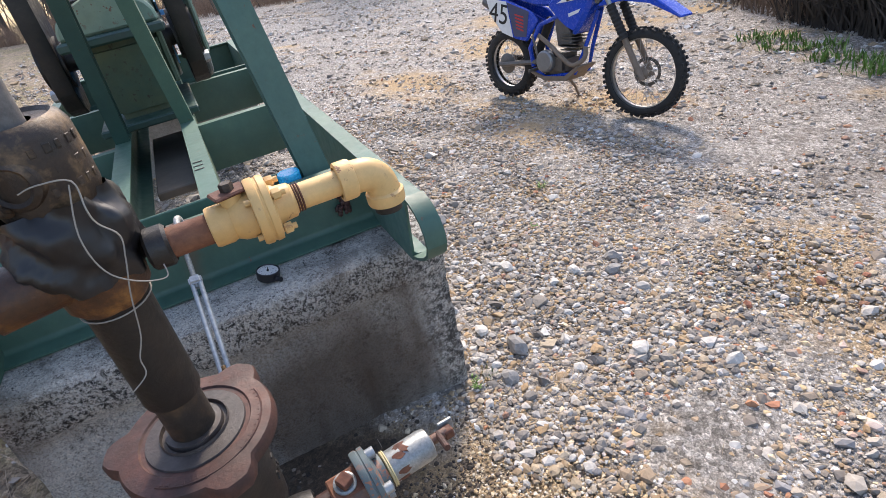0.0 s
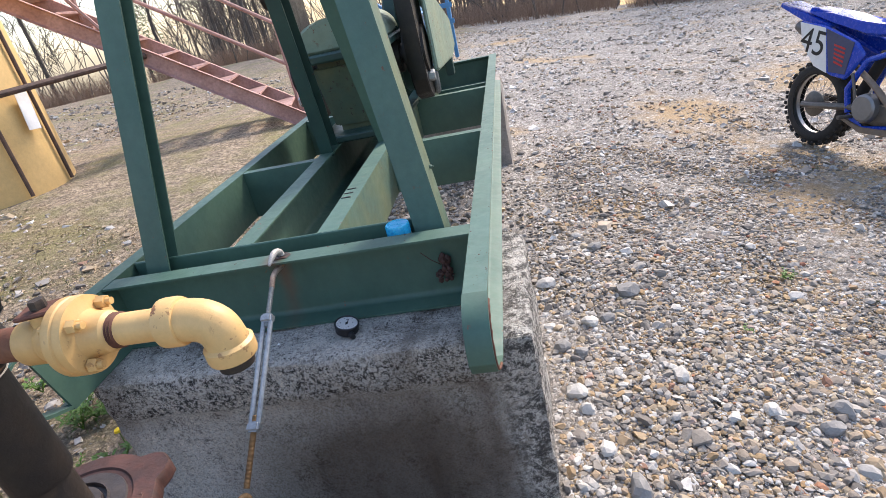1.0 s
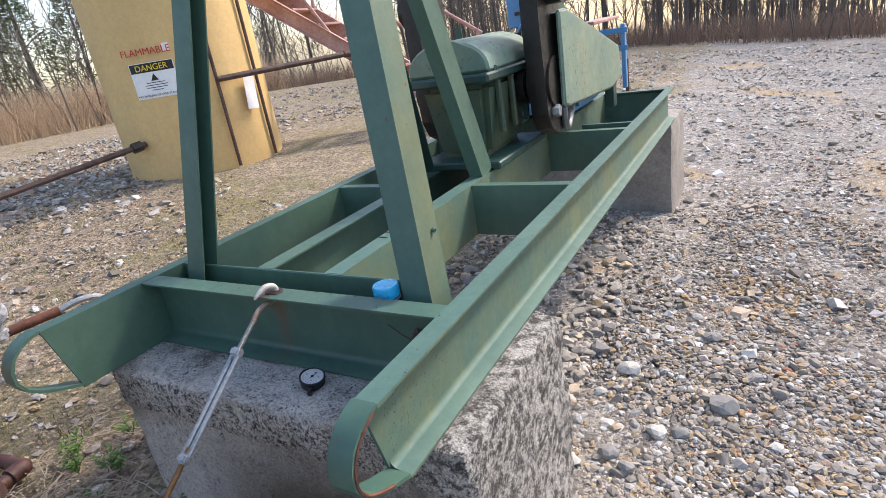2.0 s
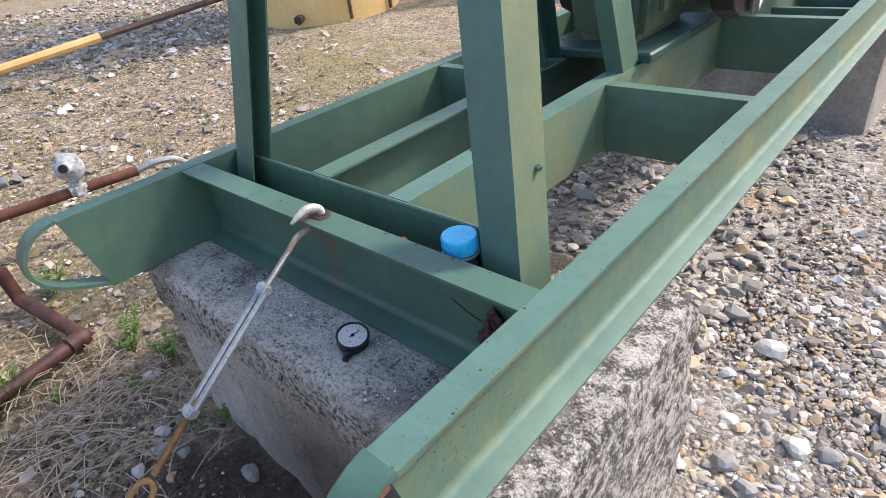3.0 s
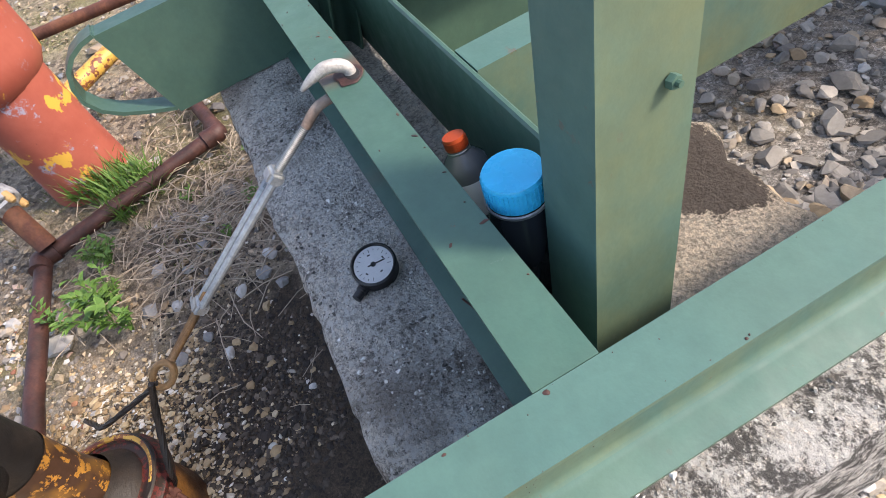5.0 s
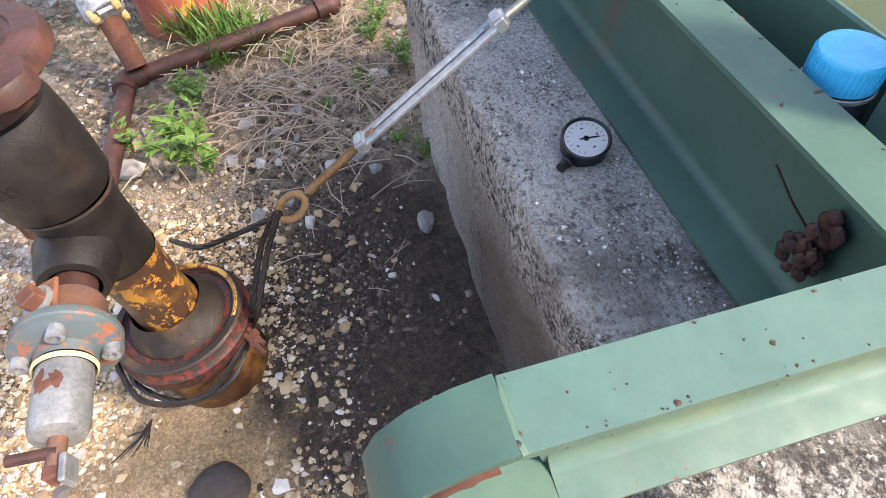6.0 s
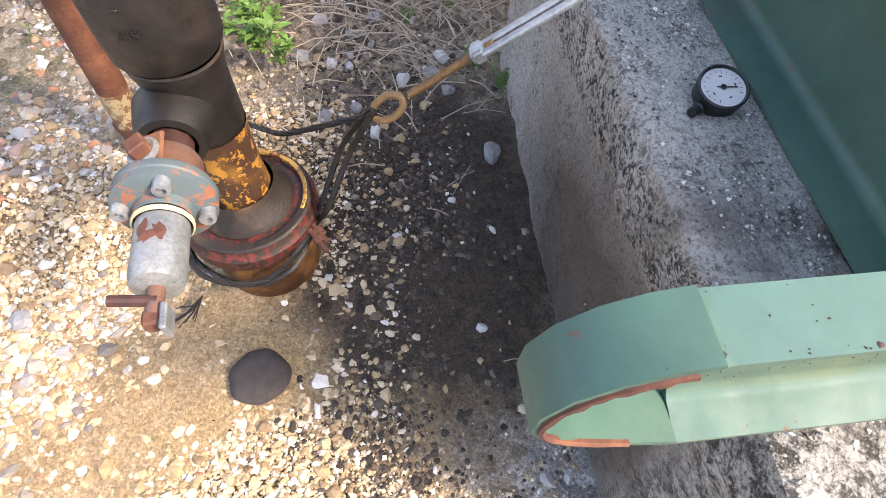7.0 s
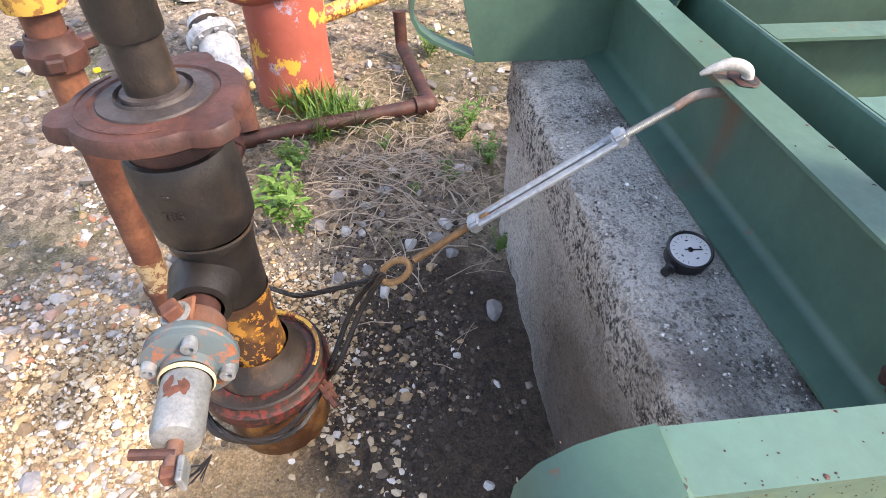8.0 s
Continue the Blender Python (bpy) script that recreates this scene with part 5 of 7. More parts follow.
part("stem", bm, BLACK_PLASTIC, ga, "black threaded stem")
glass = bpy.data.materials.new("clear_lens")
glass.use_nodes = True
gb = glass.node_tree.nodes["Principled BSDF"]
gb.inputs["Transmission Weight"].default_value, gb.inputs["Roughness"].default_value, gb.inputs["IOR"].default_value = 1.0, 0.03, 1.12
lens = part("lens", lathe([(0.0306, 0.0285), (0, 0.0286)], gm, 40), glass, ga)
lens.visible_shadow = False

# ---- bottles between the cross beams ----
def bottle(at, r, h, cap_r, cap_h, cap_mat, body_mat, label, lean=(0, 0)):
    b = thing("bottle", label, "bottle", at)
    m = Matrix.Translation(at) @ Matrix.Rotation(radians(lean[0]), 4, "X") @ Matrix.Rotation(radians(lean[1]), 4, "Y")
    k = h - cap_h
    part("body", lathe([(0, 0), (r * 0.9, 0), (r, 0.006), (r, k * 0.30), (r * 0.96, k * 0.33), (r, k * 0.36), (r, k * 0.78), (r * 0.92, k * 0.86), (cap_r * 0.97, k * 0.97), (cap_r * 0.93, k)], m, 32), body_mat, b)
    prof = [(cap_r * 0.9, k - 0.001), (cap_r, k), (cap_r, h - 0.003), (cap_r * 0.95, h), (0, h + 0.0005)]
    cap = part("cap", lathe(prof, m, 36), cap_mat, b)
    bm = nbm()
    for i in range(44):
        a = 2 * math.pi * i / 44
        box((cap_r - 0.0004, -0.0007, k + 0.002), (cap_r + 0.0007, 0.0007, h - 0.004), 0, m @ Matrix.Rotation(a, 4, "Z"), bm)
    part("cap_ribs", bm, cap_mat, cap)
    part("neck_ring", lathe([(cap_r, k - 0.008), (cap_r * 1.05, k - 0.006), (cap_r * 1.05, k - 0.003), (cap_r, k - 0.002)], m, 32), GALV, b)
    return b, m


bottle(Vector((0.196, 0.102, 0.5485)), 0.036, 0.212, 0.0315, 0.030, BLUE_CAP, DARK_DRINK, "dark drink bottle with a bright blue cap on concrete")
ob2, m2 = bottle(Vector((0.075, 0.108, 0.5485)), 0.030, 0.155, 0.0145, 0.016, ORANGE_CAP, CLEAR_DRINK, "cloudy plastic soda bottle with an orange cap leaning on steel", (2, -14))
part("paper_band", lathe([(0.0305, 0.05), (0.0308, 0.052), (0.0308, 0.098), (0.0305, 0.10)], m2, 32), PAPER, ob2, "pale paper wrapper")

# ---- gear reducer, cranks and engine at the rear of the unit ----
gear = thing("gear_reducer", "weathered green gear reducer with a rounded cover", "gearbox", (-0.14, 1.45, TOP))
bm = box((-0.30, 1.22, TOP + 0.03), (0.0, 1.68, 1.09), 0.03, segments=2)
for v in bm.verts:
    if v.co.z < 0.92:
        v.co.x, v.co.y = -0.15 + (v.co.x + 0.15) * 0.80, 1.45 + (v.co.y - 1.45) * 0.84
part("housing", bm, GEAR_DIRTY, gear, "weathered olive green housing")
bm = box((-0.345, 1.17, TOP + 0.002), (0.045, 1.74, TOP + 0.032), 0.006)
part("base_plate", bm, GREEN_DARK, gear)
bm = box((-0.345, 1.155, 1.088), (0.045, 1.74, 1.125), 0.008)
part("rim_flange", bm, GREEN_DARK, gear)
prof = []
for i in range(13):
    a = math.pi * i / 12
    prof.append((-0.15 + 0.185 * math.cos(a) * -1, 1.126 + 0.13 * math.sin(a) ** 0.8))
bm = prism(prof, 0.50, Matrix(((1, 0, 0, 0), (0, 0, 1, 1.20), (0, 1, 0, 0), (0, 0, 0, 1))), bevel=0.01)
part("cover", bm, GUARD_PALE, gear, "rounded pale green cover")
for y in (1.26, 1.64):
    for x in (-0.32, 0.025):
        part("bolt", hexnut((x, y, 1.124), (0, 0, 1), 0.03, 0.02), GREEN_DARK, gear)
for y in (1.32, 1.46, 1.60):
    part("rib", box((-0.003, y - 0.012, TOP + 0.12), (0.022, y + 0.012, 1.09), 0.006), GEAR_DIRTY, gear)
part("vent", rod((-0.2, 1.45, 1.24), (-0.2, 1.45, 1.30), 0.014), GREEN_DARK, gear)
for s, x0 in ((1, 0.0), (-1, -0.30)):
    part("shaft", rod((x0, 1.60, 1.02), (x0 + s * 0.16, 1.60, 1.02), 0.045, n=18), IRON_OILY, gear)
    part("shaft_seal", rod((x0 + s * 0.002, 1.60, 1.02), (x0 + s * 0.04, 1.60, 1.02), 0.085, n=22), IRON_OILY, gear)
for s, x in ((1, 0.115), (-1, -0.44)):
    cr = thing("crank_arm", "black greasy steel crank arm beside the gear reducer", "crank", (x, 1.6, 0.85), group="crank arms")
    outline = [(1.52, 0.83), (1.60, 0.79), (1.70, 0.80), (1.745, 0.88), (1.73, 1.25), (1.70, 2.2), (1.47, 2.2), (1.465, 1.25), (1.48, 0.90)]
    bm = prism(outline, 0.075, Matrix(((0, 0, 1, x - 0.037), (1, 0, 0, 0), (0, 1, 0, 0), (0, 0, 0, 1))), bevel=0.006)
    part("arm", bm, IRON_OILY, cr)
    part("crank_hub", rod((x - 0.05, 1.60, 1.02), (x + 0.05, 1.60, 1.02), 0.11, n=26), IRON_OILY, cr)
    part("pin_nut", hexnut((x + s * 0.037, 1.56, 0.90), (s, 0, 0), 0.055, 0.03), GALV, cr, "bright hexagon nut")
    part("wrist_pin", rod((x - 0.06, 1.60, 1.40), (x + 0.10 * s, 1.60, 1.40), 0.07, n=20), IRON_OILY, cr)

gd = thing("belt_guard", "faded pale green sheet metal belt guard", "guard", (0.19, 2.1, 0.85))
out = [(1.615, 1.295), (1.70, 1.30), (2.10, 1.20), (2.64, 1.06), (2.69, 0.90), (2.45, 0.862), (1.66, 0.905), (1.605, 0.92)]
bm = prism(out, 0.012, Matrix(((0, 0, 1, 0.185), (1, 0, 0, 0), (0, 1, 0, 0), (0, 0, 0, 1))), bevel=0.003)
part("side_sheet", bm, GUARD_PALE, gd)
ring = [(0.185, y, z) for y, z in out]
bm = nbm()
for a, b in zip(ring, ring[1:] + ring[:1]):
    tube([a, b], 0.009, 6, bm)
part("rolled_edge", bm, GUARD_PALE, gd)
part("edge_strip", strip([(0.10, y, z) for y, z in out[:5]], (1, 0, 0), 0.085, 0.004), GREEN, gd)
part("stand", box((0.12, 2.58, TOP - 0.02), (0.17, 2.66, 1.0), 0.004), GREEN_DARK, gd)
part("foot", tube(smooth_line([(0.17, 1.65, 0.90), (0.165, 1.68, 0.81), (0.14, 1.80, 0.80), (0.12, 1.95, 0.88)]), 0.016, 8), GALV_DULL, gd, "grey bent pipe")
part("top_cap", box((0.09, 2.16, 1.205), (0.19, 2.72, 1.222), 0.003), RUST_STAIR, gd, "faded pink top plate")

eng = thing("engine", "pale blue engine with a control box behind the gear reducer", "engine", (-0.25, 2.5, TOP))
part("flywheel", lathe([(0, 0), (0.30, 0), (0.31, 0.01), (0.31, 0.06), (0.30, 0.07), (0, 0.07)], axes((-0.03, 2.0, 1.09), (1, 0, 0)), 48), GREEN_DARK, eng, "dark blue-green belt wheel")
part("block", box((-0.42, 2.25, TOP + 0.02), (0.05, 2.85, 1.16), 0.03, segments=2), BLUE_ENGINE, eng)
part("rocker_cover", box((-0.38, 2.30, 1.16), (-0.05, 2.80, 1.22), 0.02, segments=2), IRON_OILY, eng)
cb = part("control_box", box((-0.435, 2.58, 1.24), (-0.305, 2.66, 1.44), 0.006), BLUE_ENGINE, eng, "light blue control box")
part("latch", box((-0.385, 2.57, 1.31), (-0.355, 2.582, 1.33), 0.002), IRON_OILY, cb)
part("exhaust", tube(smooth_line([(-0.25, 2.5, 1.2), (-0.27, 2.52, 1.3), (-0.28, 2.55, 1.7)]), 0.028, 12), ORANGE_OIL, eng, "orange rusty exhaust pipe")
part("hose", tube(smooth_line([(-0.32, 2.4, 1.17), (-0.26, 2.35, 1.25), (-0.18, 2.3, 1.24), (-0.1, 2.3, 1.18)]), 0.014, 8), BLUE_ENGINE, eng)
part("radiator_frame", box((0.175, 2.80, 0.80), (0.20, 2.84, 1.17), 0.004), BLUE_ENGINE, eng)
for z in (1.02, 1.12):
    part("strap", box((0.05, 2.795, z), (0.215, 2.805, z + 0.03), 0.002), BLUE_ENGINE, eng)
stake = thing("steel_stake", "rusty steel stake behind the skid", "stake", (0.05, 3.53, 0.0))
part("bar", box((0.035, 3.52, gz(0.05) - 0.05), (0.06, 3.545, 0.905), 0.003), RUST, stake)

board = thing("wooden_plank", "old grey wooden plank lying between the inner beams", "plank", (-0.14, 1.2, 0.556))
part("board", box((-0.215, 0.80, 0.556), (-0.07, 1.62, 0.590), 0.005), plain("grey_oily_wood", (0.20, 0.165, 0.135), 0.85, vary=0.4, scale=8, bump=0.5), board)

# ---- separator and flow line west of the wellhead ----
sep = thing("separator", "flaked red and yellow steel separator drum on a stand", "separator", (-1.42, -0.76, gz(-1.42)))
PED = Vector((-1.41, -0.75, 0.06))
part("stand", lathe([(0.145, 0), (0.140, 0.03), (0.130, 0.24), (0.132, 0.42)], pose(*PED), 36), RED_FLAKED, sep)
part("drum", lathe([(0.05, 0), (0.12, 0.012), (0.175, 0.045), (0.205, 0.09), (0.21, 0.13), (0.21, 0.62), (0.18, 0.68), (0.09, 0.72), (0, 0.72)], pose(PED.x - 0.01, PED.y - 0.05, PED.z + 0.36, 0, -4, 0), 40), RED_FLAKED, sep)
part("side_pipe", tube([(-1.48, -0.66, 0.335), (-1.70, -0.40, 0.345)], 0.030, 14), YELLOW_CHIPPED, sep, "yellow flaked outlet pipe")
flow = thing("flow_line", "rusty brown pipe with elbows lying on the ground", "pipe", (-1.15, -0.5, gz(-1.15)))
part("pipe_run", tube([(-0.42, -0.96, 0.075), (-0.56, -0.955, 0.085), (-1.02, -0.90, 0.125)], 0.024, 14), RUST_RED, flow)
part("pipe_run", tube([(-1.045, -0.88, 0.128), (-1.19, -0.315, 0.140)], 0.024, 14), RUST_RED, flow)
part("pipe_run", tube([(-1.22, -0.29, 0.145), (-1.60, -0.355, 0.175), (-1.62, -0.36, 0.30)], 0.024, 14), RUST_RED, flow)
for c, d1, d2 in (((-1.040, -0.903, 0.127), (-1, 0.1, 0), (-0.25, 1, 0)), ((-1.195, -0.290, 0.142), (-0.25, 1, 0), (-1, -0.15, 0))):
    c, d1, d2 = Vector(c), Vector(d1).normalized(), Vector(d2).normalized()
    part("elbow", tube(smooth_line([c - d1 * 0.05, c - d1 * 0.025, c, c + d2 * 0.025, c + d2 * 0.05]), 0.030, 14), RUST_RED, flow)
cv = thing("flange_valve", "white-grey bolted valve on a rusty pipe", "valve", (-1.2, -0.95, 0.2))
vp = [Vector((-1.04, -0.86, 0.16)), Vector((-1.10, -0.88, 0.30)), Vector((-1.24, -0.97, 0.42)), Vector((-1.42, -1.02, 0.48))]
vd = (vp[2] - vp[1]).normalized()
WHITE_IRON = rusty("chalky_white_grey_iron", (0.09, 0.095, 0.10), (0.40, 0.41, 0.42), (0.60, 0.61, 0.61), rough=0.65, scale=4.5)
part("valve_body", lathe([(0.03, -0.01), (0.052, 0.0), (0.056, 0.02), (0.050, 0.05), (0.044, 0.07), (0.052, 0.085), (0.060, 0.11), (0.056, 0.135), (0.046, 0.15)], axes(vp[1] - vd * 0.01, vd), 28), WHITE_IRON, cv)
part("valve_flange", lathe([(0.04, 0), (0.074, 0.001), (0.076, 0.006), (0.076, 0.026), (0.074, 0.031), (0.05, 0.034)], axes(vp[1] + vd * 0.135, vd), 36), WHITE_IRON, cv)
part("bonnet", lathe([(0.05, 0), (0.050, 0.045), (0.046, 0.052), (0.0, 0.054)], axes(vp[1] + vd * 0.165, vd), 28), WHITE_IRON, cv)
part("name_plate", lathe([(0.0508, 0), (0.0508, 0.022)], axes(vp[1] + vd * 0.176, vd), 28), IRON_DIRTY, cv, "dark plate band")
for a in range(0, 360, 45):
    c = axes(vp[1] + vd * 0.128, vd) @ Matrix.Rotation(radians(a), 4, "Z") @ Vector((0.064, 0, 0))
    part("flange_bolt", hexnut(c, vd, 0.016, 0.046), WHITE_IRON, cv)
part("valve_pipe", tube([vp[0], vp[1] + vd * 0.01], 0.030, 16), RUST, cv, "rusty pipe")
part("end_flange", box((-0.052, -0.040, -0.012), (0.052, 0.040, 0.010), 0.012, axes(vp[1] - vd * 0.014, vd), segments=2), WHITE_IRON, cv)
for a in (30, 120, 210, 300):
    m = axes(vp[1] - vd * 0.012, vd) @ Matrix.Rotation(radians(a), 4, "Z")
    part("bolt", lathe([(0, -0.022), (0.007, -0.022), (0.010, -0.016), (0.012, -0.014), (0.012, 0.012), (0, 0.012)], m @ Matrix.Translation((0.046, 0, 0)), 12), YELLOW, cv)
# gas regulator on its rusty line
rg = thing("gas_regulator", "grey cast gas regulator on a rusty pipe", "regulator", (-1.83, 0.04, 0.35))
part("pipe", tube([(-2.05, -0.75, 0.30), (-1.86, 0.02, 0.325), (-1.79, 0.26, 0.335)], 0.022, 12), RUST, rg)
part("conduit", tube(smooth_line([(-1.79, 0.26, 0.335), (-1.76, 0.34, 0.35), (-1.75, 0.42, 0.33), (-1.76, 0.48, 0.26)]), 0.015, 10), GALV, rg)
rd = Vector((0.75, -0.55, 0.25)).normalized()
rc = Vector((-1.855, 0.045, 0.425))
part("diaphragm_case", lathe([(r * 0.68, h * 0.8) for r, h in [(0, 0), (0.05, 0.002), (0.078, 0.012), (0.085, 0.018), (0.085, 0.028), (0.078, 0.034), (0.05, 0.046), (0.036, 0.052), (0.034, 0.075), (0.028, 0.08), (0, 0.08)]], axes(rc, rd), 32), WHITE_IRON, rg)
part("cap", rod(rc + rd * 0.063, rc + rd * 0.074, 0.017, n=18), BLACK_PLASTIC, rg, "black screw cap")
part("body", box((-1.872, 0.0, 0.302), (-1.812, 0.065, 0.365), 0.015, segments=2), WHITE_IRON, rg)
part("neck", rod((-1.842, 0.032, 0.35), (-1.85, 0.043, 0.42), 0.022, n=16), GALV, rg)
part("side_pipe", tube([(-2.05, -0.38, 0.40), (-1.98, -0.16, 0.42)], 0.022, 14), GALV, rg)
rg.location.z += 0.06

# ---- dirt bike ----
BO = Vector((2.395, 2.665, gz(2.395) + 0.005))
BF = Vector((0.265, -0.964, -0.020)).normalized()
BR = BF.cross(Vector((0, 0, 1))).normalized()
BU0 = BR.cross(BF).normalized()
LEAN_L = radians(7)
BU = (BU0 * math.cos(LEAN_L) - BR * math.sin(LEAN_L)).normalized()
BR = BF.cross(BU).normalized()


def bk(u, v, w=0.0):
    """Bike point: u ahead of the rear axle, v up from the ground, w to the rider's right."""
    return BO + BF * u + BU * v + BR * w


BM = Matrix(((BF.x, BU.x, BR.x, BO.x), (BF.y, BU.y, BR.y, BO.y), (BF.z, BU.z, BR.z, BO.z), (0, 0, 0, 1)))
bike = thing("dirt_bike", "blue dirt bike with number 45 standing on its side stand", "motorcycle", BO)


def wheel(u, r, tw, rim_r, steer):
    c = bk(u, r)
    ax = Matrix.Rotation(radians(steer), 3, BU) @ BR
    fw = BU.cross(ax).normalized()
    wh = part("wheel", lathe([(rim_r - 0.020, -0.014), (rim_r, -0.016), (rim_r + 0.008, -0.018), (rim_r + 0.010, -0.012), (rim_r, -0.004), (rim_r, 0.004), (rim_r + 0.010, 0.012), (rim_r + 0.008, 0.018), (rim_r, 0.016), (rim_r - 0.020, 0.014), (rim_r - 0.020, -0.014)], axes(c, ax, fw), 48), ALU, bike, "dusty aluminium rim")
    prof = []
    for i in range(13):
        a = radians(-120 + 240 * i / 12)
        prof.append((r - tw * 0.52 - 0.012 + tw * 0.52 * math.cos(a), tw * 0.5 * math.sin(a)))
    part("tyre", lathe(prof, axes(c, ax, fw), 60), BLACK_RUBBER, wh, "muddy knobbly tyre")
    bm = nbm()
    n = 46
    for i in range(n):
        m = axes(c, ax, fw) @ Matrix.Rotation(2 * math.pi * i / n, 4, "Z")
        for w0, w1, tilt in (((-0.36, -0.12, -12), (0.12, 0.36, 12)) if i % 2 else ((-0.14, 0.14, 0), (-0.56, -0.40, -42), (0.40, 0.56, 42))):
            h = r - 0.013 - (0.0 if abs(w0 + w1) < 0.6 else tw * 0.16)
            box((h - 0.004, -0.013, w0 * tw), (h + 0.012, 0.013, w1 * tw), 0.002, m, bm)
    part("tyre_tread", bm, BLACK_RUBBER, wh)
    part("hub", lathe([(0, -0.06), (0.022, -0.06), (0.05, -0.035), (0.03, -0.02), (0.03, 0.02), (0.05, 0.035), (0.022, 0.06), (0, 0.06)], axes(c, ax, fw), 22), MUD, wh)
    bm = nbm()
    for i in range(32):
        a = 2 * math.pi * i / 32
        b = a + (0.35 if i % 4 < 2 else -0.35)
        s = 0.034 if i % 2 else -0.034
        p0 = c + (fw * math.cos(b) + BU * math.sin(b)) * 0.045 + ax * s
        p1 = c + (fw * math.cos(a) + BU * math.sin(a)) * (rim_r - 0.018)
        tube([p0, p1], 0.0016, 4, bm)
    part("spokes", bm, ALU, wh)
    return wh, c, ax


FWU, FWR, RWR = 1.372, 0.338, 0.305
fwheel, fc, fax = wheel(FWU, FWR, 0.085, 0.272, 6)
rwheel, rc, rax = wheel(0.0, RWR, 0.108, 0.232, 0)
part("brake_disc", lathe([(0.085, -0.0015), (0.11, -0.0015), (0.11, 0.0015), (0.085, 0.0015)], axes(fc - fax * 0.055, fax), 32), ALU_DARK, fwheel)
part("drum_brake", lathe([(0, 0.03), (0.085, 0.035), (0.09, 0.05), (0.07, 0.062), (0, 0.066)], axes(rc, rax), 28), ALU_DARK, rwheel)
# fork: grey lower legs, rubber boots, clamps
HEAD = bk(0.985, 0.94)
for s in (-1, 1):
    low = fc + fax * (0.085 * s) + BF * 0.01
    top = HEAD + BR * (0.085 * s) + BF * 0.03 + BU * 0.02
    d = top - low
    part("fork_leg", tube([low - d.normalized() * 0.04, low + d * 0.42], 0.024, 14), MUD, bike, "dusty grey fork leg")
    bm = nbm()
    prof = []
    for i in range(19):
        prof.append((0.036 - (0.006 if i % 2 else 0), d.length * (0.40 + 0.38 * i / 18)))
    part("fork_boot", lathe(prof, axes(low, d), 16), BLACK_RUBBER, bike, "black ribbed fork boot")
    part("fork_tube", tube([low + d * 0.76, top], 0.020, 12), ALU, bike)
part("axle", tube([fc - fax * 0.11, fc + fax * 0.11], 0.011, 10), ALU_DARK, bike)
part("fork_clamp", tube([bk(0.99, 0.86, -0.1), bk(0.99, 0.86, 0.1)], 0.025, 10), ALU_DARK, bike)
part("handlebar", tube(smooth_line([bk(0.83, 1.10, -0.38), bk(0.90, 1.09, -0.22), bk(0.95, 1.02, -0.07), bk(0.95, 1.02, 0.07), bk(0.90, 1.09, 0.22), bk(0.83, 1.10, 0.38)]), 0.012, 10), ALU, bike)
for s in (-1, 1):
    part("grip", tube([bk(0.83, 1.10, 0.38 * s), bk(0.875, 1.095, 0.27 * s)], 0.018, 10), BLACK_RUBBER, bike)


def shell(name, outline, w0, w1, mat, label="", bevel=0.012, parent=bike):
    """A side outline in (u, v) given width from w0 to w1."""
    bm = prism(outline, w1 - w0, Matrix.Identity(4), bevel=bevel)
    bmesh.ops.transform(bm, matrix=BM @ Matrix.Translation((0, 0, w0)), verts=bm.verts)
    return part(name, bm, mat, parent, label, sharp=40)


shell("front_fender", [(0.98, 0.80), (1.20, 0.865), (1.42, 0.85), (1.66, 0.745), (1.67, 0.76), (1.45, 0.885), (1.20, 0.905), (0.99, 0.845)], -0.085, 0.085, BLUE_BIKE, "blue and grey front mudguard", 0.02)
shell("number_plate", [(1.06, 0.88), (1.10, 0.88), (1.06, 1.10), (1.02, 1.10)], -0.10, 0.10, WHITE_PLASTIC, "white front number plate", 0.012)
tankb = shell("fuel_tank", [(0.50, 0.83), (0.60, 0.90), (0.80, 0.99), (0.93, 0.985), (0.97, 0.93), (0.93, 0.80), (0.84, 0.64), (0.77, 0.58), (0.75, 0.68), (0.66, 0.74), (0.55, 0.76)], -0.125, 0.125, BLUE_BIKE, "glossy blue tank and shrouds", 0.03)
part("tank_cap", rod(bk(0.80, 0.985), bk(0.80, 1.02), 0.035, n=18), BLACK_PLASTIC, bike)
for w in (0.127,):
    for o in ([(0.62, 0.83), (0.76, 0.90), (0.93, 0.945), (0.92, 0.91), (0.78, 0.855)], [(0.74, 0.76), (0.86, 0.80), (0.84, 0.77), (0.75, 0.735)]):
        shell("white_graphic", o, w, w + 0.003, WHITE_PLASTIC, "white graphic", 0, tankb)
    shell("graphic_bar", [(0.72, 0.865), (0.88, 0.918), (0.885, 0.90), (0.73, 0.848)], w + 0.0035, w + 0.006, INK, "", 0, tankb)
shell("seat", [(-0.16, 0.905), (0.10, 0.865), (0.36, 0.80), (0.52, 0.805), (0.66, 0.905), (0.60, 0.91), (0.48, 0.86), (0.30, 0.87), (0.05, 0.93), (-0.18, 0.955)], -0.085, 0.085, BLUE_BIKE, "blue seat", 0.025)
shell("rear_fender", [(-0.46, 0.95), (-0.20, 0.87), (0.05, 0.83), (0.05, 0.86), (-0.18, 0.915), (-0.45, 0.985)], -0.085, 0.085, BLUE_BIKE, "blue rear mudguard", 0.01)
sp_ = shell("side_panel", [(-0.18, 0.87), (0.06, 0.85), (0.34, 0.77), (0.42, 0.70), (0.30, 0.52), (0.18, 0.54), (-0.02, 0.60), (-0.13, 0.72)], 0.095, 0.125, BLUE_BIKE, "blue side panel", 0.012)
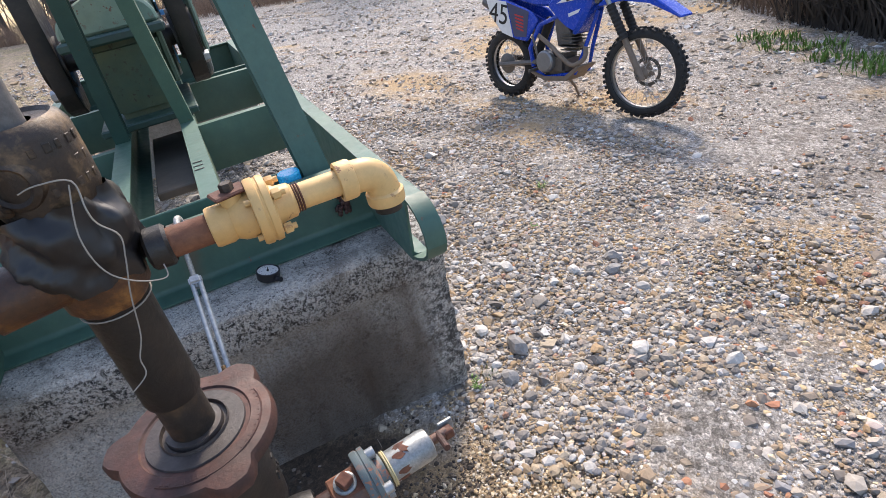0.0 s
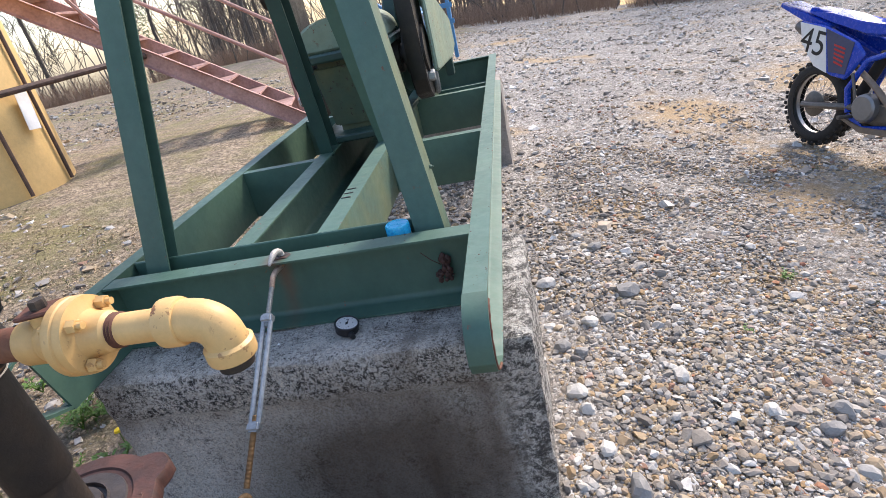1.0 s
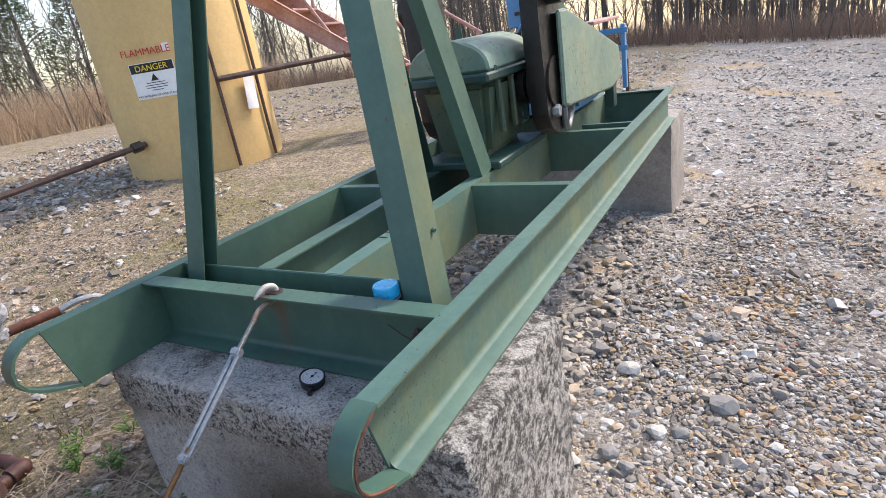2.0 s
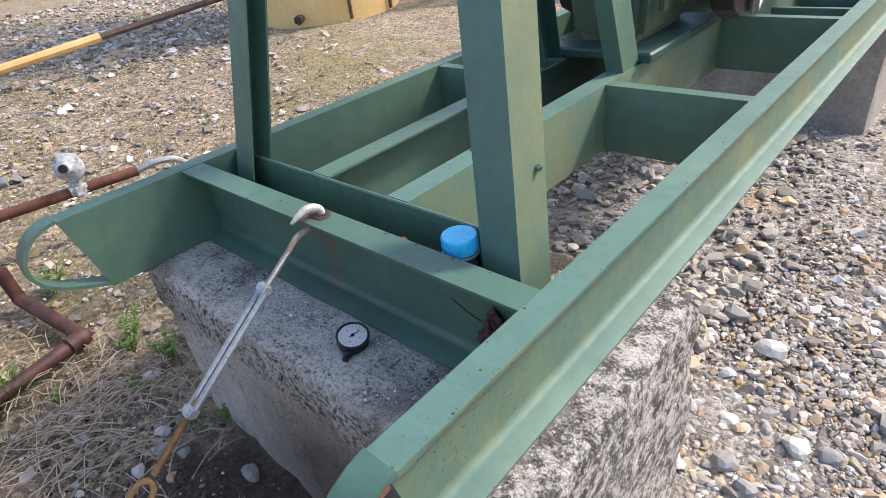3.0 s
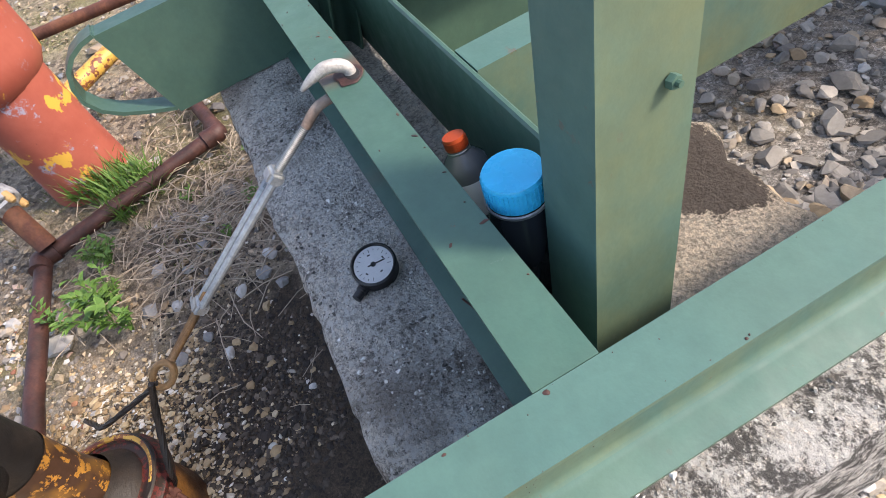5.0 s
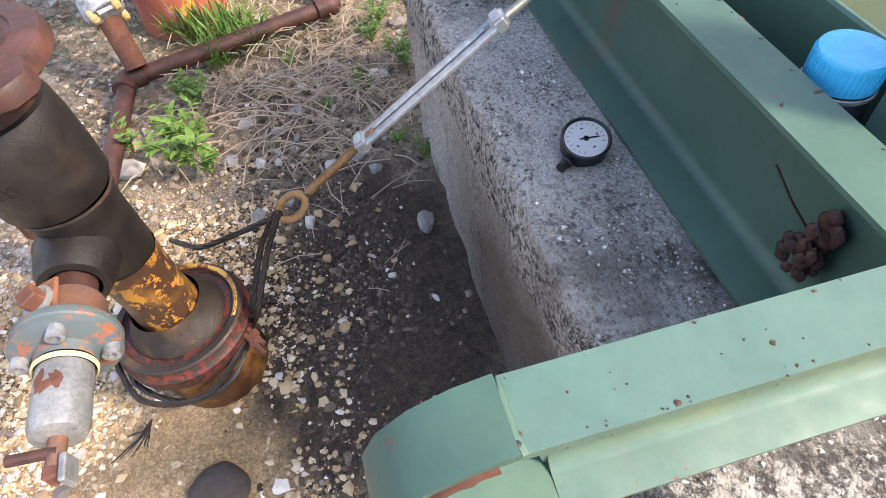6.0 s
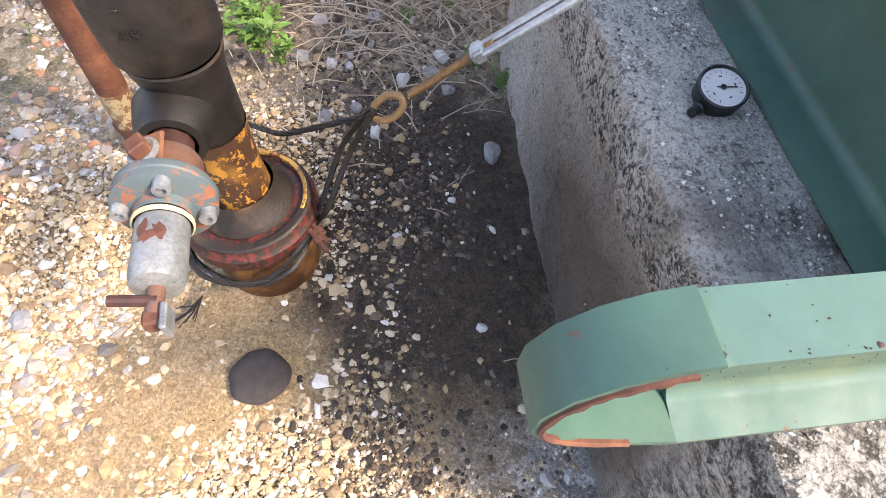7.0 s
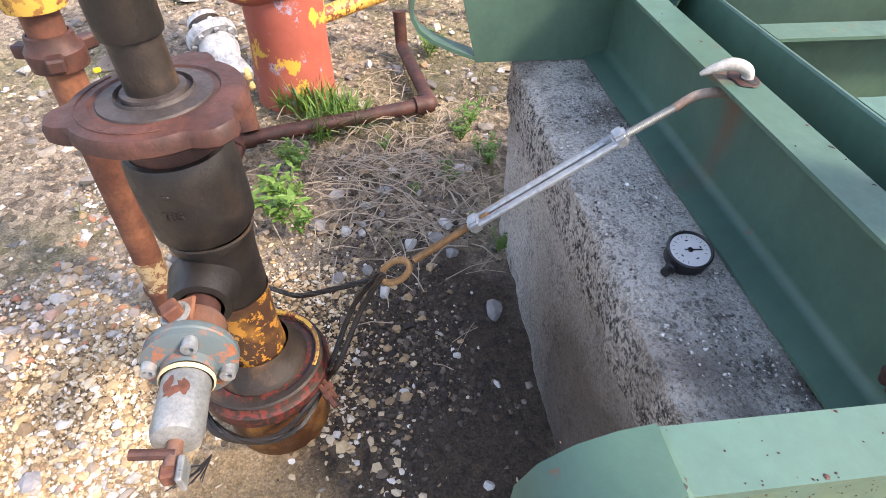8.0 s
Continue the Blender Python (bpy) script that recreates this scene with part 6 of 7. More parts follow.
shell("number_field", [(-0.17, 0.865), (0.07, 0.84), (0.145, 0.55), (0.02, 0.585), (-0.12, 0.725)], 0.126, 0.129, WHITE_PLASTIC, "white number field", 0, sp_)
words("45", 0.235, BM @ Matrix.Translation((-0.02, 0.735, 0.1305)) @ Matrix.Rotation(radians(-8), 4, "Z"), INK, sp_, "race_number")
shell("dark_decal", [(0.08, 0.835), (0.33, 0.765), (0.30, 0.56), (0.16, 0.56)], 0.126, 0.129, plain("dark_blue_decal", (0.05, 0.06, 0.12), 0.4), "dark decal with red bars", 0, sp_)
for k in range(5):
    shell("red_bar", [(0.17 + 0.005 * k, 0.745 - 0.027 * k), (0.27, 0.725 - 0.027 * k), (0.27, 0.713 - 0.027 * k), (0.172 + 0.005 * k, 0.733 - 0.027 * k)], 0.1295, 0.131, RED_INK, "", 0, sp_)
shell("left_panel", [(-0.18, 0.87), (0.06, 0.85), (0.34, 0.77), (0.42, 0.70), (0.30, 0.52), (0.18, 0.54), (-0.02, 0.60), (-0.13, 0.72)], -0.125, -0.095, BLUE_BIKE, "", 0.012)
# frame tubes
bm = nbm()
for s in (-1, 1):
    tube([bk(0.95, 0.80, 0.02 * s), bk(0.62, 0.74, 0.06 * s), bk(0.42, 0.66, 0.09 * s), bk(0.33, 0.47, 0.11 * s), bk(0.36, 0.32, 0.10 * s)], 0.019, 8, bm)
    tube([bk(0.95, 0.78, 0.02 * s), bk(0.86, 0.50, 0.05 * s), bk(0.80, 0.30, 0.09 * s), bk(0.5, 0.24, 0.10 * s), bk(0.36, 0.30, 0.10 * s)], 0.016, 8, bm)
    tube([bk(0.40, 0.64, 0.09 * s), bk(-0.20, 0.86, 0.08 * s)], 0.013, 8, bm)
part("frame", bm, BLUE_BIKE, bike, "blue tube frame")
bm = nbm()
for s in (-1, 1):
    tube([bk(0.40, 0.36, 0.10 * s), bk(0.0, RWR, 0.10 * s), bk(-0.05, RWR, 0.10 * s)], 0.022, 8, bm)
part("swingarm", bm, ALU_DARK, bike, "dusty metal swingarm")
part("axle", tube([rc - rax * 0.12, rc + rax * 0.12], 0.011, 10), ALU_DARK, bike)
en = part("engine", box((0.42, 0.27, -0.12), (0.72, 0.45, 0.12), 0.04, BM, segments=2), ALU_DARK, bike, "dusty grey engine")
part("clutch_cover", lathe([(0, 0.05), (0.075, 0.048), (0.088, 0.036), (0.092, 0.0)], axes(bk(0.52, 0.38, 0.115), BR), 28), plain("grey_engine_cover", (0.24, 0.24, 0.24), 0.45, 0.6), en)
part("cylinder", box((0.62, 0.43, -0.075), (0.77, 0.66, 0.075), 0.012, BM @ Matrix.Translation((0.08, -0.06, 0)) @ Matrix.Rotation(radians(12), 4, "Z")), ALU_DARK, en)
for k in range(6):
    part("cooling_fin", box((0.645, 0.47 + 0.026 * k, -0.095), (0.80, 0.477 + 0.026 * k, 0.095), 0.001, BM), ALU_DARK, en)
shell("skid_plate", [(0.34, 0.27), (0.50, 0.215), (0.74, 0.235), (0.86, 0.36), (0.84, 0.37), (0.72, 0.27), (0.5, 0.25), (0.35, 0.29)], -0.11, 0.13, MUD, "muddy skid plate", 0.004)
part("header_pipe", tube(smooth_line([bk(0.78, 0.52, 0.02), bk(0.86, 0.50, 0.05), bk(0.88, 0.42, 0.09), bk(0.80, 0.37, 0.13), bk(0.70, 0.42, 0.14), bk(0.58, 0.50, 0.13), bk(0.40, 0.57, 0.08), bk(0.2, 0.66, 0.05)]), 0.019, 12), MUD, bike, "brown exhaust header")
part("muffler", lathe([(0.02, 0), (0.045, 0.03), (0.048, 0.30), (0.036, 0.36), (0.02, 0.365)], axes(bk(0.08, 0.73, 0.045), bk(-0.38, 0.86, 0.05) - bk(0.08, 0.73, 0.045)), 24), ALU_DARK, bike, "grey muffler")
part("side_stand", tube([bk(0.50, 0.28, -0.10), bk(0.55, 0.10, -0.24), bk(0.56, 0.015, -0.285)], 0.012, 8), MUD, bike)
part("stand_foot", rod(bk(0.56, 0.008, -0.287), bk(0.56, 0.02, -0.285), 0.03, n=12), MUD, bike)
part("foot_peg", tube([bk(0.40, 0.30, 0.10), bk(0.39, 0.30, 0.20)], 0.014, 8), ALU_DARK, bike)
part("kick_lever", tube(smooth_line([bk(0.44, 0.40, 0.14), bk(0.42, 0.50, 0.15), bk(0.38, 0.58, 0.145)]), 0.010, 8), ALU_DARK, bike)
part("shock", tube([bk(0.33, 0.42, 0), bk(0.46, 0.70, 0)], 0.035, 12), BLACK_RUBBER, bike)
part("chain_guard", box((-0.06, 0.26, -0.085), (0.42, 0.36, -0.065), 0.01, BM), BLACK_PLASTIC, bike)
bag = thing("tail_bag", "black soft bag strapped on the bike's tail", "bag", bk(-0.24, 0.96))
part("bag_body", box((-0.42, 0.955, -0.14), (-0.06, 1.13, 0.14), 0.05, BM @ Matrix.Rotation(radians(4), 4, "Z"), segments=3), BLACK_PLASTIC, bag)
part("strap", box((-0.27, 0.945, -0.145), (-0.235, 1.14, 0.145), 0.004, BM @ Matrix.Rotation(radians(4), 4, "Z")), BLACK_RUBBER, bag)

# a small-framed machine
bike.scale = (0.875, 0.875, 0.875)

# ---- stones, plants and woods ----
rng = np.random.default_rng(7)
_ico = nbm()
bmesh.ops.create_icosphere(_ico, subdivisions=1, radius=1.0)
ICO_V = np.array([v.co[:] for v in _ico.verts])
ICO_F = np.array([[v.index for v in f.verts] for f in _ico.faces])
_ico.free()
_ico = nbm()
bmesh.ops.create_icosphere(_ico, subdivisions=2, radius=1.0)
ICO2_V = np.array([v.co[:] for v in _ico.verts])
ICO2_F = np.array([[v.index for v in f.verts] for f in _ico.faces])
_ico.free()


def raw_mesh(name, verts, faces, mat, smooth=False):
    me = bpy.data.meshes.new(name)
    n, k = len(faces), faces.shape[1]
    me.vertices.add(len(verts))
    me.vertices.foreach_set("co", np.asarray(verts, np.float32).ravel())
    me.loops.add(n * k)
    me.loops.foreach_set("vertex_index", np.asarray(faces, np.int32).ravel())
    me.polygons.add(n)
    me.polygons.foreach_set("loop_start", np.arange(0, n * k, k, dtype=np.int32))
    me.polygons.foreach_set("use_smooth", np.full(n, smooth))
    me.update(calc_edges=True)
    me.materials.append(mat)
    return new(name, me)


def ground_z(x, y):
    z = -0.0785 * 7 * np.tanh(x / 7)
    for i in range(len(z)):
        z[i] += 0.02 * noise.noise((x[i] * 2.1, y[i] * 2.1, 0)) + 0.05 * noise.noise((x[i] * 0.35, y[i] * 0.35, 3))
    return z


def rotations(n):
    q = rng.normal(size=(n, 4))
    q /= np.linalg.norm(q, axis=1)[:, None]
    w, x, y, z = q.T
    return np.stack([1 - 2 * (y * y + z * z), 2 * (x * y - z * w), 2 * (x * z + y * w), 2 * (x * y + z * w), 1 - 2 * (x * x + z * z), 2 * (y * z - x * w), 2 * (x * z - y * w), 2 * (y * z + x * w), 1 - 2 * (x * x + y * y)], 1).reshape(n, 3, 3)


def scatter_stones(name, x, y, size, mat, label, sink=0.25, base=ICO_V, faces=ICO_F, angular=0.45, z=None, cuts=0):
    n = len(x)
    z0 = ground_z(x, y) if z is None else z
    jig = 1 + rng.uniform(-angular, angular, (n, len(base), 1))
    v = base[None] * jig
    for _ in range(cuts):
        c = rng.normal(size=(n, 1, 3))
        c /= np.linalg.norm(c, axis=2, keepdims=True)
        over = (v * c).sum(2, keepdims=True) - rng.uniform(0.30, 0.72, (n, 1, 1))
        v = v - np.maximum(over, 0) * c
    v = v * rng.uniform(0.6, 1.25, (n, 1, 3))
    v = np.einsum("nij,nkj->nki", rotations(n), v)
    v[:, :, 2] *= 0.62
    v *= size[:, None, None]
    v += np.stack([x, y, z0 + size * (0.6 - sink) * 0.7], 1)[:, None]
    f = (faces[None] + (np.arange(n) * len(base))[:, None, None]).reshape(-1, 3)
    ob = raw_mesh(name, v.reshape(-1, 3), f, mat)
    return tagged(ob, label, "gravel", kind="stuff")


def outside(x, y, pad=0.0):
    blk = (x > -0.645 - pad) & (x < 0.52 + pad) & (y > -0.17 - pad) & (y < 0.46 + pad)
    blk2 = (x > -0.66) & (x < 0.45) & (y > 2.87) & (y < 3.46)
    well_ = np.hypot(x + 0.138, y + 0.745) < 0.105 + pad
    return ~(blk | blk2 | well_)


def pick(x, y, keep):
    return x[keep], y[keep]


# coarse limestone beside and inside the skid
n = 6600
x = np.concatenate([rng.uniform(0.40, 1.5, n // 2), rng.normal(0.70, 0.30, n // 4), rng.uniform(-0.6, 0.42, n // 4)])
y = np.concatenate([rng.uniform(-0.5, 3.2, n // 2), rng.uniform(-0.25, 1.6, n // 4), rng.uniform(0.42, 2.9, n // 4)])
keep = outside(x, y, 0.015) & (rng.random(len(x)) < np.clip(1.25 - (x - 0.5) * 0.9, 0.12, 1))
x, y = pick(x, y, keep)
scatter_stones("crushed_limestone", x, y, np.clip(rng.lognormal(math.log(0.0090), 0.55, len(x)), 0.004, 0.036), STONE, "angular grey and white crushed limestone beside the skid", base=ICO2_V, faces=ICO2_F, angular=0.08, cuts=7)
# gravel of the yard
n = 30000
x = 0.6 + rng.gamma(1.7, 1.05, n)
y = rng.normal(1.0, 2.1, n)
keep = (y > -2.2) & (x < 6) & outside(x, y, 0.01)
x, y = pick(x, y, keep)
scatter_stones("yard_gravel", x, y, np.clip(rng.lognormal(math.log(0.0058), 0.55, len(x)), 0.0025, 0.026), PEBBLE, "mixed grey, white and tan gravel of the yard", 0.35, angular=0.38)
# pebbles round the wellhead and in front of the block
n = 34000
x = np.concatenate([rng.uniform(-1.6, 1.3, n * 2 // 3), rng.normal(-0.1, 0.7, n // 3)])
y = np.concatenate([rng.uniform(-1.9, -0.15, n * 2 // 3), rng.normal(-1.1, 0.4, n // 3)])
keep = outside(x, y, 0.005) & (y < 0.3)
d = np.hypot(x + 0.12, (y + 0.38) * 1.2)
keep &= rng.random(len(x)) < np.clip(0.008 + (d - 0.55) * 1.8, 0.008, 1)
keep &= (x > -0.38) | (y < -0.85) | (rng.random(len(x)) < 0.28)
keep &= (x > -0.95) | (rng.random(len(x)) < 0.18)
patch = np.array([noise.fractal((a * 3.1, b * 3.1, 5.0), 1.0, 2.0, 3) for a, b in zip(x, y)])
keep &= rng.random(len(x)) < np.clip(0.62 - patch * 1.3 - 0.30 * np.exp(-((x + 0.02) / 0.3) ** 2 - ((y + 1.0) / 0.28) ** 2), 0.10, 1) + (x > 0.38)
x, y = pick(x, y, keep)
scatter_stones("well_pebbles", x, y, np.clip(rng.lognormal(math.log(0.0055), 0.50, len(x)), 0.0025, 0.022), PEBBLE, "small rounded pebbles and grit round the wellhead", 0.35, angular=0.34)
# sparse stones in the leaf litter
n = 9500
x = rng.uniform(-5.5, -0.65, n)
y = rng.uniform(-1.8, 8.0, n)
scatter_stones("litter_stones", x, y, np.clip(rng.lognormal(math.log(0.011), 0.5, n), 0.005, 0.045), STONE, "scattered pale stones among fallen leaves", 0.3)

# larger stones and clods of the far yard, and the pale stones west of the tank
CHIP_V = np.array([(a, b, c) for a in (-0.7, 0.7) for b in (-0.7, 0.7) for c in (-0.7, 0.7)])
CHIP_F = np.array([(0, 1, 3), (0, 3, 2), (4, 6, 7), (4, 7, 5), (0, 4, 5), (0, 5, 1), (2, 3, 7), (2, 7, 6), (0, 2, 6), (0, 6, 4), (1, 5, 7), (1, 7, 3)])
n = 21000
x, y = rng.uniform(-2.5, 7.5, n), rng.uniform(1.2, 13.0, n)
x, y = pick(x, y, outside(x, y) & ((x > 0.46) | (y > 3.6)))
n = len(x)
x, y = pick(x, y, rng.random(n) < 0.35 + 0.65 * (np.sin(x * 1.9 + y) * np.sin(y * 1.3 - x * 0.8) > -0.2))
scatter_stones("far_gravel", x, y, np.clip(rng.lognormal(math.log(0.0125), 0.5, len(x)), 0.005, 0.04), SHEEN_GRAVEL, "mixed stones of the far yard, paled by a painted grazing sheen", 0.3, CHIP_V, CHIP_F, 0.5)
n = 12000
x = np.concatenate([rng.uniform(-9, -1.0, n // 3), rng.normal(-5.6, 0.9, n // 3), rng.uniform(-9, -4.6, n // 3)])
y = np.concatenate([rng.uniform(0, 10, n // 3), rng.normal(2.6, 1.2, n // 3), rng.uniform(1.0, 6.0, n // 3)])
scatter_stones("bank_stones", x, y, np.clip(rng.lognormal(math.log(0.017), 0.5, len(x)), 0.006, 0.05), STONE, "pale grey stones strewn beside the tank", 0.3, CHIP_V, CHIP_F, 0.5)

# oily grit and clods in the dark soil, tan grit in the sand and between the stones
n = 15000
x, y = rng.normal(-0.12, 0.27, n), rng.normal(-0.42, 0.16, n)
keep = outside(x, y, 0.0)
x, y = pick(x, y, keep)
scatter_stones("oily_grit", x, y, np.clip(rng.lognormal(math.log(0.0027), 0.55, len(x)), 0.0012, 0.011), DARK_GRIT, "dark oily grit and clods round the wellhead", 0.3, ICO_V, ICO_F, 0.35)
n = 36000
x = np.concatenate([rng.normal(0.05, 0.38, n // 3), rng.uniform(-0.55, 0.45, n // 3), rng.uniform(0.5, 2.6, n // 3), rng.uniform(0.5, 1.7, n // 3)])
y = np.concatenate([rng.normal(-0.95, 0.28, n // 3), rng.uniform(-1.3, -0.55, n // 3), rng.uniform(-0.9, 3.2, n // 3), rng.uniform(-0.9, 1.0, n // 3)])
x, y = pick(x, y, outside(x, y, 0.0))
scatter_stones("tan_grit", x, y, np.clip(rng.lognormal(math.log(0.0037), 0.5, len(x)), 0.0016, 0.014), TAN_GRIT, "fine tan grit and small chips of stone", 0.3, ICO_V, ICO_F, 0.35)

OCTA_V = np.array([(1.0, 0, 0), (-1.0, 0, 0), (0, 1.0, 0), (0, -1.0, 0), (0, 0, 1.0), (0, 0, -1.0)])
OCTA_F = np.array([(0, 2, 4), (2, 1, 4), (1, 3, 4), (3, 0, 4), (2, 0, 5), (1, 2, 5), (3, 1, 5), (0, 3, 5)])
n = 42000
x = np.concatenate([rng.uniform(-0.35, 0.62, n // 2), rng.normal(0.10, 0.22, n // 2)])
y = np.concatenate([rng.uniform(-1.25, -0.17, n // 2), rng.normal(-0.80, 0.22, n // 2)])
keep = outside(x, y, 0.0) & (rng.random(n) < np.clip((np.hypot(x + 0.13, (y + 0.38) * 1.25) - 0.30) * 5, 0.04, 1))
x, y = pick(x, y, keep)
scatter_stones("fine_grit", x, y, np.clip(rng.lognormal(math.log(0.0026), 0.45, len(x)), 0.0012, 0.007), TAN_GRIT, "fine sandy grit strewn before the wellhead", 0.3, OCTA_V, OCTA_F, 0.3)

# broken white and grey chips over the near gravel
n = 26000
x = np.concatenate([rng.uniform(0.5, 2.4, n // 2), rng.uniform(0.42, 1.4, n // 2)])
y = np.concatenate([rng.uniform(-0.9, 2.6, n // 2), rng.uniform(-0.6, 1.4, n // 2)])
x, y = pick(x, y, outside(x, y, 0.0))
scatter_stones("stone_chips", x, y, np.clip(rng.lognormal(math.log(0.0068), 0.45, len(x)), 0.003, 0.02), STONE, "sharp white, grey and tan stone chips on the gravel", 0.15, ICO_V, ICO_F, 0.35)

# worn-out aggregate standing proud of the front block's top
n = 9000
x, y = rng.uniform(-0.61, 0.49, n), rng.uniform(-0.150, 0.43, n)
x, y = pick(x, y, (y < -0.004) | (x > 0.41))
AGGREGATE = stone_mat("concrete_aggregate", [(0.0, (0.05, 0.046, 0.042)), (0.3, (0.16, 0.15, 0.135)), (0.55, (0.42, 0.40, 0.36)), (0.8, (0.62, 0.60, 0.55)), (1.0, (0.72, 0.70, 0.66))])
scatter_stones("aggregate_grains", x, y, np.clip(rng.lognormal(math.log(0.00135), 0.35, len(x)), 0.0008, 0.0030), AGGREGATE, "dark and pale aggregate grains on the worn concrete", 0.4, CHIP_V, CHIP_F, 0.5, np.full(len(x), 0.5462))

# coarse dark stones in the bays of the skid
n = 2000
x, y = np.concatenate([rng.uniform(-0.58, 0.37, n // 2), rng.uniform(0.0, 0.40, n // 2)]), np.concatenate([rng.uniform(0.47, 2.6, n // 2), rng.uniform(0.47, 1.3, n // 2)])
scatter_stones("bay_stones", x, y, np.clip(rng.lognormal(math.log(0.0185), 0.42, n), 0.008, 0.045), stone_mat("dark_limestone", [(0.0, (0.20, 0.185, 0.165)), (0.5, (0.35, 0.32, 0.28)), (0.8, (0.48, 0.43, 0.365)), (1.0, (0.48, 0.35, 0.21))]), "coarse dark grey stones inside the skid", 0.1, ICO2_V, ICO2_F, 0.08, None, 7)

# single larger rocks
ROCKS = [(0.881, 0.90, 0.060, 0), (1.36, 0.16, 0.045, 0), (-0.60, -0.40, 0.026, 1), (-0.357, -0.211, 0.036, 0), (-0.703, -0.657, 0.030, 0), (-0.672, -0.578, 0.024, 1), (-0.90, -0.21, 0.036, 1), (0.42, 1.10, 0.045, 0), (0.60, 0.30, 0.045, 1), (0.66, 0.05, 0.036, 1),
         (0.72, -0.10, 0.05, 0), (0.58, 0.55, 0.05, 0), (0.70, 0.70, 0.042, 1), (0.62, -0.22, 0.04, 0), (0.95, 0.35, 0.04, 1), (1.05, -0.35, 0.04, 1), (1.25, -0.55, 0.035, 1), (0.80, 1.35, 0.05, 0), (0.55, 1.0, 0.05, 1), (-0.52, -0.52, 0.022, 0),
         (-0.50, -0.60, 0.024, 0), (-0.44, -0.48, 0.02, 1), (-0.82, -0.46, 0.03, 0), (1.5, 0.8, 0.03, 1), (1.9, 0.2, 0.035, 1), (0.20, 0.75, 0.05, 0), (0.30, 0.62, 0.04, 1), (0.12, 0.60, 0.045, 0), (0.25, 0.85, 0.04, 0), (-0.15, 0.70, 0.04, 0),
         (-0.657, -0.532, 0.018, 1), (-0.614, -0.329, 0.024, 0), (-0.557, -0.29, 0.026, 0), (-0.236, -0.322, 0.014, 1), (-0.154, -0.45, 0.012, 1), (-0.07, -0.596, 0.012, 1), (0.072, -0.299, 0.016, 1), (-0.004, -0.557, 0.010, 1), (0.44, 0.676, 0.032, 1), (0.544, 0.691, 0.030, 1), (0.765, 0.721, 0.034, 0), (0.385, 0.982, 0.026, 1), (0.285, 1.163, 0.034, 0), (-0.349, 1.508, 0.05, 0), (0.473, 0.477, 0.038, 1), (0.624, 0.717, 0.028, 0), (0.532, 1.064, 0.030, 0), (1.165, 0.172, 0.034, 1), (1.295, 0.083, 0.042, 0), (1.04, 0.771, 0.028, 1), (0.62, 0.221, 0.034, 1), (0.637, 0.514, 0.035, 0)]
ROCK_WHITE = stone_mat("white_limestone", [(0.0, (0.42, 0.40, 0.37)), (1.0, (0.54, 0.52, 0.48))])
ROCK_GREY = stone_mat("blue_grey_limestone", [(0.0, (0.19, 0.19, 0.19)), (1.0, (0.28, 0.27, 0.255))])
for i, (rx, ry, rs, white) in enumerate(ROCKS):
    v = ICO2_V * (1 + rng.uniform(-0.16, 0.16, (len(ICO2_V), 1)))
    cutp = rng.normal(size=(5, 3))
    for c in cutp:
        c = c / np.linalg.norm(c)
        over = v @ c - 0.68
        v = v - np.where(over > 0, over, 0)[:, None] * c[None]
    v = v * rng.uniform(0.75, 1.25, (1, 3)) * rs * 0.82
    v[:, 2] *= 0.75
    ob = raw_mesh("rock", v, ICO2_F, ROCK_WHITE if white else ROCK_GREY)
    ob.location = (rx, ry, float(ground_z(np.array([rx]), np.array([ry]))[0]) + rs * 0.28)
    tagged(ob, "angular white limestone rock on the gravel" if white else "angular blue-grey limestone rock on the gravel", "rock", "loose rocks")
lump = thing("oil_lump", "black round oily lump on sandy soil", "lump", (0.148, -0.748, gz(0.148)))
part("crust", lathe([(0.056, -0.006), (0.050, 0.002), (0.040, 0.0065), (0.026, 0.0085), (0.012, 0.007), (0, 0.0065)], pose(0.128, -0.730, gz(0.128) + 0.004), 40, wobble=0.10), OIL_SPLASH, lump)


# leaves, twigs, grass
def quads(name, pos, along, side, mat, label, category, bend=None):
    """Small pointed leaves: pos is the foot, along the tip's way, side the half width."""
    n = len(pos)
    mid = pos + along * 0.45
    if bend is not None:
        mid = mid + bend
    v = np.stack([pos, mid + side, pos + along, mid - side], 1).reshape(-1, 3)
    f = np.arange(n * 4).reshape(n, 4)
    return tagged(raw_mesh(name, v, f, mat), label, category, kind="stuff")


n = 46000
x = -0.62 - rng.gamma(1.7, 1.25, n)
y = rng.normal(2.4, 2.9, n)
keep = outside(x, y, 0.02) & (x > -9)
x, y = pick(x, y, keep)
n = len(x)
pos = np.stack([x, y, ground_z(x, y) + rng.uniform(0.004, 0.02, n)], 1)
a = rng.uniform(0, 2 * np.pi, n)
L = rng.uniform(0.007, 0.021, n) * (1 + np.clip(-x - 1.2, 0, 4) * 0.16)
al = np.stack([np.cos(a) * L, np.sin(a) * L, rng.uniform(-0.2, 0.5, n) * L], 1)
si = np.stack([-np.sin(a) * L * 0.36, np.cos(a) * L * 0.36, rng.uniform(-0.15, 0.15, n) * L], 1)
quads("fallen_leaves", pos, al, si, LEAVES, "brown fallen leaves on the ground", "leaves", np.stack([np.zeros(n), np.zeros(n), L * 0.18], 1))


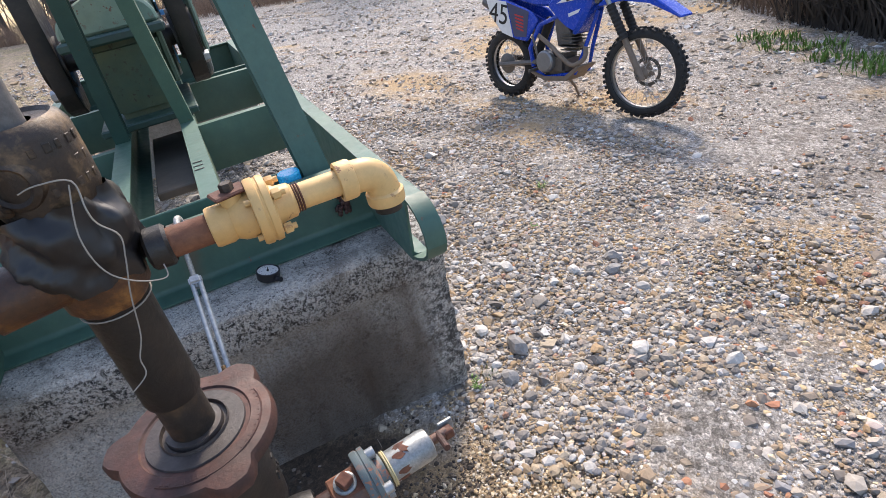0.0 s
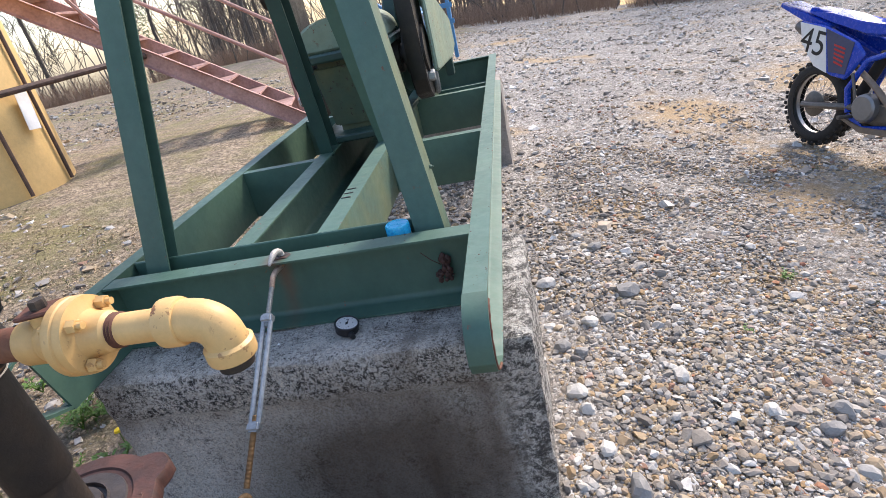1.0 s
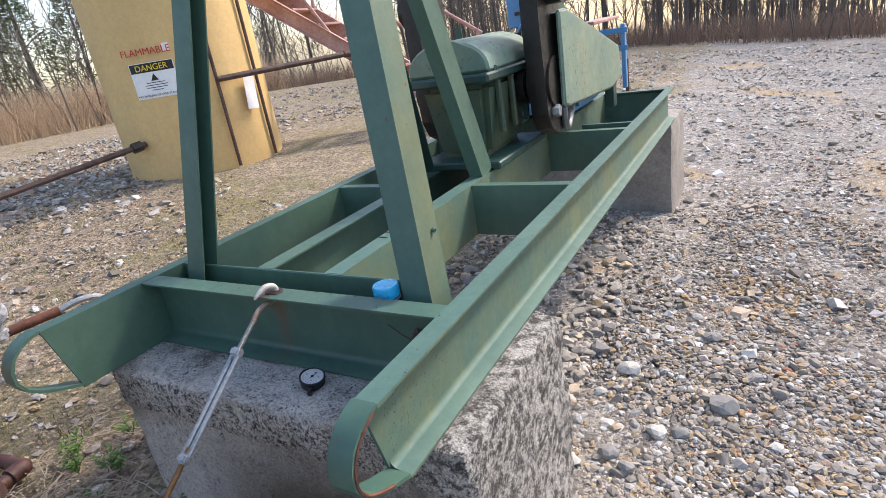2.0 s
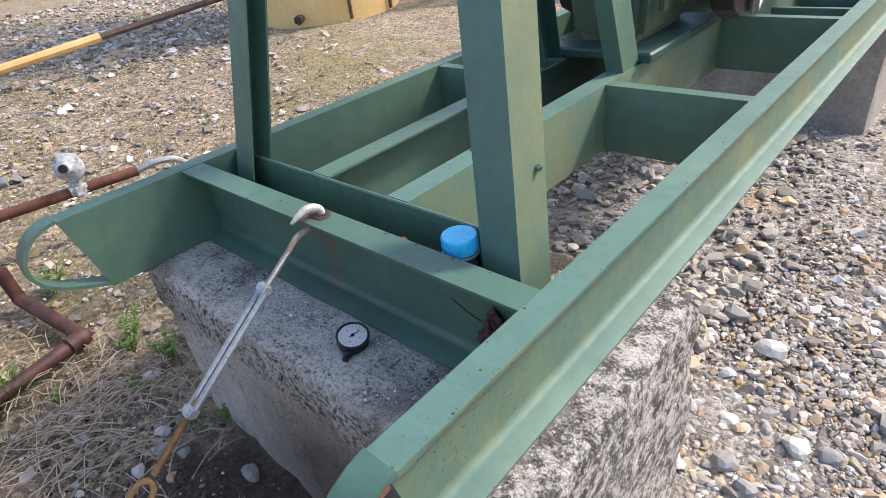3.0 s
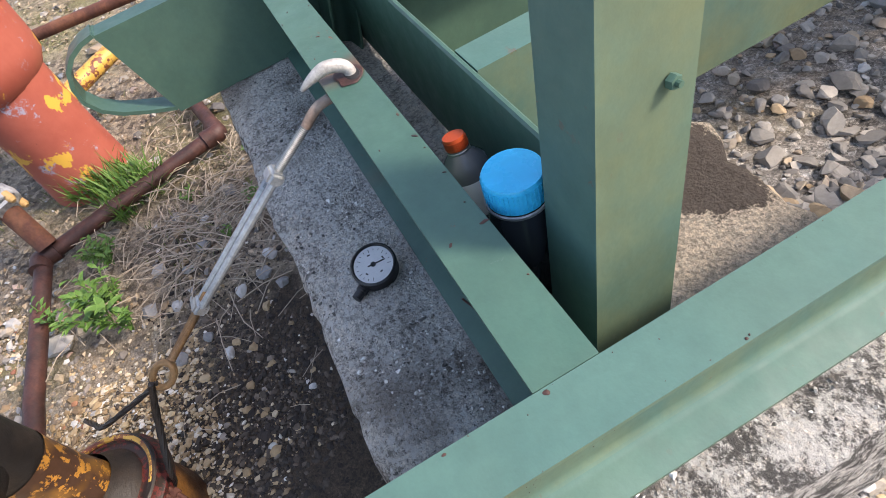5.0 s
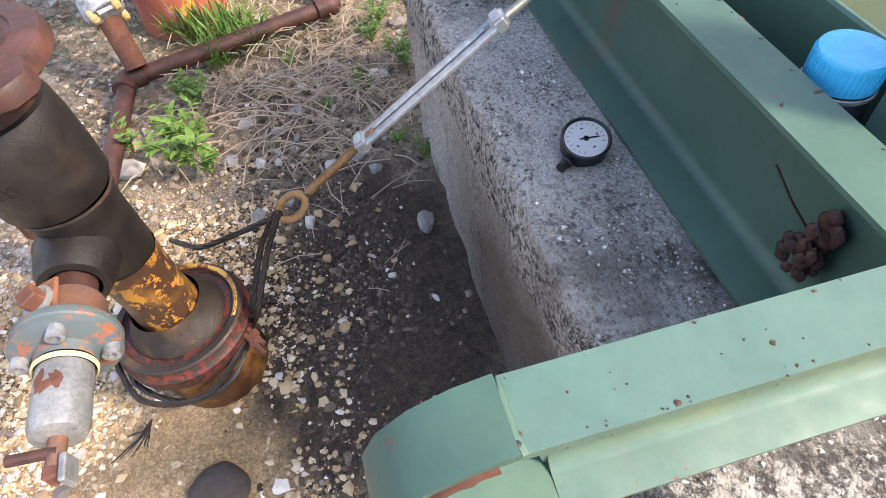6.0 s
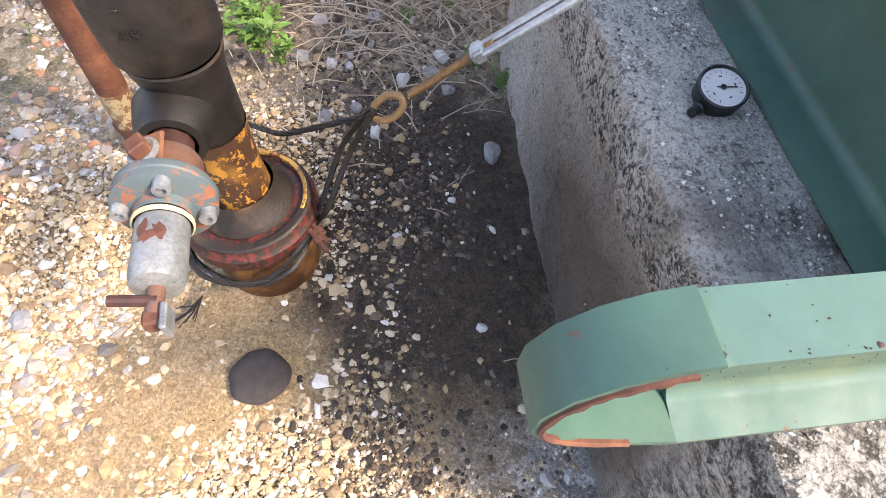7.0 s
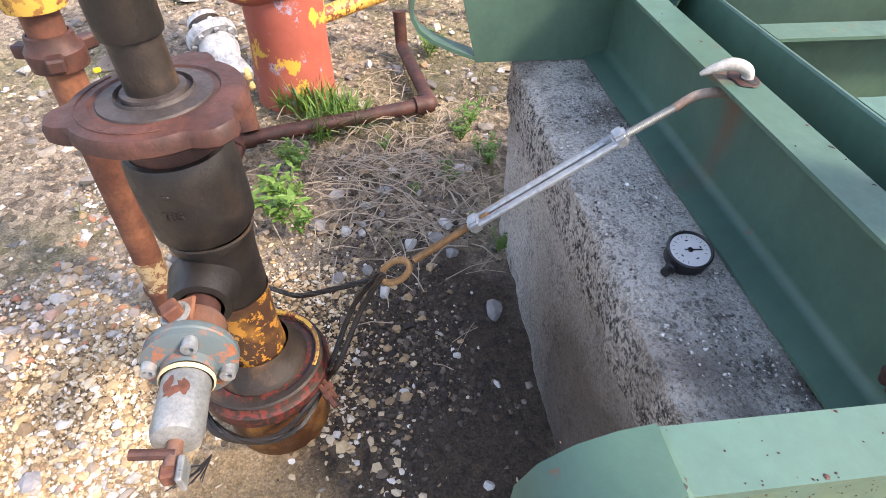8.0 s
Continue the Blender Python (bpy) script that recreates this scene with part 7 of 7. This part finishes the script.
def blades(name, centres, count, height, spread, mat, label, category, width=0.004, lean=0.6):
    P, A, S, B = [], [], [], []
    for (cx, cy, k) in centres:
        m = int(count * k)
        r = np.sqrt(rng.random(m)) * spread * k
        t = rng.uniform(0, 2 * np.pi, m)
        px, py = cx + r * np.cos(t), cy + r * np.sin(t)
        h = height * rng.uniform(0.5, 1.1, m) * (0.6 + 0.4 * k)
        ta = rng.uniform(0, 2 * np.pi, m)
        le = rng.uniform(0.1, lean, m)
        P.append(np.stack([px, py, -0.0785 * 7 * np.tanh(px / 7) - 0.004], 1))
        A.append(np.stack([np.cos(ta) * le * h, np.sin(ta) * le * h, h * np.sqrt(1 - np.minimum(le, 0.95) ** 2)], 1))
        S.append(np.stack([-np.sin(ta), np.cos(ta), np.zeros(m)], 1) * (width * rng.uniform(0.6, 1.3, m))[:, None])
        B.append(np.stack([-np.cos(ta) * le * h * 0.18, -np.sin(ta) * le * h * 0.18, h * 0.08], 1))
    return quads(name, np.concatenate(P), np.concatenate(A), np.concatenate(S), mat, label, category, np.concatenate(B))


blades("grass_clump", [(-1.25, -0.66, 1.2), (-1.17, -0.56, 1.0), (-1.30, -0.75, 0.9), (-1.10, -0.66, 0.6)], 150, 0.13, 0.07, WEED, "fresh green grass clump beside the rusty pipe", "grass", 0.0035, 0.9)
blades("thin_grass", [(float(rng.uniform(-6, -0.8)), float(rng.uniform(-1.5, 7)), float(rng.uniform(0.3, 1))) for _ in range(760)], 26, 0.045, 0.10, foliage("thin_green_grass", (0.07, 0.10, 0.02), (0.20, 0.19, 0.07)), "thin short grass in the leaf litter", "grass", 0.002, 0.9)
blades("yard_weeds", [(0.95, -0.2, 0.5), (1.4, 0.45, 0.6), (1.25, 1.15, 0.5), (1.75, 0.75, 0.5), (0.56, -0.16, 0.6), (1.0, 0.5, 0.4), (2.2, 2.2, 0.5), (1.1, 1.8, 0.5), (0.22, 0.95, 0.5), (0.15, 0.7, 0.4)], 70, 0.045, 0.06, foliage("dusty_green_weed", (0.10, 0.14, 0.05), (0.20, 0.22, 0.10)), "small dusty weeds in the gravel", "weeds", 0.0022, 0.95)


def leafy_weed(at, h, k, label):
    """A broad-leaved weed: a few stems with leaves along them."""
    w = thing("weed", label, "weed", at, group="weeds by the wellhead")
    at = Vector(at)
    for i in range(k):
        a = random.uniform(0, 6.28)
        top = at + Vector((math.cos(a) * h * 0.45, math.sin(a) * h * 0.45, h * random.uniform(0.6, 1.0)))
        mid = at.lerp(top, 0.5) + Vector((0, 0, h * 0.10))
        stem = part("stem", tube([at, mid, top], [0.0022, 0.0017, 0.001], 4), WEED, w)
        for j in range(9):
            t = 0.2 + 0.8 * j / 8
            p = at.lerp(mid, t * 2) if t < 0.5 else mid.lerp(top, t * 2 - 1)
            b = random.uniform(0, 6.28)
            L_ = h * random.uniform(0.20, 0.36)
            d = Vector((math.cos(b), math.sin(b), random.uniform(0.0, 0.6))).normalized() * L_
            s = d.cross(Vector((0, 0, 1))).normalized() * L_ * 0.20
            up = Vector((0, 0, L_ * 0.12))
            lv = nbm()
            lv.faces.new([lv.verts.new(q) for q in (p, p + d * 0.35 + s + up, p + d * 0.7 + s * 0.8 + up, p + d, p + d * 0.7 - s * 0.8 + up, p + d * 0.35 - s + up)])
            part("leaf", lv, WEED, stem, smooth=False)


random.seed(11)
for wx, wy, h, k in ((-0.70, -0.745, 0.16, 6), (-0.78, -0.735, 0.13, 5), (-0.66, -0.70, 0.11, 4), (-0.93, -0.72, 0.10, 5), (-1.05, -0.20, 0.07, 4), (-0.95, -0.14, 0.08, 4), (-0.83, -0.26, 0.05, 4), (-0.80, -0.90, 0.09, 5), (-1.6, -0.25, 0.10, 5), (-1.02, -0.45, 0.05, 4), (-0.62, -0.22, 0.06, 4), (-1.55, 0.47, 0.10, 6), (-1.20, 0.24, 0.11, 7), (-1.12, 0.30, 0.08, 5), (-0.794, -0.375, 0.04, 4), (-1.07, -0.197, 0.06, 4), (-0.544, -0.167, 0.06, 5), (-1.15, -0.54, 0.07, 5), (-0.88, -0.27, 0.05, 4), (1.53, 0.95, 0.06, 5), (1.25, 0.59, 0.055, 4), (0.51, -0.2, 0.05, 4), (-0.55, 0.55, 0.07, 4), (-1.26, 0.28, 0.075, 5), (-1.17, 0.29, 0.090, 6), (-1.14, 0.37, 0.105, 5), (-1.27, 0.38, 0.075, 6), (-0.92, -0.13, 0.090, 5), (-0.89, 0.02, 0.105, 6), (-1.05, 0.01, 0.075, 5), (-1.64, -0.23, 0.090, 6), (-1.11, -0.17, 0.105, 5), (-0.78, -0.72, 0.075, 6), (-0.97, -0.72, 0.090, 5)):
    leafy_weed((wx, wy, gz(wx)), h, k, "fresh green broad-leaved weed in the litter")
PETALS = plain("yellow_petals", (0.80, 0.55, 0.01), 0.6)
for dx, dy in ((-1.46, -1.43), (-0.97, 0.15)):
    dand = thing("dandelion", "yellow dandelion flower in the leaf litter", "flower", (dx, dy, gz(dx)), group="dandelions")
    part("flower", lathe([(0, 0.062), (0.014, 0.066), (0.012, 0.074), (0, 0.077)], pose(dx, dy, gz(dx)), 14), PETALS, dand)
    part("stalk", tube([(dx, dy, gz(dx)), (dx, dy, gz(dx) + 0.064)], 0.002, 5), WEED, dand)

# dry stems lying west of the block
bm = nbm()
for i in range(420):
    cx, cy = random.gauss(-0.90, 0.22), random.gauss(-0.42, 0.22)
    if cx > -0.66 and cy > -0.2:
        continue
    a, L_ = random.uniform(0, 3.14), random.uniform(0.05, 0.17)
    p = Vector((cx, cy, gz(cx) + random.uniform(0.008, 0.04)))
    d = Vector((math.cos(a), math.sin(a), random.uniform(-0.1, 0.15))) * L_
    tube([p - d / 2, p + Vector((0, 0, 0.012)), p + d / 2], random.uniform(0.0009, 0.0017), 4, bm)
for i in range(620):
    if i < 40:
        cx, cy, L_ = random.uniform(-0.4, 1.6), random.uniform(-1.3, -0.2), random.uniform(0.03, 0.09)
    else:
        # thatch of dead grass in tufts over the gravel
        k = i % 13
        cx, cy, L_ = 0.78 + 0.10 * (k * 5 % 11) + random.gauss(0, 0.06), -0.35 + 0.17 * k + random.gauss(0, 0.07), random.uniform(0.02, 0.06)
    if -0.3 < cx < 0.05 and cy < -0.6:
        continue
    a = random.uniform(0, 3.14)
    p = Vector((cx, cy, gz(cx) + 0.014))
    d = Vector((math.cos(a), math.sin(a), random.uniform(-0.05, 0.25))) * L_
    tube([p - d / 2, p + Vector((0, 0, 0.006)), p + d / 2], random.uniform(0.0006, 0.0011), 4, bm)
tagged(part("dry_stems", bm, TAN_ROOT), "dry tan stems lying on the soil", "twigs", kind="stuff")

# edge of the clearing: brush, tall grass and bare woods
EDGE = [(4.6, -9), (4.5, 0.5), (5.05, 2.5), (6.2, 5.2), (7.2, 8.5), (6.0, 11.5), (3.0, 13.2), (-1.5, 14.0), (-5.5, 14.8), (-9, 13.5), (-11.5, 10), (-11.5, 5), (-12, 0), (-11, -8), (-5, -14), (2, -13)]


def edge_point(t):
    k = t * len(EDGE)
    i = int(k) % len(EDGE)
    a, b = Vector((*EDGE[i], 0)), Vector((*EDGE[(i + 1) % len(EDGE)], 0))
    d = (b - a).normalized()
    return a.lerp(b, k - int(k)), Vector((d.y, -d.x, 0))


def far_z(x, y):
    return gz(x) + bank(x, y)


def brush(name, count, t0, t1, depth, h0, h1, mat, label, category, thick=0.004, twig=3):
    V, F = [], []
    def stick(p, q, r):
        d = (q - p).normalized()
        s = d.orthogonal().normalized() * r
        u = d.cross(s)
        k = len(V)
        V.extend([p + s, p - s * 0.5 + u * 0.87, p - s * 0.5 - u * 0.87, q])
        F.extend([(k, k + 1, k + 3), (k + 1, k + 2, k + 3), (k + 2, k, k + 3)])
    for i in range(count):
        p, out = edge_point(random.uniform(t0, t1))
        p = p + out * -1 * random.uniform(-0.4, depth) * 1.0
        p.z = far_z(p.x, p.y) - 0.03
        h = random.uniform(h0, h1)
        lean = Vector((random.gauss(0, 0.28), random.gauss(0, 0.28), 1)).normalized()
        tip = p + lean * h
        stick(p, tip, thick * random.uniform(0.7, 1.6))
        for j in range(twig):
            b = p.lerp(tip, random.uniform(0.3, 0.9))
            d = (lean + Vector((random.gauss(0, 0.8), random.gauss(0, 0.8), random.gauss(0, 0.3)))).normalized()
            stick(b, b + d * h * random.uniform(0.15, 0.4), thick * 0.6)
    return tagged(raw_mesh(name, np.array([v[:] for v in V]), np.array(F), mat), label, category, kind="stuff")


# the outline runs counter-clockwise, so that the woods lie on the outer side
random.seed(21)
brush("thicket", 9000, 0.0, 0.135, -2.2, 0.6, 1.9, plain("dark_bare_stems", (0.07, 0.056, 0.046), 0.95, vary=0.4, scale=3), "dense dark bare thicket at the yard's edge", "brush", 0.007, 5)
brush("dark_brush", 5000, 0.125, 0.30, -2.2, 0.25, 0.75, STEM_BROWN, "low brown bare brush at the yard's edge", "brush", 0.007, 5)
brush("brown_brush", 9500, 0.25, 0.66, -3.0, 0.25, 0.7, plain("red_brown_brush", (0.27, 0.185, 0.135), 0.95, vary=0.4, scale=2), "low brown brush before the woods", "brush", 0.007, 4)
brush("tall_dry_grass", 17000, 0.60, 0.86, -3.5, 0.5, 1.2, GRASS_DRY, "tall dry tan grass west of the tank", "grass", 0.0055, 2)
brush("saplings", 2600, 0.17, 0.97, -17, 2.0, 6.5, BARK, "thin bare saplings among the trees", "saplings", 0.016, 13)
brush("rear_brush", 3000, 0.84, 1.0, -2.5, 0.6, 1.6, STEM_BROWN, "brown brush behind the yard", "brush", 0.009, 4)
blades("edge_weeds", [(4.72 - 0.03 * i + 0.10 * (i % 4), 2.4 - 0.11 * i, 0.5 + 0.5 * (i * 7 % 5) / 5) for i in range(16)], 45, 0.14, 0.16, WEED, "fresh green weeds along the brush", "weeds", 0.008, 0.9)


def tree(V, F, p, h, r):
    """One bare tree: a tapered trunk that forks into limbs and twigs."""
    def limb(a, b, r0, r1, n):
        d = (b - a).normalized()
        s = d.orthogonal().normalized()
        u = d.cross(s)
        k = len(V)
        for c, rr in ((a, r0), (b, r1)):
            for j in range(n):
                t = 2 * math.pi * j / n
                V.append(c + (s * math.cos(t) + u * math.sin(t)) * rr)
        for j in range(n):
            i0, i1 = k + j, k + (j + 1) % n
            F.append((i0, i1, i1 + n))
            F.append((i0, i1 + n, i0 + n))
    pts = [p]
    for i in range(1, 6):
        pts.append(p + Vector((random.gauss(0, 0.032) * h * i / 5, random.gauss(0, 0.032) * h * i / 5, h * i / 5)))
    for i in range(5):
        limb(pts[i], pts[i + 1], r * (1 - 0.17 * i), r * (1 - 0.17 * (i + 1)), 6)
    for i in range(13):
        t = random.uniform(0.22, 0.98) * 5
        j = min(int(t), 4)
        b = pts[j].lerp(pts[j + 1], t - j)
        a = random.uniform(0, 6.28)
        L_ = h * random.uniform(0.12, 0.30) * (1.15 - t / 7)
        e = b + Vector((math.cos(a), math.sin(a), random.uniform(0.4, 1.3))).normalized() * L_
        rr = r * 0.34 * (1.2 - t / 6)
        limb(b, e, rr, rr * 0.35, 4)
        for q in range(4):
            c = b.lerp(e, random.uniform(0.35, 1))
            e2 = c + Vector((random.gauss(0, 1), random.gauss(0, 1), random.uniform(0.2, 1.2))).normalized() * L_ * random.uniform(0.25, 0.55)
            limb(c, e2, rr * 0.4, rr * 0.12, 3)
            e3 = e2 + Vector((random.gauss(0, 1), random.gauss(0, 1), 0.7)).normalized() * L_ * 0.25
            limb(c.lerp(e2, 0.5), e3, rr * 0.2, rr * 0.08, 3)


random.seed(33)
V, F = [], []
for i in range(330):
    p, out = edge_point(random.uniform(0.20, 0.97) if i % 4 == 0 else random.uniform(0.26, 0.74))
    p = p + out * (2.5 + 24 * random.random())
    p.z = far_z(p.x, p.y) - 0.1
    tree(V, F, p, random.uniform(8, 15), random.uniform(0.03, 0.085))
tagged(raw_mesh("bare_woods", np.array([v[:] for v in V]), np.array(F), BARK), "bare grey winter trees round the clearing", "trees", kind="stuff")


def pine(at, h, r):
    t = thing("pine_tree", "small dark green pine at the edge of the woods", "tree", at, group="pines")
    at = Vector(at)
    part("trunk", tube([at, at + Vector((0.03, 0, h * 0.5)), at + Vector((0, 0.02, h))], [0.06, 0.04, 0.008], 7), BARK, t)
    lv = nbm()
    for i in range(2600):
        k = random.random() ** 0.8
        hh = h * (0.10 + 0.9 * k)
        a = random.uniform(0, 6.28)
        rad = r * (1 - k) * random.uniform(0.25, 1.0) * (1 + 0.3 * noise.noise((a, hh * 2, 0)))
        c = at + Vector((math.cos(a) * rad, math.sin(a) * rad, hh))
        d = Vector((math.cos(a) + random.gauss(0, 0.5), math.sin(a) + random.gauss(0, 0.5), random.uniform(-0.2, 0.6))).normalized() * random.uniform(0.10, 0.20)
        s = d.orthogonal().normalized() * 0.014
        lv.faces.new([lv.verts.new(q) for q in (c, c + d * 0.5 + s, c + d, c + d * 0.5 - s)])
    part("crown", lv, PINE, t, smooth=False)


for px, py, h, r in ((-14.6, 7.2, 3.4, 1.5), (-15.2, 8.9, 3.8, 1.6), (-14.4, 10.4, 2.9, 1.4), (-16, 5.4, 3.4, 1.5), (-11.5, 18, 3.9, 1.4)):
    pine((px, py, far_z(px, py)), h, r)
